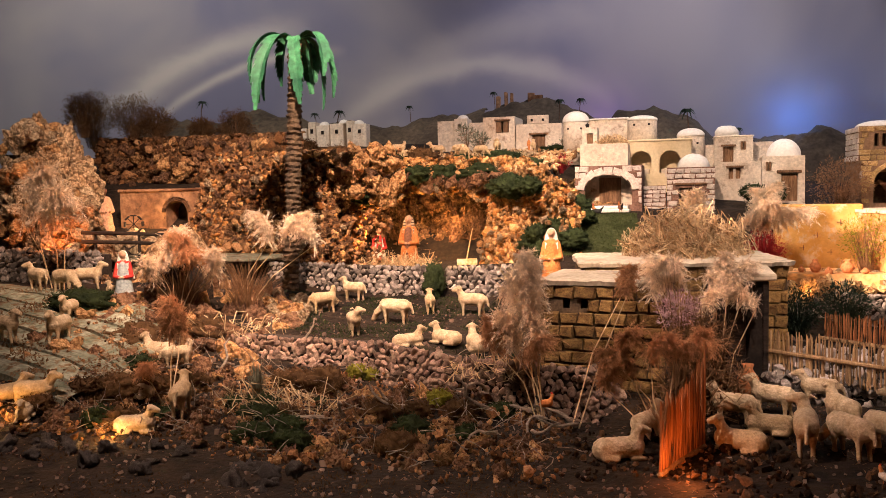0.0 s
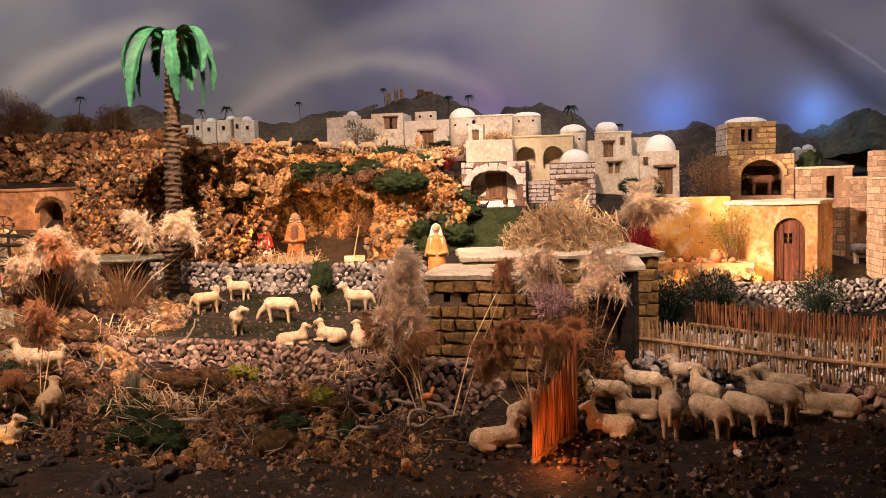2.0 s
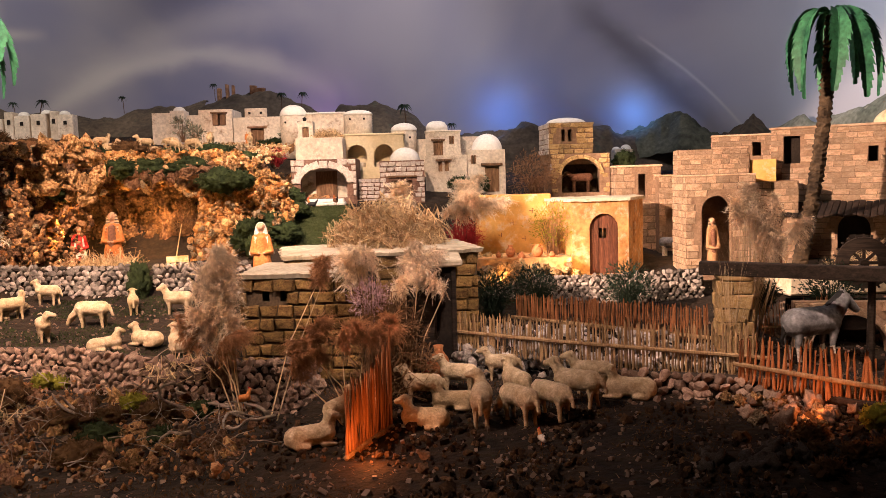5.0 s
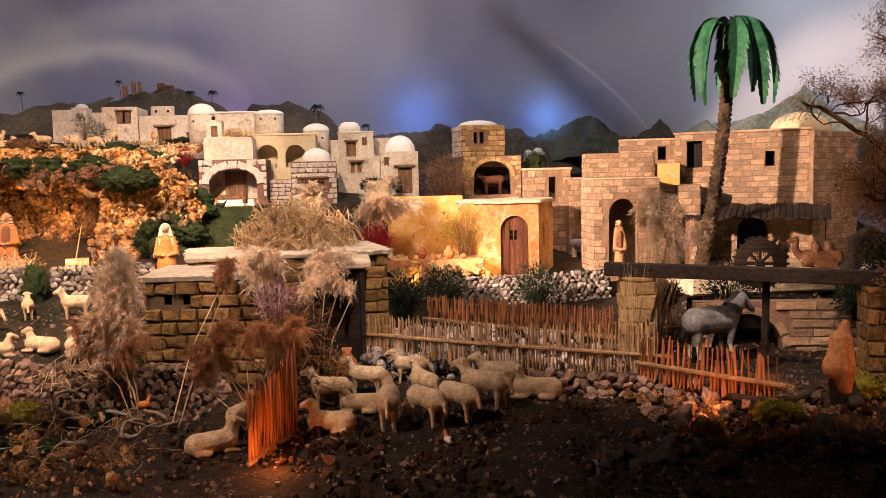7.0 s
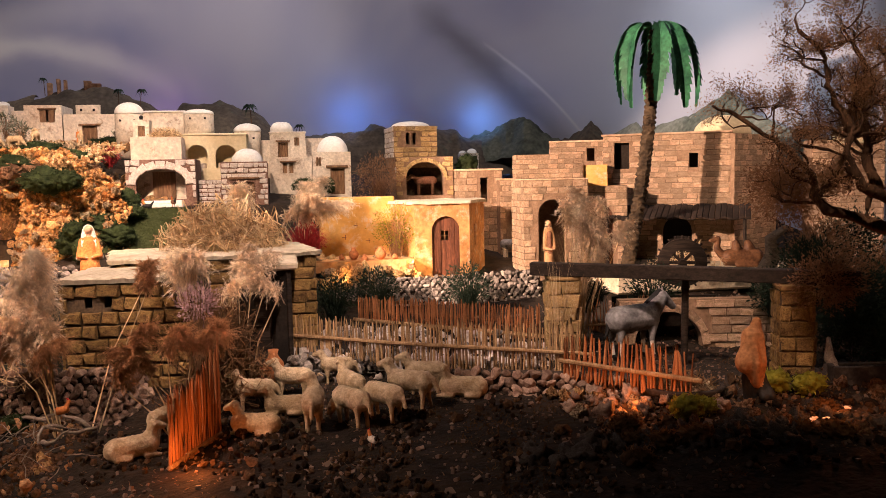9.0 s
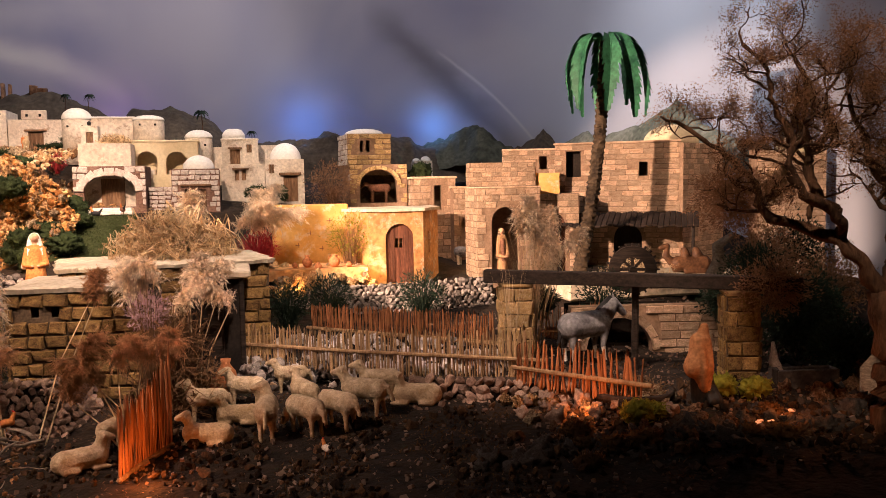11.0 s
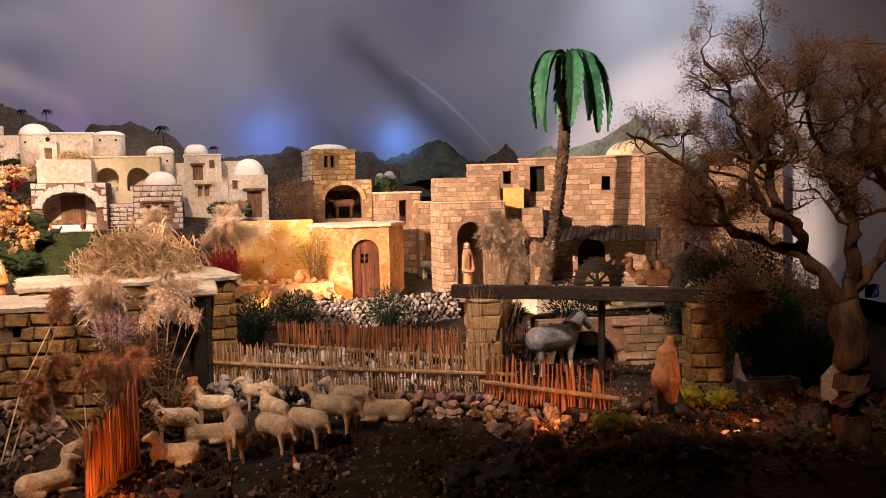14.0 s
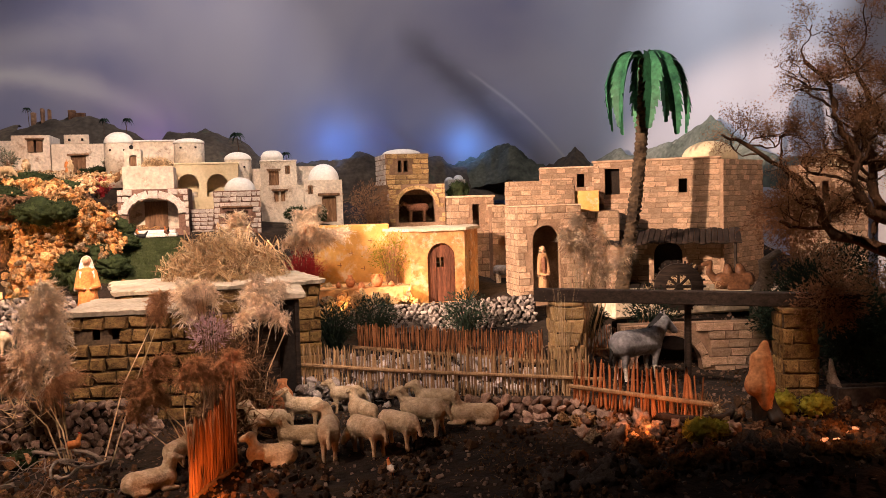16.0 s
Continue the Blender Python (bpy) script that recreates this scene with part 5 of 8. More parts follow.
def crag(name, label, x0, x1, z0, z1, y0, slope, material, skip=None, step=0.006, rough=1.0):
    """Spongy rock face behind the single rocks, with real hollows."""
    bm = bmesh.new()
    nx, nz = int((x1 - x0) / step), int((z1 - z0) / step)
    g = []
    for j in range(nz + 1):
        row = []
        for i in range(nx + 1):
            x, z = x0 + (x1 - x0) * i / nx, z0 + (z1 - z0) * j / nz
            row.append(bm.verts.new((x + 0.01 * noise.noise((x * 40, z * 40, 8)), face_y(x, z, z0, y0, slope, rough), z + 0.01 * noise.noise((x * 40, z * 40, 9)))))
        g.append(row)
    for j in range(nz):
        for i in range(nx):
            if skip and skip(x0 + (x1 - x0) * (i + 0.5) / nx, z0 + (z1 - z0) * (j + 0.5) / nz):
                continue
            bm.faces.new((g[j][i], g[j][i + 1], g[j + 1][i + 1], g[j + 1][i]))
    return tagged(part(name, bm, material, smooth=True), label, "cliff", kind="structure")


def crumbs_on(n, x0, x1, z0, z1, base, y0, slope, skip=None, rough=1.0):
    out = []
    while len(out) < n:
        x, z = uni(x0, x1), uni(z0, z1)
        if not (skip and skip(x, z)):
            out.append((x, face_y(x, z, base, y0, slope, rough) + uni(-0.006, 0.003), z))
    return out


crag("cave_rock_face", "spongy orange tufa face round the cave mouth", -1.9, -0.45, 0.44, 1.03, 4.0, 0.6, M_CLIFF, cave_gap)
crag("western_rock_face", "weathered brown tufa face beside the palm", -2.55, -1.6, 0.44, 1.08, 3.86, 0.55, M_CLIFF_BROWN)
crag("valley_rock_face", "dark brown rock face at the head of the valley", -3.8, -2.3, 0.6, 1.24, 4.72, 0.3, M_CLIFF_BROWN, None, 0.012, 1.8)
rubble("cave_crumbs", "small orange and pale tufa lumps on the cave cliff", crumbs_on(3400, -1.88, -0.46, 0.46, 1.02, 0.44, 4.0, 0.6, cave_gap), M_CRUMB_ORANGE, (0.008, 0.023))
rubble("western_crumbs", "small brown and pale tufa lumps on the western cliff", crumbs_on(700, -2.54, -1.62, 0.46, 1.07, 0.44, 3.86, 0.55), M_CRUMB_ORANGE, (0.01, 0.028))
rubble("western_crumbs", "small red-brown tufa lumps on the western cliff", crumbs_on(2000, -2.54, -1.4, 0.46, 1.07, 0.44, 3.86, 0.55), M_CRUMB_BROWN, (0.009, 0.026))
rubble("valley_crumbs", "small brown tufa lumps at the valley head", crumbs_on(1300, -3.78, -2.32, 0.62, 1.23, 0.6, 4.72, 0.3, None, 1.8), M_CRUMB_BROWN, (0.014, 0.036))
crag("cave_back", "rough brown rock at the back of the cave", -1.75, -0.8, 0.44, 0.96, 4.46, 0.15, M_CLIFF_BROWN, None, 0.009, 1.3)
sk = bmesh.new()
bmesh.ops.create_icosphere(sk, subdivisions=6, radius=1.0)
for v in sk.verts:
    q = v.co.copy()
    k = 1 + 0.3 * noise.noise(q * 2.2) + 0.22 * noise.noise(q * 5.5) + 0.1 * noise.noise(q * 13) + 0.05 * noise.noise(q * 28)
    z = q.z * 0.36 * k
    w = 0.27 - 0.2 * z
    v.co = Vector((-3.16 + q.x * k * w, 3.68 + q.y * k * 0.14, 0.85 + z))
tagged(part("stack_rock_face", sk, M_CLIFF_PALE, smooth=True), "pale orange body of the tall rock stack", "cliff", kind="structure")
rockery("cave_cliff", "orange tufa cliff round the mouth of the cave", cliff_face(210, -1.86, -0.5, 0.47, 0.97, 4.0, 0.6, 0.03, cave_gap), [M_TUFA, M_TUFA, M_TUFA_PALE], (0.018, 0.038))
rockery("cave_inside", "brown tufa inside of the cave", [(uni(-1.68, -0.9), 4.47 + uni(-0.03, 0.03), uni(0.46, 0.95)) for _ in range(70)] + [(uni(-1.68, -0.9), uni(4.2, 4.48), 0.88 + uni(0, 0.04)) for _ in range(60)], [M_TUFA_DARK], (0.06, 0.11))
rockery("cliff_top", "pale weathered rocks on the hilltop", [(x, y, max(z, 0.93 + 0.12 * (y - 4.2)) + uni(-0.02, 0.02)) for x, y, z in on_ground(-2.5, -0.85, 4.22, 5.3, 190)], [M_TUFA_PALE, M_TUFA, M_TUFA_DARK], (0.035, 0.075))
rockery("slope_rocks", "orange rocks of the slope below the village", [(x, y, z + 0.01) for x, y, z in on_ground(-0.72, -0.42, 4.3, 5.0, 50)], [M_TUFA, M_TUFA_PALE], (0.035, 0.07))
rockery("upper_slope", "pale and orange rocks under the white houses", [(x, y, z + 0.02) for x, y, z in on_ground(-1.0, -0.6, 4.35, 5.15, 60)], [M_TUFA, M_TUFA, M_TUFA_DARK, M_TUFA_PALE], (0.035, 0.07))
rubble("hilltop_crumbs", "pale crumbled rock of the hilltop", [(x, y, max(z, 0.93 + 0.12 * (y - 4.2)) + uni(0.0, 0.02)) for x, y, z in on_ground(-2.6, -0.62, 4.22, 5.5, 2000)], M_CRUMB_PALE, (0.01, 0.03))
rockery("western_cliff", "dark orange tufa cliff beside the palm", cliff_face(170, -2.5, -1.62, 0.48, 1.06, 3.86, 0.55), [M_TUFA, M_TUFA_DARK, M_TUFA_PALE], (0.02, 0.042))
rockery("orange_crag", "bright orange crag beside the palm trunk", [(uni(-1.72, -1.36), 3.98 + uni(-0.05, 0.05), uni(0.8, 1.06)) for _ in range(44)], [M_TUFA], (0.045, 0.085))
rockery("valley_rocks", "dark brown rocks at the head of the valley", cliff_face(110, -3.7, -2.35, 0.62, 1.2, 4.72, 0.3, 0.05), [M_TUFA_DARK, M_TUFA_DARK, M_TUFA], (0.05, 0.11))
rockery("rock_stack", "tall pale rock stack", [(-3.16 + uni(-0.5, 0.45) * (1.42 - z), 3.62 + uni(-0.12, 0.12), z) for z in [uni(0.55, 1.22) for _ in range(120)]], [M_TUFA_PALE, M_TUFA, M_TUFA_PALE], (0.05, 0.11))
rockery("front_rockery", "rough brown rocks of the foreground", on_ground(-1.95, -0.35, 2.02, 2.72, 270, 0.0, lambda x, y: y < 2.72 - 0.24 * max(0, x + 1.2)), [M_TUFA_DARK, M_TUFA_DARK, M_TUFA], (0.026, 0.062), fine=True)
rubble("front_crumbs", "brown crumbled tufa and earth of the foreground", [(x, y, z + uni(0.0, 0.03)) for x, y, z in on_ground(-2.3, -0.3, 1.95, 2.8, 2100, 0.0, lambda x, y: noise.noise((x * 5, y * 5, 2)) > -0.35)], M_CRUMB_BROWN, (0.005, 0.018))
rubble("yard_crumbs", "dark earth crumbs of the yard", [(x, y, z + uni(0.0, 0.012)) for x, y, z in on_ground(-0.3, 2.4, 1.6, 2.35, 2200, 0.0, lambda x, y: noise.noise((x * 4, y * 4, 7)) > -0.1)], M_CRUMB_DARK, (0.005, 0.02))
rockery("pasture_rocks", "pale rocks at the edge of the pasture", on_ground(-1.86, -1.5, 3.2, 3.5, 26, 0.015), [M_TUFA_PALE], (0.04, 0.09))
rockery("dark_bank", "dark rocks of the bank below the lawn", on_ground(-2.3, -1.55, 2.5, 3.5, 110), [M_TUFA_DARK, M_TUFA_DARK, M_TUFA], (0.05, 0.12))
rockery("left_bank", "pale rocks under the rock stack", on_ground(-3.4, -2.4, 3.45, 4.1, 90), [M_TUFA, M_TUFA_PALE, M_TUFA_DARK], (0.06, 0.13))
rockery("terrace_rocks", "yellow rocks on the terrace by the jars", [(uni(0.36, 0.86), uni(3.94, 4.0), uni(0.33, 0.42)) for _ in range(60)] + [(uni(0.36, 0.85), uni(4.08, 4.25), 0.435) for _ in range(20)], [M_YSTONE, M_TUFA, M_TUFA_PALE], (0.03, 0.07), flat=0.6)
rockery("stone_heap", "heap of pale grey stones by the fence", [(uni(0.22, 0.55), 2.72 + uni(-0.06, 0.06), 0.19 + uni(0, 0.09)) for _ in range(60)], [M_PEBBLE, M_WHITESTONE], (0.024, 0.042))
rockery("pebble_bank", "pale pebbles heaped between the cane fences", [(x, y, z + uni(0.0, 0.03)) for x, y, z in on_ground(0.35, 1.15, 2.62, 3.3, 230, 0.005, lambda x, y: 2.9 - 0.42 * x < y < 3.95 - 0.9 * x)], [M_WHITESTONE, M_WHITESTONE, M_PEBBLE], (0.022, 0.04))
rockery("loose_stones", "loose round stones under the fence", [(x, y, z + 0.012) for x, y, z in on_ground(0.95, 1.45, 2.02, 2.3, 44)], [M_PEBBLE_WARM, M_TUFA_PALE, M_TUFA], (0.026, 0.05), fine=True)
rockery("front_edge_left", "black stones along the front edge", on_ground(-2.5, -0.9, 1.8, 2.0, 80), [M_PEBBLE_BLACK], (0.022, 0.055), fine=True)
rockery("front_edge_right", "black stones along the front edge", on_ground(0.75, 2.4, 1.8, 1.93, 150), [M_PEBBLE_BLACK], (0.022, 0.055), fine=True)
rockery("yard_bank", "dark stones and earth of the yard bank", on_ground(1.0, 2.2, 1.75, 2.05, 60), [M_TUFA_DARK, M_PEBBLE_BLACK], (0.025, 0.05), fine=True)
rockery("fort_foot", "stones at the foot of the courtyard", on_ground(1.45, 2.6, 3.0, 3.35, 60), [M_TUFA_DARK, M_PEBBLE], (0.04, 0.1))
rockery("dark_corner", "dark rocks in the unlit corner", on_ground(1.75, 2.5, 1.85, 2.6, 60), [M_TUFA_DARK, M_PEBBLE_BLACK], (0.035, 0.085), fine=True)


# ---------------------------------------------------------------- plants
def leafy(bm, centre, radii, n, leaf, up=0.3, shell=0.55, long=1.8):
    """Many small leaves filling a clump, thicker towards its outside."""
    c = Vector(centre)
    for _ in range(n):
        d = Vector((random.gauss(0, 1), random.gauss(0, 1), random.gauss(0, 1))).normalized()
        r = shell + (1 - shell) * random.random() ** 0.6
        r *= 1 + 0.4 * noise.noise(d * 2.2 + c * 5) + 0.3 * noise.noise(d * 6 + c * 3)
        p = c + Vector((d.x * radii[0], d.y * radii[1], d.z * radii[2])) * r
        a = (d + Vector((uni(-1, 1), uni(-1, 1), uni(-1, 1) + up)) * 0.8).normalized()
        b = a.cross(Vector((uni(-1, 1), uni(-1, 1), uni(-1, 1)))).normalized()
        s = leaf * uni(0.6, 1.4)
        vs = [bm.verts.new(p - b * s * 0.35), bm.verts.new(p + a * s * long), bm.verts.new(p + b * s * 0.35)]
        bm.faces.new(vs)


def blades(bm, centre, n, height, spread, width, bend=0.4):
    """Thin dry blades that rise from one spot and bend over."""
    c = Vector(centre)
    for _ in range(n):
        an, lean = uni(0, 6.283), spread * random.random() ** 0.7
        d = Vector((math.cos(an), math.sin(an), 0))
        h = height * uni(0.55, 1.1)
        w = d.cross(Vector((0, 0, 1))) * width
        base = c + d * uni(0, spread * 0.25)
        pts = [base + d * lean * u ** 1.6 + Vector((0, 0, h * (u - bend * u * u * 0.5))) for u in (0, 0.4, 0.75, 1.0)]
        prev = None
        for u, p in zip((1, 0.8, 0.5, 0.1), pts):
            cur = (bm.verts.new(p - w * u), bm.verts.new(p + w * u))
            if prev:
                bm.faces.new((prev[0], prev[1], cur[1], cur[0]))
            prev = cur


def clump(name, label, category, centre, radii, n, leaf, material, group="", up=0.3, core=True):
    t = thing(name, centre, 0, label, category, group)
    bm = bmesh.new()
    seed = Vector(centre) * 7
    def lump(d):
        return 1 + 0.42 * noise.noise(d * 2.4 + seed) + 0.3 * noise.noise(d * 6 + seed) + 0.12 * noise.noise(d * 14 + seed)
    if not core:
        leafy(bm, (0, 0, 0), radii, n, leaf, up, 0.1)
    for _ in range(n if core else 0):
        d = Vector((random.gauss(0, 1), random.gauss(0, 1), random.gauss(0, 1))).normalized()
        leafy(bm, Vector((d.x * radii[0], d.y * radii[1], d.z * radii[2])) * lump(d) * uni(0.8, 1.02), (0.002, 0.002, 0.002), 1, leaf, up)
    part("leaves", bm, material, t)
    if core:
        cb = bmesh.new()
        bmesh.ops.create_icosphere(cb, subdivisions=4, radius=1.0)
        for v in cb.verts:
            k = 0.88 * lump(v.co)
            v.co = Vector((v.co.x * radii[0] * k, v.co.y * radii[1] * k, v.co.z * radii[2] * k))
        part("inner_growth", cb, material, t, smooth=True)
    return t


MOSS = "dark green moss cushions"
for x, y, z, rx, rz_, mt in (
        (-0.84, 4.2, 0.86, 0.13, 0.06, M_LEAF), (-0.6, 4.3, 0.8, 0.07, 0.045, M_LEAF), (-1.02, 4.3, 0.93, 0.12, 0.05, M_LEAF), (-1.34, 4.22, 0.93, 0.09, 0.05, M_LEAF), (-0.52, 4.08, 0.6, 0.08, 0.05, M_LEAF), (-0.5, 4.3, 0.7, 0.07, 0.045, M_LEAF), (-0.7, 4.0, 0.58, 0.07, 0.06, M_LEAF), (-0.95, 4.55, 0.98, 0.12, 0.05, M_LEAF), (-1.7, 4.3, 1.0, 0.1, 0.05, M_BROWNMOSS), (-1.22, 4.28, 0.92, 0.11, 0.06, M_LEAF), (-0.55, 4.45, 0.75, 0.09, 0.06, M_LEAF), (-1.0, 4.75, 1.02, 0.12, 0.05, M_LEAF), (-1.55, 4.05, 0.83, 0.08, 0.05, M_LEAF),
        (-0.62, 4.2, 0.66, 0.09, 0.05, M_LEAF), (-1.45, 4.6, 1.03, 0.12, 0.06, M_BROWNMOSS), (-1.9, 4.5, 1.05, 0.14, 0.06, M_BROWNMOSS), (-2.2, 4.3, 1.03, 0.14, 0.07, M_BROWNMOSS),
        (-1.2, 4.62, 1.0, 0.09, 0.045, M_LEAF), (-1.4, 4.45, 0.98, 0.1, 0.05, M_BROWNMOSS), (-0.85, 4.6, 0.97, 0.12, 0.05, M_LEAF), (-1.6, 4.5, 1.02, 0.1, 0.045, M_LEAF),
        (-0.72, 4.06, 0.86, 0.06, 0.045, M_LEAF), (-0.68, 3.96, 0.64, 0.05, 0.04, M_LEAF), (-0.64, 3.94, 0.55, 0.05, 0.06, M_LEAF),
        (-1.10, 3.68, 0.43, 0.05, 0.09, M_LEAF), (-0.72, 3.72, 0.43, 0.03, 0.06, M_BROWNMOSS), (-0.78, 5.5, 1.09, 0.14, 0.035, M_LEAF), (0.35, 4.95, 0.80, 0.07, 0.045, M_LEAF), (0.5, 5.0, 0.8, 0.03, 0.045, M_LEAF), (1.3, 4.9, 0.9, 0.07, 0.07, M_LEAF),
        (-1.2, 2.62, 0.2, 0.1, 0.06, M_BROWNMOSS), (-1.75, 2.35, 0.22, 0.12, 0.06, M_BROWNMOSS), 
        (-2.35, 2.9, 0.42, 0.14, 0.06, M_LEAF), (-2.0, 2.75, 0.3, 0.14, 0.07, M_BROWNMOSS), (-2.3, 3.5, 0.52, 0.16, 0.08, M_LEAF), (-1.85, 2.95, 0.3, 0.14, 0.07, M_BROWNMOSS), (0.1, 2.62, 0.22, 0.05, 0.05, M_BROWNMOSS)):
    green = mt is M_LEAF
    clump("moss_cushion", "dark green moss cushion among the rocks" if green else "brown dried moss cushion among the rocks", "moss", (x, y, z), (rx, rx * 0.8, rz_), int(16000 * rx), 0.0062, mt, MOSS if green else "brown moss cushions")
for x, y, z, r in ((-1.10, 2.72, 0.225, 0.035), (-1.05, 2.74, 0.21, 0.03), (-0.745, 2.52, 0.19, 0.045), (-0.73, 2.5, 0.2, 0.025), (-0.72, 2.48, 0.12, 0.03), (1.24, 2.0, 0.225, 0.045), (1.3, 2.02, 0.22, 0.03), (1.58, 2.15, 0.235, 0.05), (1.66, 2.1, 0.235, 0.045), (-1.16, 2.73, 0.17, 0.025)):
    clump("lichen_tuft", "bright yellow-green moss tuft", "moss", (x, y, z), (r, r * 0.8, r * 0.75), 420, 0.006, M_LICHEN, "yellow moss tufts")
rs_ = random.Random(21)
for k in range(34):
    x = rs_.uniform(-1.95, -0.42)
    y = rs_.uniform(2.08, 2.66) - 0.16 * max(0, x + 1.1)
    r, pick = rs_.uniform(0.025, 0.065), rs_.random()
    mt = M_LEAF if pick < 0.4 else M_BROWNMOSS
    clump("moss_cushion", "dark green moss cushion among the rocks" if mt is M_LEAF else "brown dried moss cushion among the rocks", "moss", (x, y, ground_z(x, y) + r * 0.35), (r, r * 0.8, r * 0.6), int(16000 * r), 0.006, mt, MOSS if mt is M_LEAF else "brown moss cushions")
for k in range(9):
    x, y = rs_.uniform(0.9, 2.0), rs_.uniform(1.75, 2.0)
    r = rs_.uniform(0.025, 0.05)
    clump("moss_cushion", "brown dried moss cushion among the rocks", "moss", (x, y, ground_z(x, y) + r * 0.3), (r, r * 0.8, r * 0.55), int(14000 * r), 0.006, M_BROWNMOSS, "brown moss cushions")
# smooth grassy bank below the arched house
t = thing("grass_bank", (-0.40, 4.2, 0.62), 0, "smooth green grassy bank below the arched house", "grass")


def bank_point(u, v):
    x = (-0.60 + 0.05 * v) * (1 - u) + (-0.20 - 0.04 * v) * u
    y = 3.98 + 0.07 * u + (0.44 - 0.07 * u) * v
    z = 0.48 + 0.055 * u + (0.235 - 0.06 * u) * v + 0.012 * math.sin(v * 3.1) + 0.008 * noise.noise((x * 9, y * 9, 4))
    return Vector((x + 0.4, y - 4.2, z - 0.62))


gc = bmesh.new()
gg = [[gc.verts.new(bank_point(i / 40, j / 40)) for i in range(41)] for j in range(41)]
for j in range(40):
    for i in range(40):
        gc.faces.new((gg[j][i], gg[j][i + 1], gg[j + 1][i + 1], gg[j + 1][i]))
skirt = gg[0] + [r[-1] for r in gg[1:]] + gg[-1][-2::-1] + [r[0] for r in gg[-2:0:-1]]
low = [gc.verts.new(v.co - Vector((0, 0, 0.12))) for v in skirt]
for i in range(len(skirt)):
    k = (i + 1) % len(skirt)
    gc.faces.new((skirt[k], skirt[i], low[i], low[k]))
part("turf_body", gc, M_GRASS, t, smooth=True)
gb = bmesh.new()
for _ in range(9000):
    leafy(gb, bank_point(uni(0, 1), uni(0, 1)), (0.003, 0.003, 0.003), 1, 0.0045, 1.0)
part("leaves", gb, M_GRASS, t)

# gravel trodden into the earth
gv = bmesh.new()
for _ in range(5200):
    x, y = uni(-2.4, 2.3), uni(1.55, 3.6)
    s = uni(0.003, 0.011) * (1.6 if random.random() < 0.08 else 1)
    r = bmesh.ops.create_cube(gv, size=s, matrix=Matrix.LocRotScale((x, y, ground_z(x, y) + s * 0.15), Euler((uni(0, 3), uni(0, 3), uni(0, 3))), (1.2, 1.0, 0.7)))
tagged(part("gravel", gv, M_PEBBLE_WARM), "small brown gravel and crumbs trodden into the earth", "gravel", kind="stuff")
mb = bmesh.new()
for _ in range(30000):
    x, y = uni(-2.2, 2.2), uni(1.6, 2.8)
    if noise.noise((x * 3.5, y * 3.5, 4)) + 0.5 * noise.noise((x * 14, y * 14, 2)) < 0.12:
        continue
    leafy(mb, (x, y, ground_z(x, y) + 0.002), (0.004, 0.004, 0.002), 1, 0.0055, 1.0)
tagged(part("ground_moss", mb, M_BROWNMOSS), "patches of dark brown moss on the yard earth", "moss", kind="stuff")
# scattered litter on the ground
lb = bmesh.new()
for _ in range(9000):
    x, y = uni(-2.6, 2.2), uni(1.6, 3.7)
    z = ground_z(x, y)
    a = uni(0, 6.28)
    s = uni(0.004, 0.016)
    d = Vector((math.cos(a), math.sin(a), uni(-0.2, 0.6))) * s
    w = Vector((-math.sin(a), math.cos(a), 0)) * s * 0.1
    p = Vector((x, y, z + 0.002))
    lb.faces.new([lb.verts.new(p - w), lb.verts.new(p + w), lb.verts.new(p + d)])
tagged(part("straw_litter", lb, M_DRY), "bits of dry straw and grass scattered on the earth", "straw", kind="stuff")
lb = bmesh.new()
for _ in range(26000):
    x, y = uni(-1.8, -0.4), uni(2.75, 3.68)
    z = ground_z(x, y)
    if noise.noise((x * 5, y * 5, 9)) < -0.15 or y < 2.95 - 0.3 * (x + 1.1):
        continue
    leafy(lb, (x, y, z + 0.003), (0.004, 0.004, 0.003), 1, 0.005, 1.0)
tagged(part("pasture_moss", lb, M_LEAF), "short dark moss grass of the sheep pasture", "grass", kind="stuff")


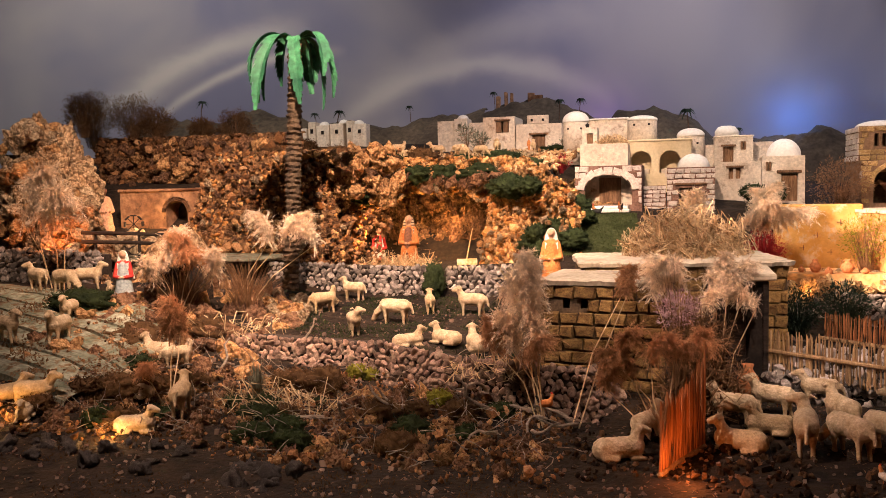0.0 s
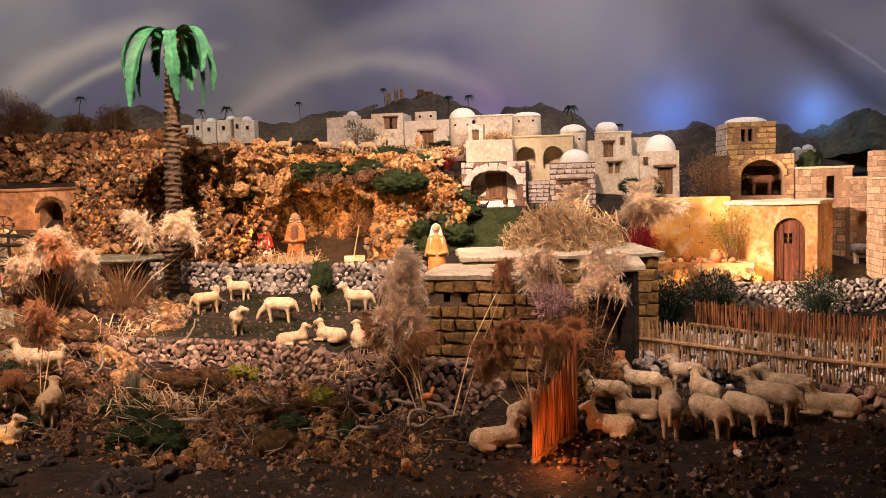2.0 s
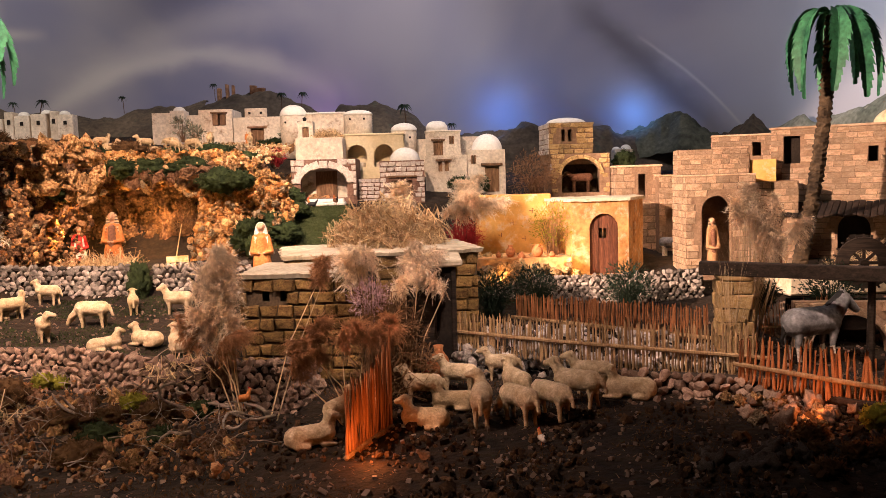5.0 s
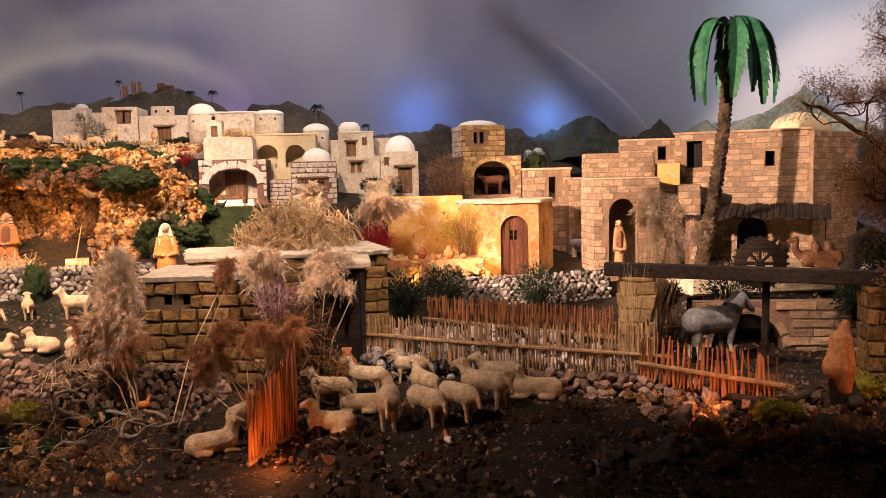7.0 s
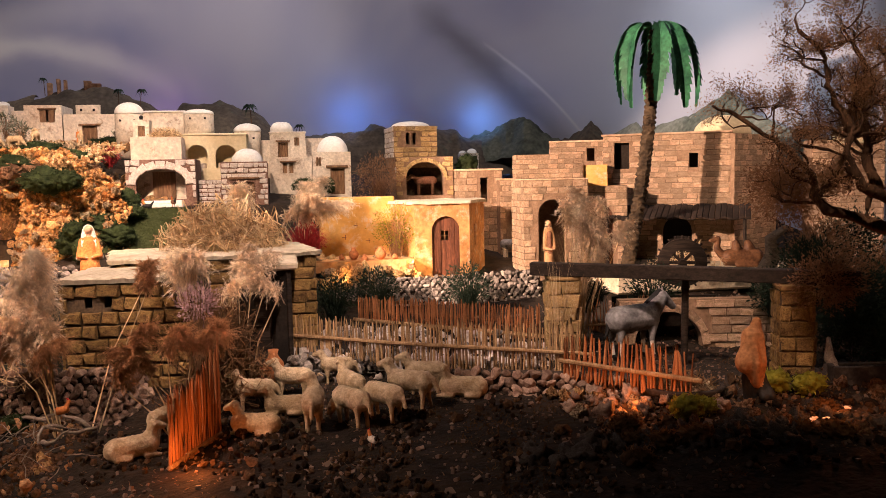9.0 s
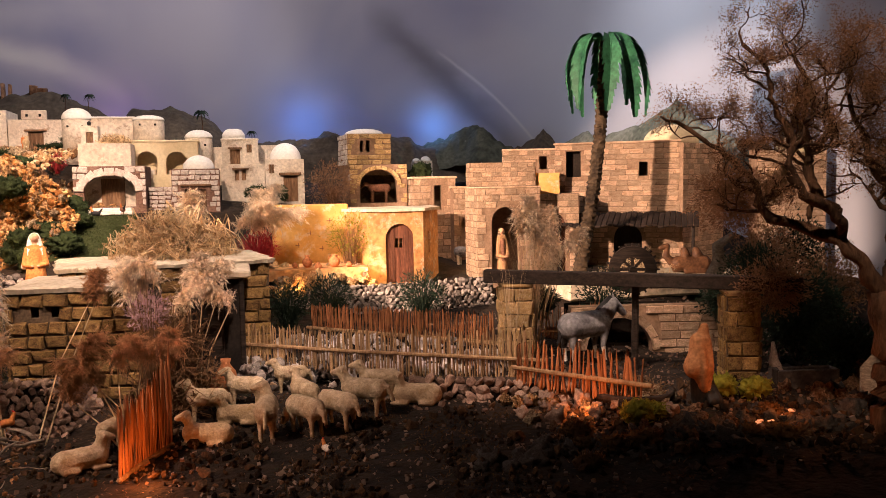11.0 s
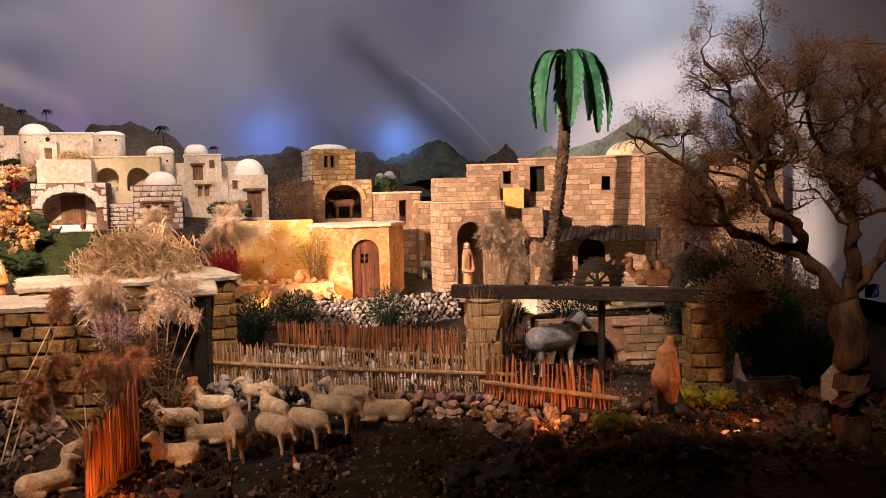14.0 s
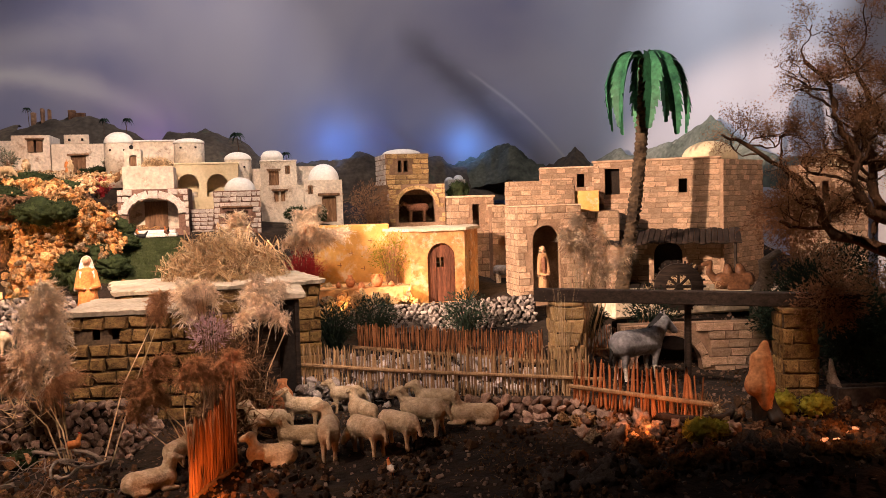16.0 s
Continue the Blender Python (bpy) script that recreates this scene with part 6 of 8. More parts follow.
# ---- reeds with feathery plumes
def plume_bm(length, width, n, droop, seed):
    """A feathery plume: side branches that bow over, each clothed in fine hairs that hang with it."""
    rs = random.Random(seed)
    bm = bmesh.new()
    side = rs.uniform(0, 6.28)
    d = Vector((math.cos(side), math.sin(side), 0))

    def axis(u):
        return Vector((0, 0, length * (u - droop * 0.62 * u * u))) + d * length * droop * 0.8 * u * u

    tube(bm, [axis(k / 8) for k in range(9)], [0.0018 * (1 - k / 10) for k in range(9)], 4)
    for _ in range(n):
        u = rs.random() ** 0.85
        c = axis(u)
        an = rs.uniform(0, 6.28)
        w = width * (0.35 + 0.8 * math.sin(math.pi * min(1, 0.15 + u * 0.8))) * rs.uniform(0.55, 1.25)
        flow = (axis(min(1, u + 0.05)) - axis(max(0, u - 0.05))).normalized()
        out = Vector((math.cos(an), math.sin(an), rs.uniform(-0.3, 0.3))) * rs.uniform(0.45, 0.95) + flow * rs.uniform(0.2, 0.9) + d * droop * 0.3
        sag = rs.uniform(-0.1, 1.2)
        for k in range(46):
            q = (k + rs.random()) / 46
            p = c + out * w * q - Vector((0, 0, sag * w * q * q))
            run = (out - Vector((0, 0, 2 * sag * q))).normalized()
            e = (run + Vector((rs.uniform(-1, 1), rs.uniform(-1, 1), rs.uniform(-1.1, 0.8))) * 0.95) * width * rs.uniform(0.1, 0.26)
            f = e.cross(Vector((rs.uniform(-1, 1), rs.uniform(-1, 1), 1))).normalized() * 0.0009
            bm.faces.new((bm.verts.new(p - f), bm.verts.new(p + f), bm.verts.new(p + e)))
    return bm


PLUMES = {}


def plume_mesh(material, kind):
    key = (material.name, kind)
    if key not in PLUMES:
        droop = (0.2, 0.45, 0.7)[kind % 3]
        PLUMES[key] = meshed(plume_bm(0.17, 0.062, 190, droop, kind + len(material.name)), "plume", material)
    return PLUMES[key]


def reed(foot, top, size, material=None, kind=None, turn=None):
    """A reed: a bent stem from foot to the root of its plume at top."""
    material = material or M_PLUME
    f, p = Vector(foot), Vector(top)
    t = thing("reed", f, 0, "tall dry reed with a feathery beige plume" if material is M_PLUME else "dry reed with a red-brown feathery plume", "reed", "feathery reeds")
    sb = bmesh.new()
    mid = (p - f) * 0.5 + Vector((uni(-0.02, 0.02), uni(-0.02, 0.02), 0.02))
    tube(sb, [(0, 0, -0.02), mid, p - f], [0.0024, 0.002, 0.0014], 5)
    part("stem", sb, M_STRAW, t, "thin straw-coloured stem")
    k = random.randrange(6) if kind is None else kind
    put("plume", plume_mesh(material, k), t, Matrix.LocRotScale(p - f, Euler((uni(-0.2, 0.2), uni(-0.2, 0.2), uni(0, 6.28) if turn is None else turn)), (size * 1.12, size * 1.12, size * 1.08)))
    return t


for foot, top, size, mt, k in (
        # left of the hut
        ((-0.40, 2.42, 0.16), (-0.47, 2.5, 0.53), 0.8, M_PLUME, 0), ((-0.41, 2.42, 0.16), (-0.51, 2.5, 0.50), 0.85, M_PLUME, 1), ((-0.40, 2.42, 0.16), (-0.44, 2.5, 0.50), 0.8, M_PLUME, 3), ((-0.40, 2.42, 0.16), (-0.46, 2.48, 0.43), 0.85, M_PLUME, 0), ((-0.39, 2.42, 0.16), (-0.42, 2.46, 0.40), 0.85, M_PLUME, 1), ((-0.40, 2.42, 0.16), (-0.50, 2.48, 0.36), 0.85, M_PLUME, 1), ((-0.39, 2.4, 0.16), (-0.45, 2.44, 0.33), 0.75, M_PLUMERED, 2), ((-0.41, 2.42, 0.16), (-0.54, 2.48, 0.35), 0.7, M_PLUMERED, 0),
        # before the hut
        ((-0.32, 2.40, 0.16), (-0.18, 2.5, 0.53), 0.55, M_PLUMERED, 0), ((-0.30, 2.40, 0.16), (-0.165, 2.5, 0.53), 0.5, M_PLUMERED, 3), ((-0.02, 2.58, 0.18), (-0.06, 2.62, 0.53), 0.72, M_PLUME, 1), ((0.0, 2.58, 0.18), (-0.02, 2.62, 0.55), 0.75, M_PLUME, 2), ((0.0, 2.58, 0.18), (-0.09, 2.6, 0.51), 0.62, M_PLUME, 1), ((0.06, 2.58, 0.18), (0.08, 2.68, 0.53), 0.7, M_PLUME, 0), ((0.08, 2.58, 0.18), (0.12, 2.68, 0.53), 0.72, M_PLUME, 1), ((0.1, 2.58, 0.18), (0.16, 2.68, 0.50), 0.72, M_PLUME, 2), ((0.1, 2.58, 0.18), (0.2, 2.68, 0.47), 0.66, M_PLUME, 2),
        ((0.06, 2.5, 0.18), (0.05, 2.58, 0.47), 0.6, M_PLUME, 1),
        ((-0.05, 2.24, 0.16), (-0.17, 2.3, 0.36), 0.75, M_PLUMERED, 1), ((-0.05, 2.24, 0.16), (-0.14, 2.3, 0.33), 0.72, M_PLUMERED, 2), ((-0.04, 2.24, 0.16), (-0.09, 2.3, 0.37), 0.72, M_PLUMERED, 1), ((-0.02, 2.24, 0.16), (-0.03, 2.32, 0.38), 0.72, M_PLUMERED, 2), ((-0.02, 2.24, 0.16), (0.03, 2.34, 0.37), 0.68, M_PLUMERED, 1), ((-0.06, 2.24, 0.16), (-0.2, 2.3, 0.29), 0.68, M_PLUMERED, 1),
        # on the terrace of the cave and by the western palm
        ((-0.56, 2.62, 0.27), (-0.62, 2.66, 0.34), 0.42, M_PLUMERED, 1),
        ((-1.85, 3.2, 0.34), (-1.62, 3.25, 0.66), 0.9, M_PLUME, 2), ((-1.82, 3.2, 0.34), (-1.52, 3.3, 0.62), 1.0, M_PLUME, 2), ((-1.86, 3.2, 0.34), (-1.70, 3.25, 0.64), 0.9, M_PLUME, 1),
        ((-2.0, 3.0, 0.34), (-2.0, 3.0, 0.58), 0.9, M_PLUME, 1), ((-2.0, 3.0, 0.34), (-2.06, 3.0, 0.55), 0.85, M_PLUME, 2), ((-2.0, 3.02, 0.34), (-1.92, 3.02, 0.58), 0.9, M_PLUMERED, 1), ((-2.0, 3.0, 0.34), (-2.09, 3.0, 0.5), 0.8, M_PLUME, 1), ((-2.0, 3.0, 0.34), (-1.87, 3.0, 0.56), 0.85, M_PLUMERED, 2), ((-1.98, 3.0, 0.34), (-1.83, 3.02, 0.52), 0.85, M_PLUME, 1),
        # single front plumes on the left
        ((-1.6, 2.36, 0.2), (-1.615, 2.45, 0.385), 0.8, M_PLUMERED, 0), ((-1.58, 2.3, 0.2), (-1.66, 2.3, 0.27), 0.6, M_PLUMERED, 2), ((-1.6, 2.36, 0.2), (-1.64, 2.45, 0.36), 0.7, M_PLUMERED, 0),
        # far left stack
        ((-2.72, 3.2, 0.42), (-2.78, 3.22, 0.74), 1.3, M_PLUME, 1), ((-2.75, 3.2, 0.42), (-2.9, 3.22, 0.72), 1.3, M_PLUME, 2), ((-2.7, 3.2, 0.42), (-2.66, 3.22, 0.76), 1.2, M_PLUME, 2), ((-2.75, 3.2, 0.42), (-2.84, 3.2, 0.84), 1.2, M_PLUME, 2),
        # below the village
        ((0.0, 3.9, 0.5), (0.02, 3.95, 0.70), 0.9, M_PLUME, 1), ((0.05, 3.9, 0.5), (0.05, 3.95, 0.67), 0.9, M_PLUME, 0), ((0.3, 4.0, 0.5), (0.3, 4.05, 0.70), 0.9, M_PLUME, 1), ((0.3, 4.0, 0.5), (0.36, 4.05, 0.68), 1.0, M_PLUME, 2), ((0.32, 4.0, 0.5), (0.4, 4.05, 0.64), 1.0, M_PLUME, 2), ((0.28, 4.0, 0.5), (0.24, 4.05, 0.64), 0.9, M_PLUME, 2), ((0.3, 4.0, 0.5), (0.32, 4.05, 0.62), 1.0, M_PLUME, 1), ((0.4, 4.6, 0.6), (0.44, 4.65, 0.73), 0.9, M_PLUME, 2), ((0.4, 4.6, 0.6), (0.40, 4.65, 0.75), 0.8, M_PLUME, 1),
        # by the gate of the fort
        ((1.25, 2.85, 0.2), (1.33, 2.95, 0.60), 0.62, M_PLUME, 1), ((1.25, 2.85, 0.2), (1.37, 2.95, 0.65), 0.6, M_PLUME, 0), ((1.24, 2.85, 0.2), (1.30, 2.92, 0.52), 0.6, M_PLUME, 0), ((1.25, 2.85, 0.2), (1.35, 2.9, 0.50), 0.62, M_PLUME, 0), ((1.27, 2.85, 0.2), (1.44, 2.95, 0.58), 0.6, M_PLUME, 1), ((1.25, 2.85, 0.2), (1.27, 2.92, 0.42), 0.6, M_PLUME, 0), ((1.26, 2.86, 0.2), (1.31, 2.95, 0.57), 0.55, M_PLUME, 3), ((1.24, 2.85, 0.2), (1.26, 2.9, 0.34), 0.5, M_PLUME, 0)):
    reed(foot, top, size, mt, k)
for foot, top, size, k in (((1.22, 2.86, 0.22), (1.25, 2.92, 0.63), 0.7, 0), ((1.24, 2.86, 0.22), (1.3, 2.94, 0.66), 0.75, 3), ((1.24, 2.86, 0.22), (1.35, 2.92, 0.6), 0.75, 1), ((1.26, 2.86, 0.22), (1.38, 2.92, 0.56), 0.6, 4)):
    reed(foot, top, size, M_PLUME, k)


# ---- dry bushes and bundles
def dry_bush(name, label, at, n, height, spread, material, width=0.0012, bend=0.5, extra=None, category="bush", group=""):
    t = thing(name, at, 0, label, category, group)
    bm = bmesh.new()
    blades(bm, (0, 0, 0), n, height, spread, width, bend)
    part("foliage", bm, material, t)
    if extra:
        em, en, er, es = extra
        b2 = bmesh.new()
        leafy(b2, (0, 0, height * 0.6), (er, er * 0.8, er * 0.9), en, es, 0.3, 0.3)
        part("leaves", b2, em, t)
    return t


def straw_bm(n, r, h, width, seed, curl=0.0):
    rs = random.Random(seed)
    bm = bmesh.new()
    tufts = []
    for _ in range(34):
        an, q = rs.uniform(0, 6.28), rs.random() ** 0.6
        tufts.append((Vector((math.cos(an) * r * q, math.sin(an) * r * q * 0.7, h * (0.05 + 0.75 * rs.random() * (1 - q * q)))), Vector((math.cos(an) * q, math.sin(an) * q - 0.3, rs.uniform(-0.1, 0.9)))))
    for _ in range(n):
        an = rs.uniform(0, 6.28)
        rr = r * rs.random() ** 0.5
        c = Vector((math.cos(an) * rr, math.sin(an) * rr * 0.7, h * rs.random() * (1 - (rr / r) ** 2 * 0.7)))
        d = Vector((rs.uniform(-1, 1), rs.uniform(-1, 1), rs.uniform(-0.5, 0.9))).normalized() * r * rs.uniform(0.15, 0.5)
        k = Vector((rs.uniform(-1, 1), rs.uniform(-1, 1), rs.uniform(-1, 1))) * r * 0.22
        w = d.cross(Vector((rs.uniform(-1, 1), rs.uniform(-1, 1), 1))).normalized() * width
        if curl:
            cc_, dd_ = tufts[rs.randrange(len(tufts))]
            c = cc_ + Vector((rs.gauss(0, 0.016), rs.gauss(0, 0.016), rs.gauss(0, 0.012)))
            d = (dd_ + Vector((rs.uniform(-1, 1), rs.uniform(-1, 1), rs.uniform(-1, 1))) * 0.55).normalized() * r * rs.uniform(0.15, 0.42)
            k = d.cross(Vector((rs.uniform(-1, 1), rs.uniform(-1, 1), rs.uniform(-1, 1)))) * curl
            c = c + Vector((0, 0, 0.02 * noise.noise(c * 25)))
        a, b, e = c, c + d * 0.5 + k, c + d
        v = [bm.verts.new(a - w), bm.verts.new(a + w), bm.verts.new(b + w), bm.verts.new(b - w), bm.verts.new(e)]
        bm.faces.new(v[:4])
        bm.faces.new((v[3], v[2], v[4]))
    return bm


def straw_heap(label, at, r, h, n, width=0.0016, material=None, name="straw_heap", category="straw", curl=0.0):
    t = thing(name, at, 0, label, category)
    count = 5 if r > 0.15 else 3 if n > 600 else 1
    for k in range(count):
        # odd tufts take darker cane colour, painting in the shaded gaps
        part("straw_tuft", straw_bm(n // count, r, h, width, int(n + at[0] * 100) + k, curl), material or (M_REED if k % 2 else M_STRAW), t)
    return t


straw_heap("large bundle of curly dry straw on the hut roof", (-0.02, 3.33, 0.59), 0.19, 0.17, 2900, 0.0026, curl=1.2)
straw_heap("straw nest on the roof terrace", (-0.40, 4.96, 1.085), 0.08, 0.06, 700, 0.0018)
straw_heap("straw bed on the cave floor", (-1.36, 3.93, 0.475), 0.18, 0.03, 900, 0.0016)
straw_heap("bundle of straw hanging at the cave wall", (-1.08, 4.42, 0.6), 0.1, 0.2, 900, 0.0016, M_DRY)
straw_heap("dry twigs and roots of the bank", (-1.72, 2.98, 0.27), 0.18, 0.08, 260, 0.0022, M_STRAW)
straw_heap("dry twigs and roots of the bank", (-1.25, 2.42, 0.17), 0.2, 0.05, 160, 0.0018, M_STRAW)
straw_heap("dry twigs by the reeds", (-0.6, 2.58, 0.27), 0.14, 0.05, 120, 0.0018, M_STRAW)
straw_heap("tangle of dry stalks before the hut", (0.04, 2.5, 0.2), 0.13, 0.3, 900, 0.0017, M_DRY)
straw_heap("heap of grey dried stalks by the hut door", (0.07, 2.6, 0.2), 0.08, 0.24, 500, 0.0017, M_DRY)
straw_heap("tangle of dry twigs at the mill", (1.95, 3.42, 0.38), 0.16, 0.12, 500, 0.0014, M_STRAW)
dry_bush("dry_bush", "pale straw grasses by the gate of the fort", (1.24, 2.84, 0.22), 130, 0.5, 0.13, M_STRAW, 0.0016, 0.3)
dry_bush("dry_bush", "pale straw grasses beside the yellow pier", (1.10, 2.64, 0.2), 50, 0.4, 0.07, M_STRAW, 0.0014, 0.3)
dry_bush("dry_bush", "brown dry stalks of the reed bed", (-0.03, 2.24, 0.16), 420, 0.17, 0.1, M_PLUMERED, 0.0016)
dry_bush("dry_bush", "dry stalks and grass before the hut", (0.05, 2.52, 0.2), 320, 0.34, 0.1, M_DRY, 0.0014, 0.4, (M_DRY, 1000, 0.09, 0.007))
dry_bush("dry_bush", "dry reed stalks of the western bank", (-2.02, 3.1, 0.32), 420, 0.3, 0.2, M_DRY, 0.0016)
dry_bush("dry_bush", "dry grass stalks by the palm", (-1.78, 3.2, 0.33), 260, 0.32, 0.2, M_DRY, 0.0016)
dry_bush("dry_bush", "pink flowering dry bush before the hut", (-0.02, 2.46, 0.18), 120, 0.53, 0.09, M_DRY, 0.0012, 0.4, (M_PINK, 950, 0.06, 0.006))
dry_bush("dry_bush", "tuft of pale green grass in the rockery", (-1.32, 2.42, 0.17), 120, 0.16, 0.05, M_TURF, 0.0018, 0.3)
dry_bush("crimson_bush", "crimson dyed twigs below the village", (0.33, 3.94, 0.46), 420, 0.17, 0.12, M_REDTWIG, 0.0016, 0.2, (M_REDTWIG, 1100, 0.085, 0.006))
dry_bush("crimson_bush", "crimson bush on the slope", (-0.68, 4.85, 0.93), 90, 0.1, 0.05, M_REDTWIG, 0.0014, 0.2, (M_REDTWIG, 500, 0.05, 0.006))
dry_bush("olive_bush", "brown-green thorn bush beside the tower", (0.76, 4.72, 0.71), 160, 0.22, 0.13, M_OLIVE, 0.0012, 0.3, (M_OLIVE, 2600, 0.14, 0.0065))
dry_bush("olive_bush", "green feathery bush by the ochre house", (0.77, 4.14, 0.42), 150, 0.3, 0.12, M_DRY, 0.0012, 0.3, (M_LICHEN, 1300, 0.12, 0.0065))
for x, y, z, s in ((1.62, 3.05, 0.27, 0.108), (1.98, 2.78, 0.3, 0.09), (0.62, 3.72, 0.24, 0.102), (1.02, 3.66, 0.24, 0.108), (0.43, 3.66, 0.22, 0.102), (1.38, 3.1, 0.3, 0.07), (2.25, 3.0, 0.33, 0.12)):
    dry_bush("fir_twigs", "dark blue-green fir twigs by the wall", (x, y, z), 160, s * 1.8, s * 1.2, M_FIR, 0.0022, 0.4, (M_FIR, 1500, s, 0.008), "plant", "fir twigs")
for x, y, z, s in ((-1.5, 5.9, 1.2, 0.09), (-1.28, 5.4, 1.14, 0.07), (-0.72, 5.45, 1.13, 0.06)):
    dry_bush("grey_shrub", "grey-green wispy shrub by the white houses", (x, y, z - 0.06), 60, s * 2, s, M_OLIVE, 0.0012, 0.2, (M_TURF, 260, s * 0.8, 0.011), "shrub", "wispy shrubs")
for x, y, z, s in ((-3.9, 5.0, 1.24, 0.2), (-3.62, 5.05, 1.26, 0.17), (-3.4, 5.0, 1.24, 0.13), (-3.1, 5.05, 1.22, 0.1), (-2.85, 5.05, 1.2, 0.13), (-2.6, 5.1, 1.14, 0.08), (-3.78, 4.75, 1.3, 0.14), (-2.4, 5.2, 1.12, 0.07)):
    dry_bush("thorn_bush", "dark brown thorn bush on the ridge", (x, y, z - 0.06), 160, s * 1.9, s, M_DRY, 0.0015, 0.2, (M_BROWNMOSS, 5200, s * 0.95, 0.006), "bush", "thorn bushes of the ridge")


# ---- palms
def ragged_frond(reach, drop, width, seed, flutes=22):
    """A stiff leaf that arches out and hangs down, torn along both edges."""
    rs = random.Random(seed)
    bm = bmesh.new()
    sway = rs.uniform(-0.3, 0.3) * reach
    def mid(u):
        a = u * 1.72
        return Vector((reach * math.sin(a), sway * u * u, 0.06 * math.sin(u * 3.14) - drop * (1 - math.cos(a)) * 0.87))
    prev = None
    for k in range(flutes + 1):
        u = k / flutes
        c = mid(u)
        fl = (mid(min(1, u + 0.02)) - mid(max(0, u - 0.02))).normalized()
        side = Vector((0, 1, 0))
        up = side.cross(fl)
        w = width * min(1.0, 0.15 + 2.2 * u, 0.25 + 3.2 * (1 - u)) * rs.uniform(0.72, 1.1)
        cur = [bm.verts.new(c - side * w - up * 0.45 * w), bm.verts.new(c), bm.verts.new(c + side * w - up * 0.45 * w)]
        if prev:
            for i in (0, 1):
                bm.faces.new((prev[i], prev[i + 1], cur[i + 1], cur[i]))
            for i, q in ((0, -1), (2, 1)):
                a, b_ = prev[i].co, cur[i].co
                tip = bm.verts.new((a + b_) / 2 + fl * w * 0.9 + side * q * w * 0.3 - up * 0.2 * w)
                bm.faces.new((prev[i], cur[i], tip))
        prev = cur
    tube(bm, [mid(k / 8) + Vector((0, 0, 0.002)) for k in range(9)], [0.004 * (1 - k / 9) + 0.0008 for k in range(9)], 5)
    return bm


def palm(label, foot, top, r0, r1, fronds, length, width, seed, bow=0.03):
    rs = random.Random(seed)
    f = Vector(foot)
    t = thing("palm_tree", f, 0, label, "palm tree", "large palms")
    bm = bmesh.new()
    n = 46
    tp = Vector(top) - f
    pts, rad = [], []
    for k in range(n * 2 + 1):
        u = k / (n * 2)
        p = tp * u + Vector((bow * math.sin(u * 3.1), 0, 0))
        pts.append(p)
        rad.append((r0 * (1 - u) + r1 * u) * (1.1 if k % 2 else 0.88))
    tube(bm, pts, rad, 12)
    for v in bm.verts:
        v.co += Vector((rs.uniform(-1, 1), rs.uniform(-1, 1), rs.uniform(-1, 1))) * r0 * 0.12
    part("trunk", bm, M_PALMBARK, t, "ringed brown trunk")
    for k in range(fronds):
        an = 6.28318 * k / fronds + rs.uniform(-0.3, 0.3)
        part("frond", ragged_frond(length * rs.uniform(0.35, 1.25), length * rs.uniform(0.8, 1.6), width * rs.uniform(0.75, 1.1), seed + k), M_PALM, t, "long ragged green leaf", Matrix.Translation(tp) @ Matrix.Rotation(an, 4, "Z"))
    return t


palm("tall palm with ragged green fronds beside the western cliff", (-1.70, 3.45, 0.42), (-1.64, 3.45, 1.5), 0.036, 0.03, 12, 0.2, 0.034, 5, 0.004)
palm("tall palm with ragged green fronds in the fort courtyard", (1.86, 3.87, 0.36), (2.01, 3.87, 1.52), 0.034, 0.027, 13, 0.25, 0.038, 9, 0.028)


def tiny_palm(foot, h, seed):
    t = thing("tiny_palm", foot, 0, "tiny dark palm in front of the sky", "palm tree", "tiny far palms")
    bm = bmesh.new()
    lean = random.Random(seed).uniform(-0.25, 0.25) * h
    tube(bm, [(0, 0, -0.05), (lean * 0.4, 0, h * 0.5), (lean, 0, h)], [h * 0.04, h * 0.03, h * 0.025], 6)
    part("trunk", bm, M_BARK, t)
    fb = bmesh.new()
    for k in range(12):
        an, rs = 6.283 * k / 12, random.Random(seed + k)
        prev = None
        for u in (0, 0.35, 0.7, 1.0):
            L = h * 0.5
            c = Vector((lean + math.cos(an) * L * u, math.sin(an) * L * u, h + L * ((0.9 if k % 2 else 0.45) * u - 1.35 * u * u)))
            w = Vector((-math.sin(an), math.cos(an), 0.8)) * L * 0.17 * (1.05 - u)
            cur = (fb.verts.new(c - w), fb.verts.new(c + w))
            if prev:
                fb.faces.new((prev[0], prev[1], cur[1], cur[0]))
            prev = cur
    part("fronds", fb, M_FIR, t)


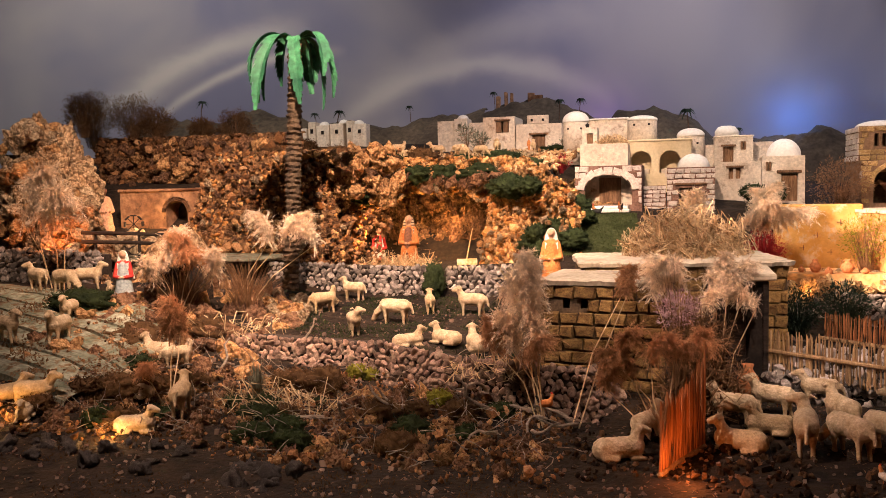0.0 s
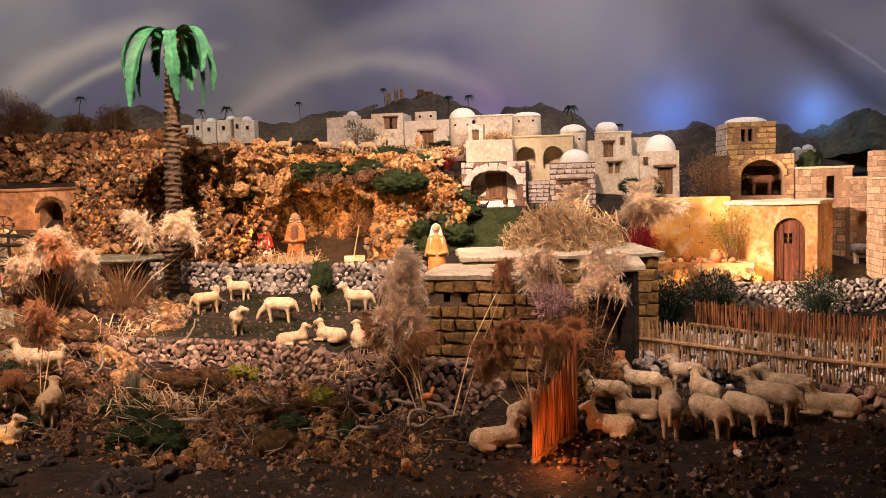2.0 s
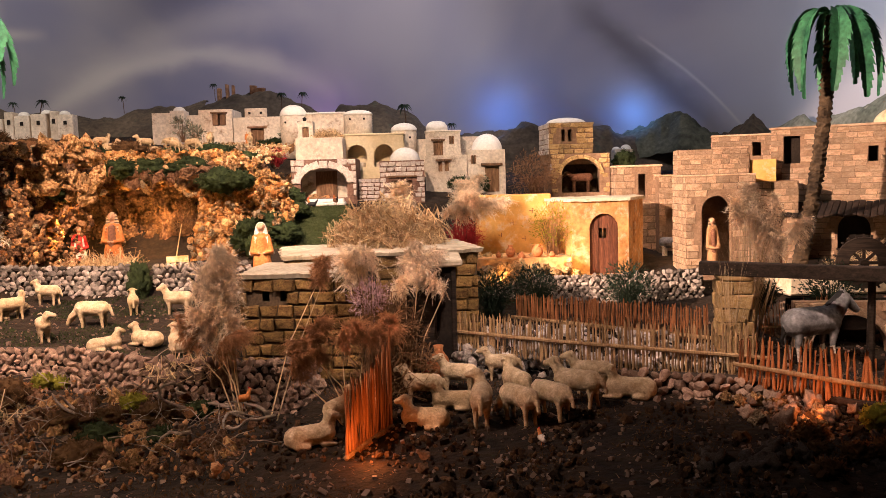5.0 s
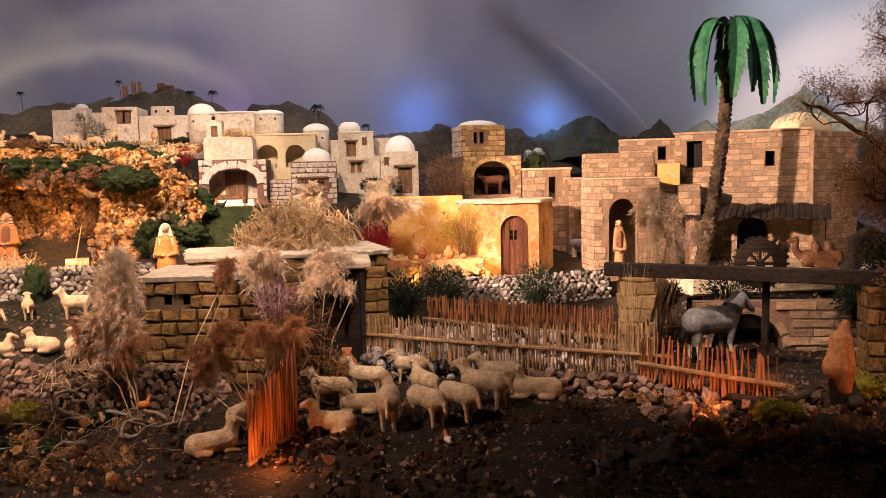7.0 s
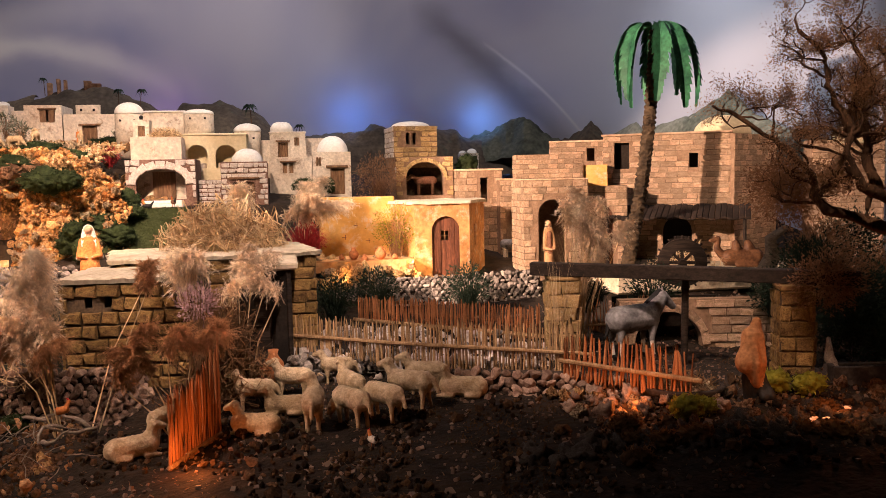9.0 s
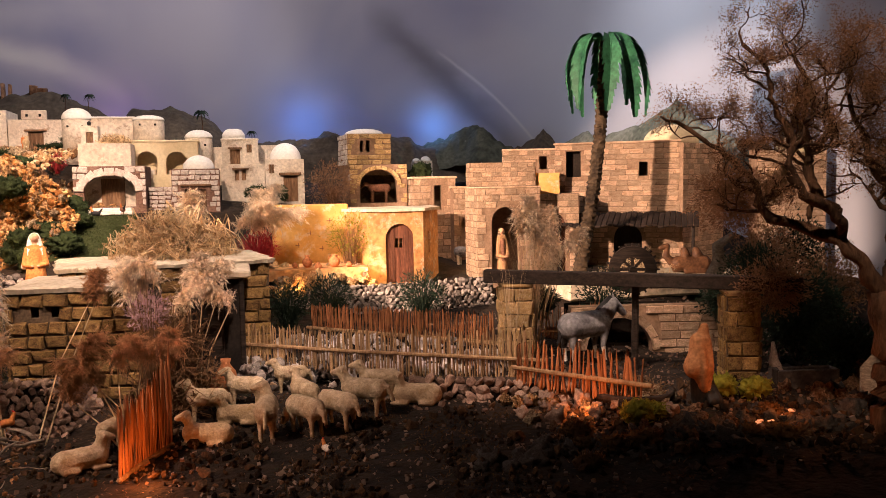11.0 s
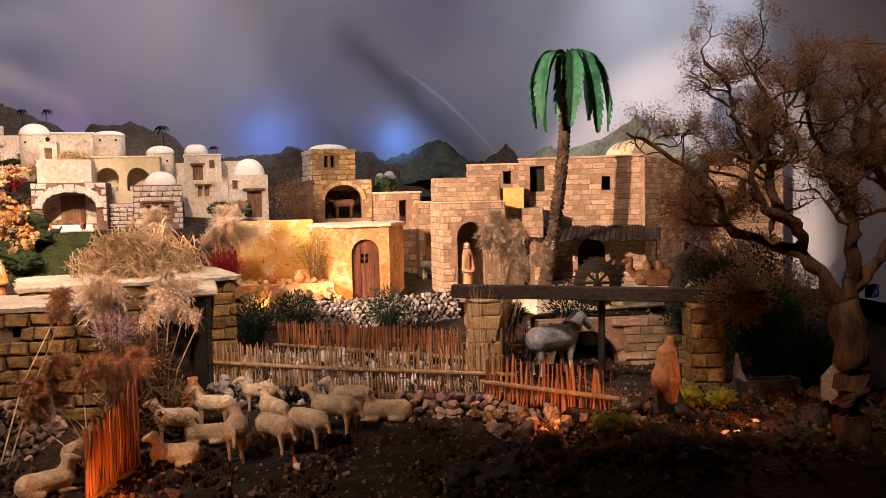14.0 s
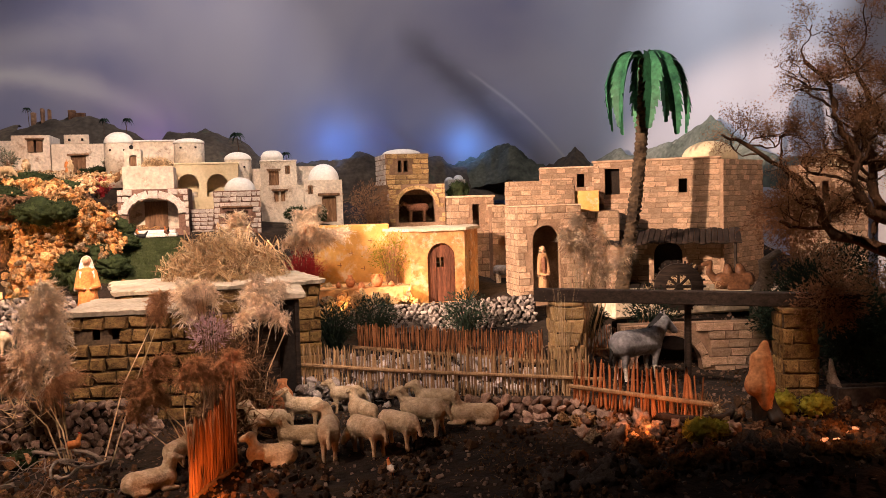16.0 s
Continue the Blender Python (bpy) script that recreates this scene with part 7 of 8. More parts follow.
# ---- the gnarled tree in the dark corner
def gnarled(label, foot, seed, limbs, leaves, leaf_size, fork=3):
    rs = random.Random(seed)
    f = Vector(foot)
    t = thing("olive_tree", f, 0, label, "tree")
    bm = bmesh.new()
    lf = bmesh.new()
    tips = []

    def limb(p, d, length, r, depth):
        pts, rad = [p.copy()], [r]
        n = 7
        for k in range(n):
            d = (d + Vector((rs.uniform(-1, 1), rs.uniform(-1, 1), rs.uniform(-0.6, 0.8))) * 0.8).normalized()
            p = p + d * length / n
            pts.append(p.copy())
            rad.append(r * (1 - 0.5 * (k + 1) / n) * rs.uniform(0.85, 1.2))
        tube(bm, pts, rad, 7 if depth < 2 else 5)
        if depth >= 2:
            tips.extend(pts[3:])
        if depth < fork:
            for k in range(3):
                j = rs.randrange(3, n + 1)
                nd = (d + Vector((rs.uniform(-1, 1), rs.uniform(-1, 1), rs.uniform(-0.4, 0.9)))).normalized()
                limb(pts[j], nd, length * rs.uniform(0.5, 0.8), rad[j] * 0.75, depth + 1)

    for path, r0, r1, ln in limbs:
        pts = [Vector(q) - f for q in path]
        fine = []
        for a, b in zip(pts, pts[1:]):
            for k in range(4):
                fine.append(a.lerp(b, k / 4) + Vector((rs.uniform(-1, 1), rs.uniform(-1, 1), rs.uniform(-1, 1))) * min(r0, 0.018) * 0.6)
        fine.append(pts[-1])
        fine = [fine[0]] + [(p + q * 2 + w) / 4 for p, q, w in zip(fine, fine[1:], fine[2:])] + [fine[-1]]
        rad = [(r0 + (r1 - r0) * (k / (len(fine) - 1)) ** 0.8) * rs.uniform(0.9, 1.12) for k in range(len(fine))]
        tube(bm, fine, rad, 12)
        tips.extend(fine[-3:])
        for k in range(ln):
            j = rs.randrange(len(fine) // 3, len(fine))
            limb(fine[j], Vector((rs.uniform(-1, 1), rs.uniform(-0.7, 0.7), rs.uniform(-0.2, 1))).normalized(), rs.uniform(0.08, 0.15), max(0.0022, rad[j] * 0.5), 1)
    for v in bm.verts:
        q = v.co + f
        v.co += Vector((noise.noise(q * 30), noise.noise(q * 30 + Vector((9, 0, 0))), 0.4 * noise.noise(q * 30 + Vector((0, 9, 0))))) * 0.012
    part("trunk", bm, M_BARK, t, "dark twisted trunk and limbs", smooth=True)
    for _ in range(leaves):
        c = rs.choice(tips)
        p = c + Vector((rs.gauss(0, 0.012), rs.gauss(0, 0.012), rs.gauss(0.003, 0.012)))
        a = Vector((rs.uniform(-1, 1), rs.uniform(-1, 1), rs.uniform(-1, 1))).normalized()
        b = a.cross(Vector((rs.uniform(-1, 1), rs.uniform(-1, 1), rs.uniform(-1, 1)))).normalized()
        s = leaf_size * rs.uniform(0.6, 1.4)
        lf.faces.new([lf.verts.new(p - b * s * 0.3), lf.verts.new(p + a * s), lf.verts.new(p + b * s * 0.3)])
    part("crown", lf, M_OLIVE, t, "fine brown-green leaves")


gnarled("gnarled dark olive tree with fine dry leaves", (1.78, 1.72, 0.2), 4, [
    ([(1.78, 1.72, 0.18), (1.785, 1.72, 0.34), (1.77, 1.72, 0.45), (1.755, 1.72, 0.56)], 0.044, 0.04, 0),
    ([(1.75, 1.72, 0.54), (1.70, 1.73, 0.63), (1.655, 1.75, 0.68), (1.56, 1.78, 0.715), (1.475, 1.8, 0.75), (1.46, 1.82, 0.845), (1.41, 1.85, 0.895), (1.32, 1.86, 0.95), (1.24, 1.88, 0.995)], 0.022, 0.003, 10),
    ([(1.655, 1.75, 0.68), (1.63, 1.72, 0.745), (1.51, 1.7, 0.79), (1.475, 1.7, 0.865), (1.488, 1.72, 0.94), (1.441, 1.74, 1.02), (1.456, 1.75, 1.09), (1.39, 1.76, 1.15)], 0.016, 0.004, 12),
    ([(1.63, 1.72, 0.745), (1.59, 1.74, 0.775), (1.567, 1.76, 0.842), (1.58, 1.76, 0.91), (1.54, 1.75, 0.99), (1.555, 1.75, 1.06), (1.50, 1.75, 1.15)], 0.014, 0.004, 11),
    ([(1.58, 1.76, 0.91), (1.62, 1.74, 0.95), (1.60, 1.74, 1.02), (1.64, 1.74, 1.1)], 0.009, 0.004, 7),
    ([(1.77, 1.72, 0.56), (1.785, 1.72, 0.62), (1.768, 1.7, 0.711), (1.75, 1.7, 0.797), (1.70, 1.7, 0.854), (1.698, 1.72, 0.937), (1.65, 1.72, 1.02), (1.66, 1.72, 1.12)], 0.021, 0.004, 11),
    ([(1.75, 1.7, 0.797), (1.79, 1.7, 0.87), (1.765, 1.7, 0.95), (1.80, 1.7, 1.08)], 0.012, 0.004, 9),
    ([(1.78, 1.72, 0.58), (1.84, 1.71, 0.65), (1.925, 1.7, 0.735), (1.875, 1.7, 0.836), (1.82, 1.7, 0.922), (1.835, 1.7, 1.05), (1.785, 1.7, 1.12)], 0.02, 0.005, 10),
    ([(1.925, 1.7, 0.735), (2.0, 1.72, 0.80), (1.98, 1.72, 0.92), (2.04, 1.72, 1.06)], 0.014, 0.005, 9)], 125000, 0.0042)
clump("dry_bush", "brown dry foliage hanging below the olive tree", "bush", (1.62, 2.15, 0.78), (0.12, 0.08, 0.1), 6500, 0.0055, M_OLIVE, "", 0.1, False)
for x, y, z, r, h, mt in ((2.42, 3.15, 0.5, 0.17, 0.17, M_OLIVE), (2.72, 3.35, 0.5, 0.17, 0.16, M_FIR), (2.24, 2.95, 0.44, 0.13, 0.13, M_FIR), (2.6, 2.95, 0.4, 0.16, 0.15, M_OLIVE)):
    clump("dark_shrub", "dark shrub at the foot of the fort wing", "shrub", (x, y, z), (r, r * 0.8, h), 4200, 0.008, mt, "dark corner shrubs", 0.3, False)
clump("dry_bush", "rust-brown dry bush behind the mill pier", "bush", (1.86, 2.3, 0.5), (0.14, 0.08, 0.1), 4200, 0.006, M_OLIVE, "", 0.1, False)
# shrubs added to darken this corner, where only shade lies
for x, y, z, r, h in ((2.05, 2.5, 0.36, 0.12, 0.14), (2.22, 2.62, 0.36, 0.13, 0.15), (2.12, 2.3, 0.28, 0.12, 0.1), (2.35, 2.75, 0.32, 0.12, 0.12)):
    clump("dark_shrub", "added dark shrub that darkens the corner behind the trough", "shrub", (x, y, z), (r, r * 0.8, h), 4200, 0.009, M_FIR, "dark corner shrubs", 0.3, False)


# ---------------------------------------------------------------- hills and the far land
def ridge(label, x0, x1, y, depth, z0, heights, material, seed):
    bm = bmesh.new()
    nx, ny = 110, 16
    g = []
    for j in range(ny + 1):
        v = j / ny
        row = []
        for i in range(nx + 1):
            u = i / nx
            k = u * (len(heights) - 1)
            a = min(int(k), len(heights) - 2)
            s = k - a
            s = s * s * (3 - 2 * s)
            h = (heights[a] * (1 - s) + heights[a + 1] * s) - z0
            x, yy = x0 + (x1 - x0) * u, y + depth * v
            n_ = 0.07 * noise.fractal((x * 2.2, yy * 2.2, seed), 1.0, 2.0, 4) - 0.05 * abs(noise.noise((x * 7, yy * 7, seed)))
            row.append(bm.verts.new((x, yy, z0 + max(0.02, h + n_) * math.sin(math.pi / 2 * v) ** 0.8)))
        g.append(row)
    for ra, rb in zip(g, g[1:]):
        for i in range(nx):
            bm.faces.new((ra[i], ra[i + 1], rb[i + 1], rb[i]))
    return tagged(part("hill", bm, material, smooth=True), label, "hill", kind="structure")


def ridge_along(label, pts, material, seed, depth=0.3, jag=1.0):
    """A far hill whose crest follows points (x, y, height) before the curved sky."""
    bm = bmesh.new()
    nx, ny = 120, 18
    crest = []
    for i in range(nx + 1):
        k = i / nx * (len(pts) - 1)
        a = min(int(k), len(pts) - 2)
        crest.append(Vector(pts[a]).lerp(Vector(pts[a + 1]), k - a))
    g = []
    for j in range(ny + 1):
        v = j / ny
        row = []
        for c in crest:
            to = Vector((-c.x, -c.y, 0)).normalized()
            x, y = c.x + to.x * depth * (1 - v), c.y + to.y * depth * (1 - v)
            k = 0.03 * noise.fractal((x * 6, y * 6, seed), 1.0, 2.0, 4) - 0.03 * abs(noise.noise((x * 11, y * 11, seed)))
            low = 0.6
            row.append(bm.verts.new((x, y, low + (c.z - low) * (0.55 + 0.45 * math.sin(math.pi / 2 * v)) + k * jag * (0.5 + 0.5 * v))))
        g.append(row)
    for ra, rb in zip(g, g[1:]):
        for i in range(nx):
            bm.faces.new((ra[i], ra[i + 1], rb[i + 1], rb[i]))
    return tagged(part("hill", bm, material, smooth=True), label, "hill", kind="structure")


ridge("dark far hills under the evening sky", -5.2, -1.7, 7.0, 0.5, 1.15, (1.65, 1.6, 1.55, 1.66, 1.60, 1.5, 1.52, 1.46, 1.52, 1.56), M_HILL, 1)
ridge("rounded dark hill with castle ruins", -1.9, -0.6, 6.9, 0.5, 1.15, (1.42, 1.57, 1.62, 1.6, 1.53, 1.4), M_HILL, 2)
ridge("dark far hill behind the village", -0.75, 0.75, 6.9, 0.5, 1.0, (1.30, 1.5, 1.52, 1.42, 1.25, 1.22, 1.24), M_HILL, 3)
ridge("dark low far hills", 0.6, 2.3, 6.9, 0.4, 0.85, (1.2, 1.24, 1.28, 1.22, 1.32, 1.28, 1.16, 1.1, 1.16), M_HILL, 4)
ridge_along("rocky green far hill", [(1.8, 7.3, 1.12), (1.86, 7.35, 1.17), (2.0, 7.3, 1.24), (2.12, 7.27, 1.29), (2.2, 7.2, 1.32), (2.3, 7.11, 1.36), (2.38, 7.04, 1.28), (2.48, 6.95, 1.17), (2.6, 6.85, 1.1)], M_HILLGREEN, 5, 0.35, 1.6)
ridge_along("jagged brown far peak", [(2.5, 6.92, 1.08), (2.54, 6.9, 1.14), (2.63, 6.81, 1.19), (2.69, 6.76, 1.23), (2.75, 6.71, 1.29), (2.79, 6.67, 1.22), (2.86, 6.6, 1.1)], M_HILL, 6, 0.25, 1.4)
ridge_along("pale green far mountains", [(2.8, 6.67, 1.1), (2.89, 6.59, 1.16), (2.98, 6.5, 1.22), (3.01, 6.41, 1.24), (3.05, 6.29, 1.18), (3.12, 6.12, 1.22), (3.17, 5.99, 1.24), (3.21, 5.85, 1.27), (3.25, 5.75, 1.3), (3.29, 5.64, 1.35), (3.33, 5.55, 1.41), (3.35, 5.44, 1.35), (3.35, 5.3, 1.26), (3.35, 5.14, 1.18), (3.35, 4.82, 1.09), (3.35, 4.48, 1.03)], M_FARGREEN, 7, 0.25, 0.7)
# castle ruins and the far western town
t = thing("castle_ruin", (-1.4, 7.3, 1.635), 0, "small brown castle ruin on a far hill", "castle")
for x, w, h in ((-0.17, 0.03, 0.02), (-0.1, 0.025, 0.05), (-0.05, 0.02, 0.045), (0.12, 0.05, 0.035), (0.18, 0.07, 0.015)):
    part("tower", box((x - w / 2, 0, -0.1), (x + w / 2, 0.06, h), 0.004, 0.004), M_TUFA_DARK, t)
t = thing("far_town", (-2.93, 6.82, 1.31), 0, "small far white town with domes", "town")
for x, w, h in ((-0.28, 0.1, 0.1), (-0.18, 0.07, 0.15), (-0.08, 0.12, 0.12), (0.05, 0.12, 0.13), (0.17, 0.06, 0.15), (0.26, 0.12, 0.12)):
    b = part("building", box((x - w / 2, 0, -0.08), (x + w / 2, 0.1, h), 0.004), M_PLASTER, t)
    part("window", box((x - 0.012, -0.006, h * 0.35), (x + 0.012, 0.002, h * 0.6), 0), M_PAINTED_DARK, b)
for x, h in ((-0.08, 0.12), (0.1, 0.13), (0.24, 0.12)):
    part("dome", dome_bm(0.045, 0.035), M_DOME, t, "", pose(x, 0.05, h), True)
for i, (x, y, z, h) in enumerate(((-4.3, 7.0, 1.58, 0.12), (-3.3, 7.35, 1.48, 0.1), (-3.1, 7.35, 1.46, 0.13), (-2.3, 7.1, 1.5, 0.08), (-1.55, 7.1, 1.58, 0.08), (-0.98, 6.9, 1.45, 0.1), (-0.82, 6.9, 1.45, 0.1), (0.02, 6.6, 1.26, 0.14), (0.28, 6.9, 1.17, 0.1), (0.38, 6.9, 1.17, 0.1))):
    tiny_palm((x, y, z), h, i)


# ---------------------------------------------------------------- figurines, each one plain moulded body
def moulded(name, caps, mats, voxel=0.0035, wool=0.0, seed=1):
    """One closed body from round limbs: (start, end, radius, radius, paint)."""
    bm = bmesh.new()
    for a, b, ra, rb, _ in caps:
        a, b = Vector(a), Vector(b)
        steps = min(24, max(4, int((b - a).length / (0.3 * min(ra, rb))) + 1))
        for k in range(steps + 1):
            u = k / steps
            bmesh.ops.create_icosphere(bm, subdivisions=2, radius=ra * (1 - u) + rb * u, matrix=Matrix.Translation(a.lerp(b, u)))
    me = bpy.data.meshes.new("raw")
    bm.to_mesh(me)
    bm.free()
    raw = new("raw", me)
    md = raw.modifiers.new("remesh", "REMESH")
    md.mode, md.voxel_size = "VOXEL", voxel
    sm = raw.modifiers.new("smooth", "SMOOTH")
    sm.iterations, sm.factor = 3, 0.5
    bpy.context.view_layer.update()
    out = bpy.data.meshes.new_from_object(raw.evaluated_get(bpy.context.evaluated_depsgraph_get()))
    bpy.data.objects.remove(raw)
    bpy.data.meshes.remove(me)
    out.name = name
    for m in mats:
        out.materials.append(m)
    if wool:
        o = Vector((seed * 3.7, 0, 0))
        nrm = [v.normal.copy() for v in out.vertices]
        for v, n_ in zip(out.vertices, nrm):
            k = 1.0 if v.co.z > 0.045 and v.co.x < 0.07 else 0.2
            v.co += n_ * wool * k * (noise.noise(v.co * 110 + o) + 0.6 * noise.noise(v.co * 45 + o))
    if len(mats) > 1:
        for p in out.polygons:
            best, which = 1e9, 0
            for a, b, ra, rb, mi in caps:
                a, b = Vector(a), Vector(b)
                d = b - a
                u = min(1, max(0, (p.center - a).dot(d) / max(d.length_squared, 1e-9)))
                s = (p.center - a.lerp(b, u)).length - (ra * (1 - u) + rb * u)
                if s < best:
                    best, which = s, mi
            p.material_index = which
    out.polygons.foreach_set("use_smooth", [True] * len(out.polygons))
    return out


def sheep_caps(kind):
    if kind == "lying":
        c = [((-.05, 0, .034), (.045, 0, .04), .036, .032, 0), ((.04, 0, .05), (.06, 0, .085), .021, .016, 0), ((.06, 0, .096), (.088, 0, .086), .0155, .0105, 0), ((.03, .025, .012), (.08, .02, .01), .009, .007, 0), ((-.05, .028, .014), (-.015, .034, .012), .013, .009, 0), ((.03, -.025, .012), (.07, -.025, .01), .009, .007, 0), ((-.05, -.028, .014), (-.015, -.034, .012), .013, .009, 0)]
        hx_, hz = .062, .1
    else:
        c = [((-.048, 0, .085), (.04, 0, .087), .034, .033, 0)]
        for lx, ly in ((-.05, .016), (-.052, -.016), (.04, .016), (.046, -.016)):
            k = random.Random(kind + str(lx)).uniform(-.014, .014)
            c += [((lx, ly, .07), (lx + k * .4, ly, .036), .013, .0085, 0), ((lx + k * .4, ly, .036), (lx + k, ly, .004), .0075, .0075, 0)]
        c += [((-.08, 0, .095), (-.094, 0, .055), .009, .007, 0)]
        if kind == "grazing":
            c += [((.045, 0, .085), (.085, 0, .052), .022, .016, 0), ((.088, 0, .045), (.105, 0, .02), .0155, .0105, 0)]
            hx_, hz = .088, .05
        elif kind == "turned":
            c += [((.045, 0, .095), (.062, .008, .128), .022, .017, 0), ((.06, .014, .14), (.066, .044, .13), .0155, .0105, 0)]
            hx_, hz = .056, .146
        else:
            c += [((.045, 0, .095), (.068, 0, .128), .022, .017, 0), ((.07, 0, .14), (.1, 0, .13), .0155, .0105, 0)]
            hx_, hz = .066, .146
    for s in (-1, 1):
        c += [((hx_, s * .012, hz), (hx_ - .006, s * .028, hz - .006), .0055, .003, 0)]
    return c


SHEEP = {(k, m.name): moulded("sheep", sheep_caps(k), [m], 0.0042, 0.002, i) for i, (k, m) in enumerate([(k, m) for m in (M_WOOL, M_WOOLTAN) for k in ("standing", "grazing", "turned", "lying")])}
SHEEP_LABEL = {"standing": "cream plaster sheep figurine standing with its head up", "grazing": "cream plaster sheep figurine grazing with its head down", "turned": "cream plaster sheep figurine standing with its head turned", "lying": "cream plaster sheep figurine lying on the ground"}


def sheep(x, y, z, turn, kind="standing", material=None, size=1.0, group="sheep flock by the fence"):
    material = material or M_WOOL
    ob = put("sheep_figurine", SHEEP[(kind, material.name)], None, pose(x, y, z - 0.002, 0, 0, turn) @ Matrix.Scale(size * 0.8, 4))
    lab = SHEEP_LABEL[kind] if material is M_WOOL else SHEEP_LABEL[kind].replace("cream", "tan")
    return tagged(ob, lab, "sheep", group)


def gsheep(x, y, turn, kind="standing", material=None, size=1.0, group="sheep flock by the fence", lift=0.0):
    return sheep(x, y, ground_z(x, y) + lift, turn, kind, material, size, group)


for x, y, turn, kind, mt, size in (
        (0.13, 2.23, 168, "lying", M_WOOLTAN, 1.05), (0.212, 2.36, 175, "lying", M_WOOLTAN, 1.0), (0.125, 2.45, 165, "standing", M_WOOL, 1.0), (0.235, 2.55, 160, "standing", M_WOOL, 1.0),
        (0.286, 2.24, 84, "turned", M_WOOL, 1.15), (0.385, 2.25, 125, "grazing", M_WOOL, 1.1), (0.475, 2.27, 130, "grazing", M_WOOL, 1.1), (0.56, 2.34, 150, "standing", M_WOOL, 1.15),
        (0.40, 2.44, 112, "standing", M_WOOL, 1.05), (0.63, 2.5, 168, "standing", M_WOOL, 1.05), (0.375, 2.66, 172, "standing", M_WOOL, 0.9), (0.73, 2.42, 165, "lying", M_WOOL, 1.15),
        (-0.16, 2.14, 20, "lying", M_WOOL, 1.05), (-0.1, 2.26, 60, "standing", M_WOOL, 0.9)):
    gsheep(x, y, turn, kind, mt, size)
for x, y, turn, kind, mt, size in (
        (-1.25, 3.08, -60, "turned", M_WOOL, 0.95), (-1.15, 3.27, 178, "grazing", M_WOOL, 1.1), (-1.50, 3.36, 40, "turned", M_WOOLTAN, 0.95), (-1.46, 3.60, 170, "standing", M_WOOL, 0.9), (-1.05, 3.45, 110, "standing", M_WOOLTAN, 0.85), (-0.86, 3.42, 175, "standing", M_WOOL, 1.0),
        (-1.0, 3.0, 35, "lying", M_WOOL, 0.95), (-0.86, 3.02, 160, "lying", M_WOOL, 1.0), (-0.735, 2.98, 120, "lying", M_WOOL, 1.1)):
    gsheep(x, y, turn, kind, mt, size, "sheep on the cave pasture")
for x, y, z, turn, kind, mt, size in (
        (-2.18, 2.55, 0.325, -78, "standing", M_WOOL, 1.05), (-2.56, 3.05, 0.44, -12, "grazing", M_WOOL, 1.1), (-2.74, 3.09, 0.45, 160, "turned", M_WOOL, 1.0), (-2.50, 3.12, 0.45, 20, "standing", M_WOOL, 1.0), (-2.33, 2.46, 0.34, -10, "standing", M_WOOL, 1.0), (-2.3, 2.75, 0.37, -75, "standing", M_WOOL, 0.9),
        (-1.86, 2.68, 0.255, 178, "lying", M_WOOL, 1.1), (-1.74, 2.62, 0.235, 30, "turned", M_WOOL, 0.85), (-1.95, 2.16, 0.185, 20, "standing", M_WOOLTAN, 1.05), (-2.02, 2.12, 0.185, 60, "standing", M_WOOLTAN, 1.0), (-1.9, 2.06, 0.19, -60, "lying", M_WOOL, 0.8),
        (-1.47, 2.22, 0.185, 110, "standing", M_WOOLTAN, 1.05), (-1.53, 2.08, 0.165, 15, "lying", M_WOOL, 0.95), (-1.70, 2.33, 0.2, 165, "lying", M_WOOL, 1.0), (-2.37, 3.12, 0.43, 170, "lying", M_WOOL, 0.7)):
    sheep(x, y, z, turn, kind, mt, size, "sheep on the timber lawn")
for x, y, z, turn, kind in ((-1.60, 4.70, 1.055, 10, "turned"), (-1.50, 4.55, 1.04, 0, "lying"), (-1.36, 4.66, 1.04, 215, "standing"), (-1.27, 4.85, 1.05, 20, "grazing"), (-1.18, 4.6, 1.02, 130, "standing"), (-1.12, 4.74, 1.035, -20, "grazing"), (-1.05, 4.85, 1.06, 90, "turned"), (-0.9, 5.2, 1.07, 100, "standing")):
    sheep(x, y, z, turn, kind, M_WOOLTAN, 0.7, "small flock on the hilltop")


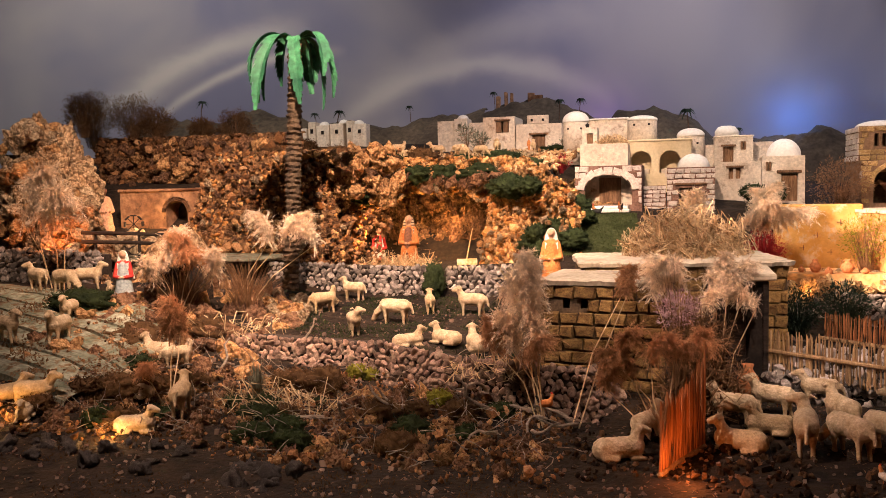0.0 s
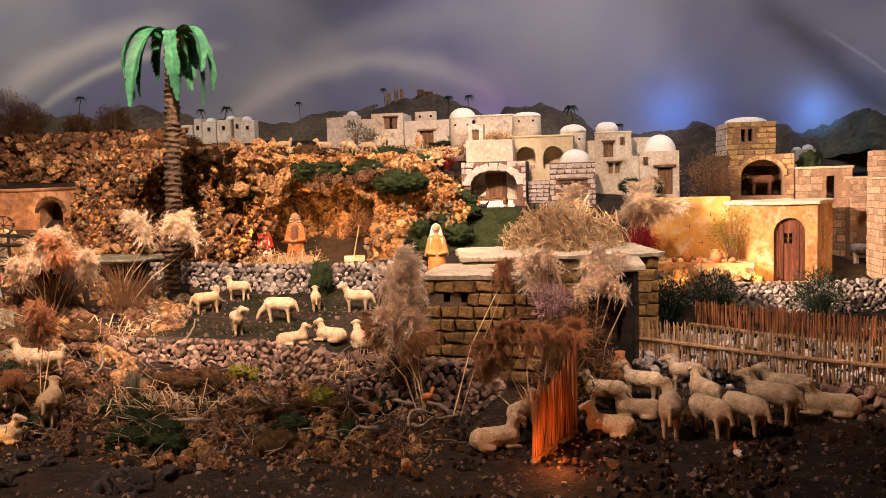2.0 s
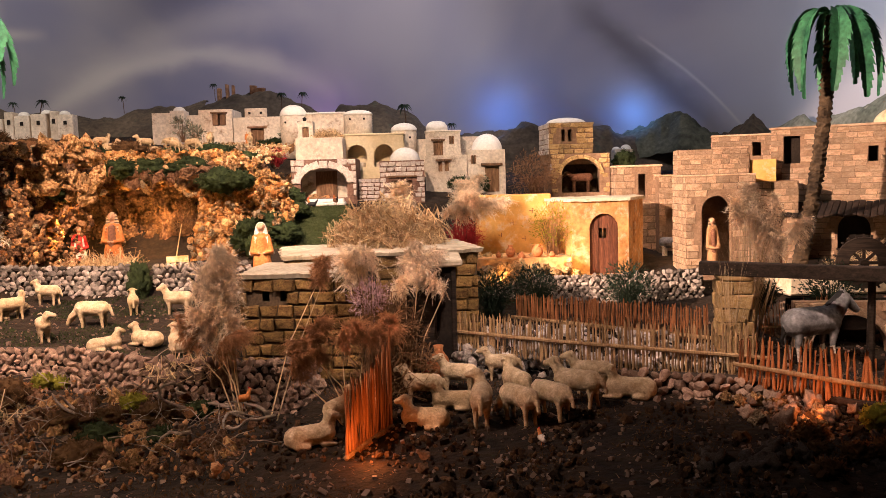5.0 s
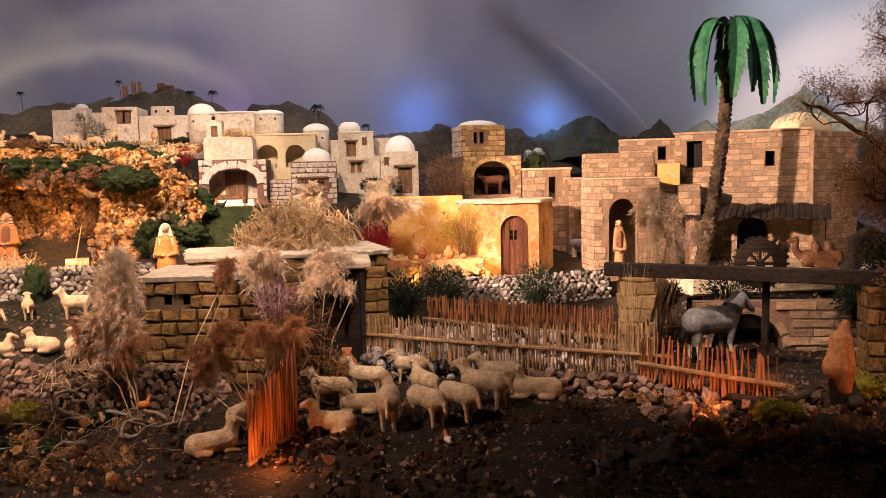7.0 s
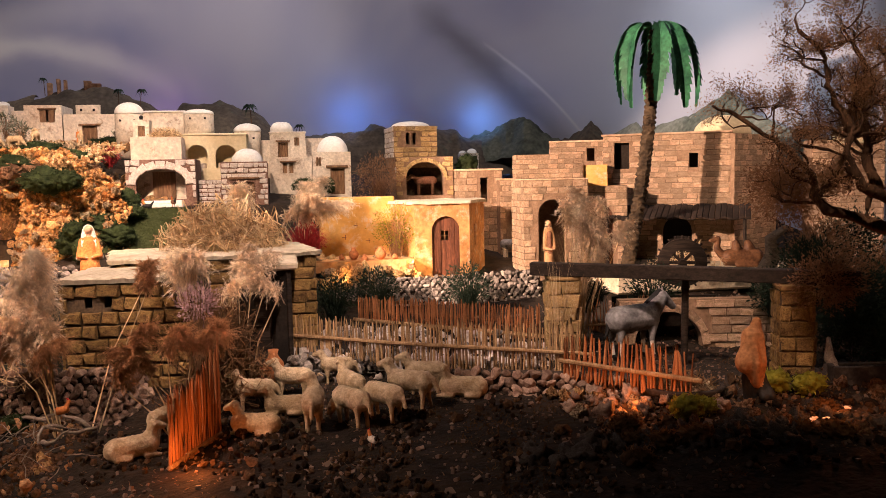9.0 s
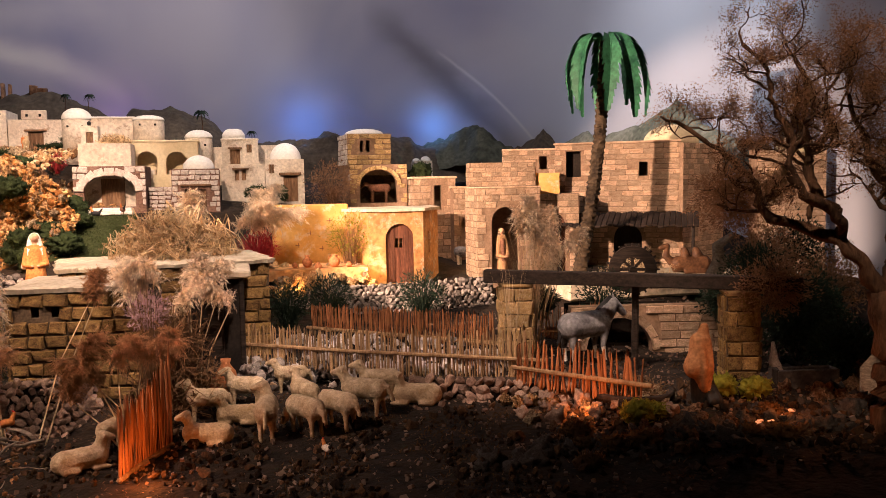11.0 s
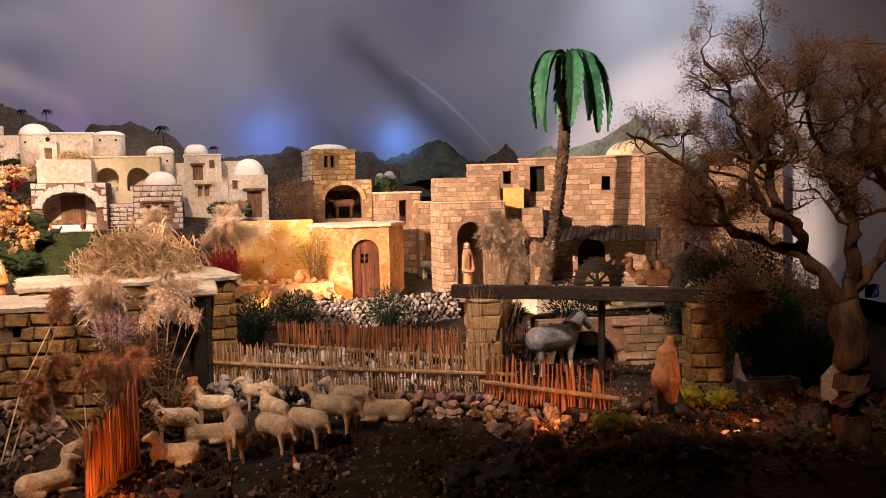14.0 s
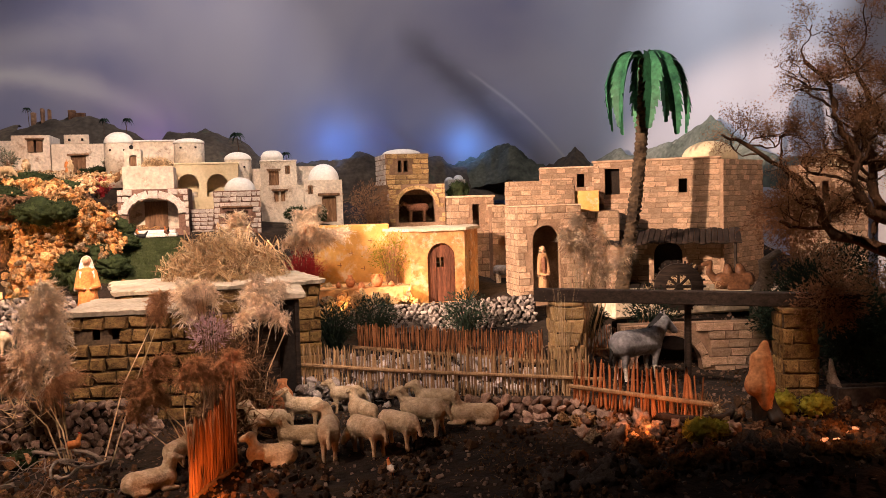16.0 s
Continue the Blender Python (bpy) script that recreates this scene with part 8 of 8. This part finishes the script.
def robed(name, height, robe, head, arms=None, veil=None, sash=None, seated=False):
    """Robed figure: a moulded clay body, plain shapes only."""
    h = height
    mats = [robe, head, veil or robe, arms or robe, sash or robe]
    w = h * (0.2 if seated else 0.12)
    hr = h * (0.088 if seated else 0.062)
    neck = h - 2.1 * hr
    c = [((0, 0, h * .05), (0, -h * .02, h * .3), w, w * .85, 0), ((-w * .5, -h * .05, h * .06), (w * .5, -h * .05, h * .06), w * .55, w * .55, 0), ((0, 0, h * .3), (0, 0, neck * .8), w * .8, w * .55, 0), ((-w * .45, 0, neck * .92), (w * .45, 0, neck * .92), h * .05, h * .05, 3), ((0, 0, neck), (0, -h * .01, neck + hr * .6), hr * .45, hr * .45, 1), ((0, -h * .015, h - hr * 1.1), (0, -h * .02, h - hr * .9), hr * .8, hr * .85, 1)]
    if veil:
        c += [((0, h * .02, h - hr), (0, h * .025, h - hr * .95), hr * 1.02, hr * 1.02, 2), ((0, h * .05, h - hr * 1.4), (0, h * .07, h * .45), hr * .9, hr * 1.1, 2)]
        for q in (-1, 1):
            c += [((q * hr * .75, 0, h - hr * 1.1), (q * hr * 1.35, -h * .01, h * .62), hr * .42, hr * .5, 2), ((q * hr * 1.35, -h * .01, h * .62), (q * w * .95, 0, h * .42), hr * .5, hr * .5, 2)]
    for q in (-1, 1):
        c += [((q * w * .62, 0, neck * .88), (q * w * .9, -h * .06, h * .46), h * .045, h * .04, 3), ((q * w * .9, -h * .06, h * .46), (q * w * .3, -h * .17, h * .44), h * .04, h * .03, 3), ((q * w * .28, -h * .18, h * .44), (q * w * .15, -h * .19, h * .44), h * .024, h * .02, 1)]
    if sash:
        c += [((0, -w * .6, h * .12), (0, -w * .38, neck * .85), w * .42, w * .36, 4)]
    return moulded(name, c, mats, h * 0.016)


M_STRIPE = mat("striped_cloth", (0.6, 0.5, 0.28), (0.7, 0.6, 0.36), 12, 0.8, 0.2)
sn = M_STRIPE.node_tree
wv = sn.nodes.new("ShaderNodeTexWave")
wv.inputs["Scale"].default_value = 22.0
wv.bands_direction = "Z"
sco = sn.nodes.new("ShaderNodeTexCoord")
sn.links.new(sco.outputs["Object"], wv.inputs["Vector"])
srp = sn.nodes.new("ShaderNodeValToRGB")
srp.color_ramp.elements[0].position, srp.color_ramp.elements[0].color = 0.3, (0.12, 0.075, 0.05, 1)
srp.color_ramp.elements[1].position, srp.color_ramp.elements[1].color = 0.6, (0.42, 0.31, 0.18, 1)
sn.links.new(wv.outputs["Fac"], srp.inputs[0])
sn.links.new(srp.outputs[0], sn.nodes["Principled BSDF"].inputs["Base Color"])


def figure(name, label, at, turn, *a, **k):
    return tagged(put(name, robed(name, *a, **k), None, pose(*at, 0, 0, turn)), label, "figurine")


figure("kneeling_figurine", "small seated clay figurine in a red top inside the cave", (-1.50, 4.06, 0.475), 25, 0.19, M_WHITE, M_SKIN, M_RED, None, M_RED, True)
figure("mother_figurine", "seated clay figurine with a striped veil and orange robe", (-1.345, 4.08, 0.475), 5, 0.25, M_ORANGE, M_SKIN, M_ORANGE, M_STRIPE, M_BROWNCLOTH, True)
figure("woman_figurine", "orange clay figurine with a white veil behind the hut", (-0.56, 3.66, 0.44), 10, 0.235, M_ORANGE, M_SKIN, M_ORANGE, M_WHITE, None, True)
figure("seated_figurine", "seated clay figurine in a red and white shawl on the bank", (-2.29, 3.08, 0.42), 20, 0.2, M_BLUEGREY, M_SKIN, M_RED, M_WHITE, M_BLUEGREY, True)
figure("shepherd_figurine", "standing clay figurine in striped robes in the gateway", (1.535, 4.09, 0.35), 10, 0.26, M_TANCLOTH, M_SKIN, M_TANCLOTH, M_STRIPE, M_BROWNCLOTH)
figure("stoker_figurine", "bare-backed clay figurine by the fire grotto", (-3.08, 4.0, 0.66), 60, 0.24, M_SKIN, M_BROWNCLOTH, M_SKIN, None, None, True)
figure("standing_figurine", "tiny clay figurine by a white house", (-0.98, 5.5, 1.085), 0, 0.09, M_ORANGE, M_SKIN)
# the man bent under a cloth
cl = moulded("cloaked", [((0.004, 0, .2), (.012, 0, .245), .024, .012, 0), ((0, 0, .2), (-.004, 0, .125), .03, .04, 0), ((-.004, 0, .125), (.012, -.012, .06), .04, .012, 0), ((0.02, .02, .07), (.02, .02, .0), .034, .03, 1), ((.03, -.03, .02), (.03, -.0, .05), .02, .02, 1)], [M_CLOAK, M_BLACK], 0.004)
for v in cl.vertices:
    v.co += v.normal * 0.0045 * math.sin(v.co.x * 190 + v.co.z * 22) * min(1, max(0, (0.24 - v.co.z) * 12))
tagged(put("cloaked_figurine", cl, None, pose(1.46, 2.06, 0.205, 0, 0, 10) @ Matrix.Diagonal((1.12, 0.8, 0.92, 1))), "bent clay figurine covered by a tan cloth in the yard", "figurine")
# the horse
hc = [((-.075, 0, .15), (.04, 0, .155), .053, .05, 0), ((.05, 0, .165), (.1, 0, .222), .042, .027, 0), ((.105, 0, .228), (.15, 0, .185), .021, .0135, 0), ((.09, 0, .243), (.045, 0, .203), .012, .014, 1), ((.1, .01, .25), (.096, .012, .265), .005, .003, 0), ((.1, -.01, .25), (.096, -.012, .265), .005, .003, 0), ((-.11, 0, .165), (-.13, 0, .09), .012, .007, 1)]
for lx, ly in ((-.085, .024), (-.075, -.024), (.045, .022), (.055, -.022)):
    hc += [((lx, ly, .14), (lx - .008, ly, .075), .02, .011, 0), ((lx - .008, ly, .075), (lx, ly, .012), .009, .008, 2), ((lx, ly, .012), (lx + .005, ly, .005), .011, .011, 1)]
tagged(put("horse_figurine", moulded("horse", hc, [M_HORSE, M_BLACK, M_WHITE], 0.004), None, pose(1.42, 2.73, 0.19, 0, 0, 8) @ Matrix.Scale(0.95, 4)), "dapple grey horse figurine harnessed at the mill", "horse")
# the camel lying in the courtyard, and the pack animal in the stall
cc = [((-.07, 0, .05), (.06, 0, .05), .042, .038, 0), ((-.04, 0, .09), (-.035, 0, .115), .028, .018, 0), ((.02, 0, .09), (.025, 0, .115), .026, .018, 0), ((.08, 0, .05), (.115, 0, .09), .022, .017, 0), ((.115, 0, .09), (.11, 0, .13), .016, .014, 0), ((.11, 0, .138), (.145, 0, .13), .015, .011, 0), ((-.06, .035, .015), (.03, .04, .014), .016, .012, 0), ((-.06, -.035, .015), (.06, -.04, .014), .016, .012, 0)]
tagged(put("camel_figurine", moulded("camel", cc, [M_CAMEL], 0.004, 0.002), None, pose(2.38, 3.72, 0.375, 0, 0, 170) @ Matrix.Scale(1.0, 4)), "brown camel figurine lying in the courtyard", "camel")
dc = [((-.05, 0, .1), (.05, 0, .1), .03, .028, 0), ((.055, 0, .105), (.09, 0, .13), .018, .014, 0), ((.095, 0, .132), (.12, 0, .11), .014, .01, 1)]
for lx, ly in ((-.05, .014), (-.045, -.014), (.045, .014), (.05, -.014)):
    dc += [((lx, ly, .09), (lx, ly, .004), .011, .008, 1)]
tagged(put("donkey_figurine", moulded("donkey", dc, [M_HORSE, M_WHITE], 0.004), None, pose(1.46, 4.5, 0.36, 0, 0, -50)), "grey and white donkey figurine in the lit stall", "donkey")
tagged(put("ox_figurine", moulded("ox", dc, [M_BROWNCLOTH, M_CAMEL], 0.004), None, pose(1.05, 4.9, 0.735, 0, 0, 175) @ Matrix.Scale(0.85, 4)), "brown ox figurine inside the arched stable", "ox")


def bird(x, y, z, turn, body, size=1.0):
    me = moulded("bird", [((-.012, 0, .024), (.01, 0, .026), .013, .012, 0), ((.012, 0, .034), (.018, 0, .046), .008, .006, 1), ((.018, 0, .05), (.021, 0, .051), .006, .005, 1), ((-.02, 0, .03), (-.034, 0, .048), .007, .003, 2), ((.019, 0, .057), (.014, 0, .06), .003, .002, 3), ((-.002, .005, .014), (-.002, .005, 0), .002, .002, 1), ((-.002, -.005, .014), (-.002, -.005, 0), .002, .002, 1)], [body, M_ORANGE, M_BLACK, M_RED], 0.0016)
    return tagged(put("rooster_figurine", me, None, pose(x, y, z, 0, 0, turn) @ Matrix.Scale(size, 4)), "painted rooster figurine with an orange neck", "rooster", "rooster figurines")


bird(-0.57, 4.42, 0.695, 160, M_BLACK, 0.95)
bird(-0.44, 4.42, 0.70, 175, M_BLACK, 1.0)
bird(-0.335, 4.6, 0.715, 120, M_BROWNCLOTH, 0.9)
bird(0.135, 2.60, 0.205, 60, M_RED, 1.0)
bird(0.255, 2.58, 0.205, 120, M_ORANGE, 0.9)
bird(0.42, 2.03, 0.178, 120, M_WHITE, 0.7)
bird(-0.39, 2.42, 0.2, 10, M_ORANGE, 0.9)


# ---------------------------------------------------------------- pots, troughs and gear
def jar(x, y, z, r, h, material=None, handles=1, tilt=0.0, group="terracotta jars"):
    t = thing("jar", (x, y, z), uni(0, 360), "round terracotta jar standing on the terrace", "jar", group)
    t.matrix_basis = t.matrix_basis @ Matrix.Rotation(tilt, 4, "X")
    prof = [(r * .45, 0), (r * .8, h * .15), (r, h * .4), (r * .9, h * .6), (r * .5, h * .78), (r * .38, h * .86), (r * .5, h), (r * .42, h), (r * .3, h * .86)]
    part("body", lathe(prof, 18), material or M_TERRA, t, smooth=True)
    for k in range(handles):
        b = bmesh.new()
        s = 1 if k == 0 else -1
        tube(b, [(s * r * .42, 0, h * .9), (s * r * .85, 0, h * .88), (s * r * .95, 0, h * .7), (s * r * .85, 0, h * .58)], [r * .09] * 4, 6)
        part("handle", b, material or M_TERRA, t)
    return t


for x, y, z, r, h, k in ((0.492, 4.05, 0.452, 0.017, 0.034, 0), (0.553, 4.08, 0.45, 0.03, 0.068, 2), (0.60, 4.02, 0.44, 0.022, 0.046, 1), (0.68, 4.05, 0.45, 0.034, 0.07, 2), (0.745, 4.02, 0.45, 0.022, 0.03, 0)):
    jar(x, y, z, r * 0.82, h * 0.85, None, k)
jar(0.178, 2.66, 0.21, 0.034, 0.1, None, 2, 0, "")
tsb = bmesh.new()
add_box(tsb, (0.36, 3.99, 0.40), (0.83, 4.3, 0.449), 0)
bmesh.ops.subdivide_edges(tsb, edges=tsb.edges[:], cuts=12, use_grid_fill=True)
for v in tsb.verts:
    v.co += Vector((0, 0.03 * noise.noise(v.co * 12), 0.004 * noise.noise(v.co * 20)))
tagged(part("terrace_slab", tsb, M_TUFA), "rough brown stone terrace holding the jars", "slab", kind="structure")
t = thing("manger", (-1.04, 4.06, 0.475), 15, "small yellow wooden manger in the cave", "manger")
for lo, hi in (((-.05, -.02, .0), (.05, -.016, .032)), ((-.05, .016, .0), (.05, .02, .032)), ((-.05, -.016, .0), (-.046, .016, .032)), ((.046, -.016, .0), (.05, .016, .032)), ((-.046, -.016, .004), (.046, .016, .008))):
    part("board", box(lo, hi, 0.001), M_YSTONE, t)
sb = bmesh.new()
tube(sb, [(-1.03, 3.98, 0.47), (-0.995, 4.0, 0.66)], [0.0025, 0.002], 6)
tagged(part("staff", sb, M_STRAW), "pale wooden staff leaning at the cave wall", "staff")
t = thing("water_basin", (1.33, 2.22, 0.2), 0, "low round dark basin full of brown fodder in the yard", "basin")
part("rim", lathe([(0.11, 0.0), (0.125, 0.03), (0.115, 0.034), (0.1, 0.015), (0.01, 0.012)], 28), M_DARKWOOD, t, smooth=True)
part("fodder", straw_bm(600, 0.1, 0.035, 0.0015, 3), M_DRY, t, "brown dry fodder", pose(0, 0, 0.015))
t = thing("stone_trough", (1.9, 2.2, 0.185), -10, "dark stone trough in the unlit yard", "trough")
for lo, hi in (((-.095, -.03, 0), (.095, -.018, .07)), ((-.095, .018, 0), (.095, .03, .07)), ((-.095, -.018, 0), (-.083, .018, .07)), ((.083, -.018, 0), (.095, .018, .07)), ((-.083, -.018, 0), (.083, .018, .02))):
    part("slab", box(lo, hi, 0.003), M_PEBBLE_BLACK, t)
for at, ang, r, lab in (((1.83, 2.22, 0.12), 30, 0.026, "brown driftwood stump by the pier"), ((1.95, 2.02, 0.13), -40, 0.035, "twisted brown root on the dark bank")):
    b = bmesh.new()
    tube(b, [(0, 0, 0), (0.03, 0.0, 0.08), (0.02, 0.03, 0.15), (0.05, 0.05, 0.2)], [r, r * .9, r * .7, r * .4], 9)
    for v in b.verts:
        v.co += Vector((noise.noise(v.co * 40), noise.noise(v.co * 40 + Vector((5, 0, 0))), 0)) * r * 0.5
    tagged(part("driftwood", b, M_GREYWOOD, None, "", pose(*at, 0, 0, ang), True), lab, "driftwood")
b = bmesh.new()
tube(b, [(2.2, 3.22, 0.30), (2.18, 3.2, 0.40), (2.23, 3.2, 0.48), (2.2, 3.18, 0.55), (2.27, 3.17, 0.6)], [0.045, 0.036, 0.034, 0.026, 0.01], 9)
for v in b.verts:
    v.co += Vector((noise.noise(v.co * 30), 0, noise.noise(v.co * 30 + Vector((5, 0, 0))))) * 0.012
tagged(part("driftwood", b, M_GREYWOOD, None, "", None, True), "tall pale driftwood trunk at the courtyard", "driftwood")


def root(pts, r, label="pale twisted dry root on the rocks"):
    b = bmesh.new()
    o = Vector(pts[0])
    tube(b, [Vector(p) - o for p in pts], [r * (1 - 0.6 * k / (len(pts) - 1)) for k in range(len(pts))], 6)
    tagged(part("dry_root", b, M_GREYWOOD, None, "", pose(*o), True), label, "root", "dry roots")


rr = random.Random(11)
for x, y, n in ((-0.52, 2.5, 6), (-0.35, 2.4, 5), (-0.62, 2.58, 5), (-0.85, 2.42, 4), (-1.6, 2.75, 6), (-1.45, 2.9, 5), (-1.75, 2.6, 4), (-1.0, 2.3, 4), (-0.45, 2.3, 4)):
    for _ in range(2 if n < 5 else 3):
        p = Vector((x + rr.uniform(-.06, .06), y + rr.uniform(-.05, .05), ground_z(x, y) + 0.03))
        pts, d = [p.copy()], Vector((rr.uniform(-1, 1), rr.uniform(-0.6, 0.2), rr.uniform(0, 0.7))).normalized()
        for k in range(n):
            d = (d + Vector((rr.uniform(-1, 1), rr.uniform(-1, 1), rr.uniform(-0.9, 0.6))) * 0.6).normalized()
            p = p + d * 0.028
            p.z = max(p.z, ground_z(p.x, p.y) + 0.01)
            pts.append(p.copy())
        root(pts, 0.0065)

# fine twigs strewn over the foreground
tw = bmesh.new()
tr_ = random.Random(5)
for _ in range(300):
    x, y = tr_.uniform(-1.95, -0.3), tr_.uniform(2.0, 2.85)
    p = Vector((x, y, ground_z(x, y) + tr_.uniform(0.01, 0.05)))
    d = Vector((tr_.uniform(-1, 1), tr_.uniform(-0.6, 0.6), tr_.uniform(-0.1, 0.6))).normalized()
    pts = [p.copy()]
    for k in range(4):
        d = (d + Vector((tr_.uniform(-1, 1), tr_.uniform(-1, 1), tr_.uniform(-0.8, 0.6))) * 0.45).normalized()
        p = p + d * tr_.uniform(0.012, 0.03)
        pts.append(p.copy())
    r = tr_.uniform(0.0009, 0.002)
    tube(tw, pts, [r, r, r * 0.8, r * 0.6, r * 0.3], 4, False)
tagged(part("twig_litter", tw, M_GREYWOOD), "pale curled twigs and rootlets strewn over the rockery", "twigs", kind="stuff")
# ---- the timber lawn on the left, worn green boards with dark gaps
t = thing("timber_lawn", (-2.35, 2.65, 0.36), 0, "sloping worn green boards with dark gaps and turf", "lawn")
for k in range(7):
    u = k / 6
    b = bmesh.new()
    n = 18
    prev = None
    for i in range(n + 1):
        x = -0.75 + 1.25 * i / n
        y0 = -0.34 + 0.62 * u - x * 0.28
        row = [b.verts.new((x, yy, ground_z(-2.35 + x, 2.65 + yy, False) - 0.36 + 0.022 + uni(-.003, .003) + dz)) for yy, dz in ((y0, -0.03), (y0, 0.0), (y0 + 0.04, 0.004), (y0 + 0.084, 0.002), (y0 + 0.084, -0.03))]
        if prev:
            for j in range(4):
                b.faces.new((prev[j], row[j], row[j + 1], prev[j + 1]))
        prev = row
    part("board", b, M_TURF, t)
tb = bmesh.new()
for _ in range(9000):
    x, y = uni(-2.95, -1.75), uni(2.25, 3.05)
    if noise.noise((x * 6, y * 9, 1)) < 0.08:
        continue
    leafy(tb, (x, y, ground_z(x, y, False) + 0.026), (0.005, 0.005, 0.002), 1, 0.007, 1.0)
tagged(part("turf_tuft", tb, M_DRY), "brown dry grass tufts on the lawn boards", "grass", kind="stuff")
# ---- bridge rail, vault and wheel of the left valley
t = thing("valley_bridge", (-2.885, 4.3, 0.64), 4, "plaster bridge with a dark round arch", "bridge")
part("wall_body", wall_bm([(-0.3, -0.06), (-0.3, 0.235), (0.235, 0.235), (0.235, -0.06)], [arch_pts(0.06, 0.135, 0.02, 0.18)], 0.22), M_TUFA_DARK, t)
voussoirs(t, 0.06, 0.135, 0.18, 9, 0.022, M_TUFA_DARK)
part("coping", box((-0.31, -0.012, 0.2355), (0.245, 0.23, 0.252), 0.004, 0.003), M_TUFA_DARK, t)
# black-coloured sheet stands for the shade under the bridge
part("arch_back", box((-0.05, 0.14, 0.0), (0.17, 0.15, 0.2), 0), M_PAINTED_DARK, t)
t = thing("log_rail", (-2.6, 3.55, 0.6), 0, "rail of dark logs across the valley path", "fence")
for z0, z1 in ((0.075, 0.055), (0.03, 0.012)):
    b = bmesh.new()
    tube(b, [(-0.27, 0, z0), (0.0, 0.0, (z0 + z1) / 2 + 0.004), (0.33, 0.03, z1)], [0.01, 0.009, 0.008], 7)
    part("log", b, M_DARKWOOD, t)
for x in (-0.2, 0.05, 0.28):
    b = bmesh.new()
    tube(b, [(x, 0.008, -0.08), (x, 0.008, 0.08)], [0.008, 0.007], 6)
    part("post", b, M_DARKWOOD, t)
t = thing("bucket_wheel", (-2.86, 3.95, 0.70), 25, "small dark bucket wheel lit from behind", "wheel")
t.scale = (0.6, 0.6, 0.6)
for k in range(8):
    m_ = Matrix.Rotation(6.28318 * k / 8, 4, "Y")
    part("bucket", box((-0.022, -0.03, 0.07), (0.022, 0.03, 0.082), 0.001), M_DARKWOOD, t, "", m_)
    part("spoke", box((-0.003, -0.004, 0.0), (0.003, 0.004, 0.07), 0), M_DARKWOOD, t, "", m_)
part("path_slab", box((-2.72, 3.6, 0.52), (-1.95, 3.95, 0.545), 0.008, 0.01), M_TURF, None)
tagged(bpy.data.objects["path_slab"], "grey-green flat path slab in the valley", "path", kind="structure")
# vaulted grotto of pale stone under the western reeds
b = bmesh.new()
bmesh.ops.create_icosphere(b, subdivisions=3, radius=1.0)
for v in b.verts:
    v.co = Vector((v.co.x * 0.12, v.co.y * 0.12, v.co.z * 0.13)) * (1 + 0.18 * noise.noise(v.co * 2))
for v in [v for v in b.verts if v.co.z < -0.01]:
    b.verts.remove(v)
tagged(part("vaulted_shelter", b, M_CLIFF_PALE, None, "", pose(-2.1, 3.2, 0.58), True), "pale rounded stone shelter over a dark hollow", "shelter")
# no real hollow: a solid block in near-black paints its shade
tagged(part("shelter_hollow", box((-2.21, 3.16, 0.32), (-1.98, 3.3, 0.6), 0.03), M_PAINTED_DARK), "near-black block painted as the shaded hollow under the shelter", "hollow", kind="structure")
# glowing embers where the small fires are lit
M_EMBER = bpy.data.materials.new("ember_glow")
M_EMBER.use_nodes = True
M_EMBER.node_tree.nodes["Principled BSDF"].inputs["Emission Color"].default_value = (1.0, 0.2, 0.03, 1)
M_EMBER.node_tree.nodes["Principled BSDF"].inputs["Emission Strength"].default_value = 0.4
for x, y in ((1.25, 1.97), (1.36, 1.94), (1.51, 1.87), (1.53, 1.885), (1.56, 1.88), (1.63, 1.94), (1.645, 1.875), (1.67, 1.95), (1.67, 1.87), (1.77, 1.905), (1.81, 1.91), (1.82, 1.88), (1.88, 1.885), (1.92, 1.895), (1.955, 1.91)):
    b = rock_bm(int(x * 50), 2)
    tagged(part("ember", b, M_EMBER, None, "", pose(x, y, ground_z(x, y) + 0.008) @ Matrix.Diagonal((0.02, 0.014, 0.009, 1))), "small glowing orange ember lamp between stones", "lamp", "ember lamps")
bc = bmesh.new()
bmesh.ops.create_grid(bc, x_segments=10, y_segments=10, size=0.02)
for v in bc.verts:
    v.co = Vector((v.co.x, 0.006 * noise.noise(v.co * 80), v.co.y * 0.8 + 0.004 * noise.noise(v.co * 60)))
bmesh.ops.solidify(bc, geom=bc.faces[:], thickness=0.002)
M_BLUECLOTH = mat("blue_cloth", (0.01, 0.03, 0.16), (0.03, 0.08, 0.34), 20, 0.8, 0.3)
tagged(part("cloth_scrap", bc, M_BLUECLOTH, None, "", pose(1.845, 1.72, 0.58), True), "small blue cloth scrap hanging on the olive tree", "cloth")
# hanging lantern by the white dome
t = thing("wall_lantern", (-0.585, 5.34, 1.215), 0, "small dark wall lantern on a white house", "lantern")
part("cage", lathe([(0.004, 0), (0.01, 0.004), (0.013, 0.02), (0.003, 0.028)], 8), M_BLACK, t)
part("bracket", box((-0.001, 0.0, 0.028), (0.001, 0.02, 0.031), 0), M_BLACK, t)
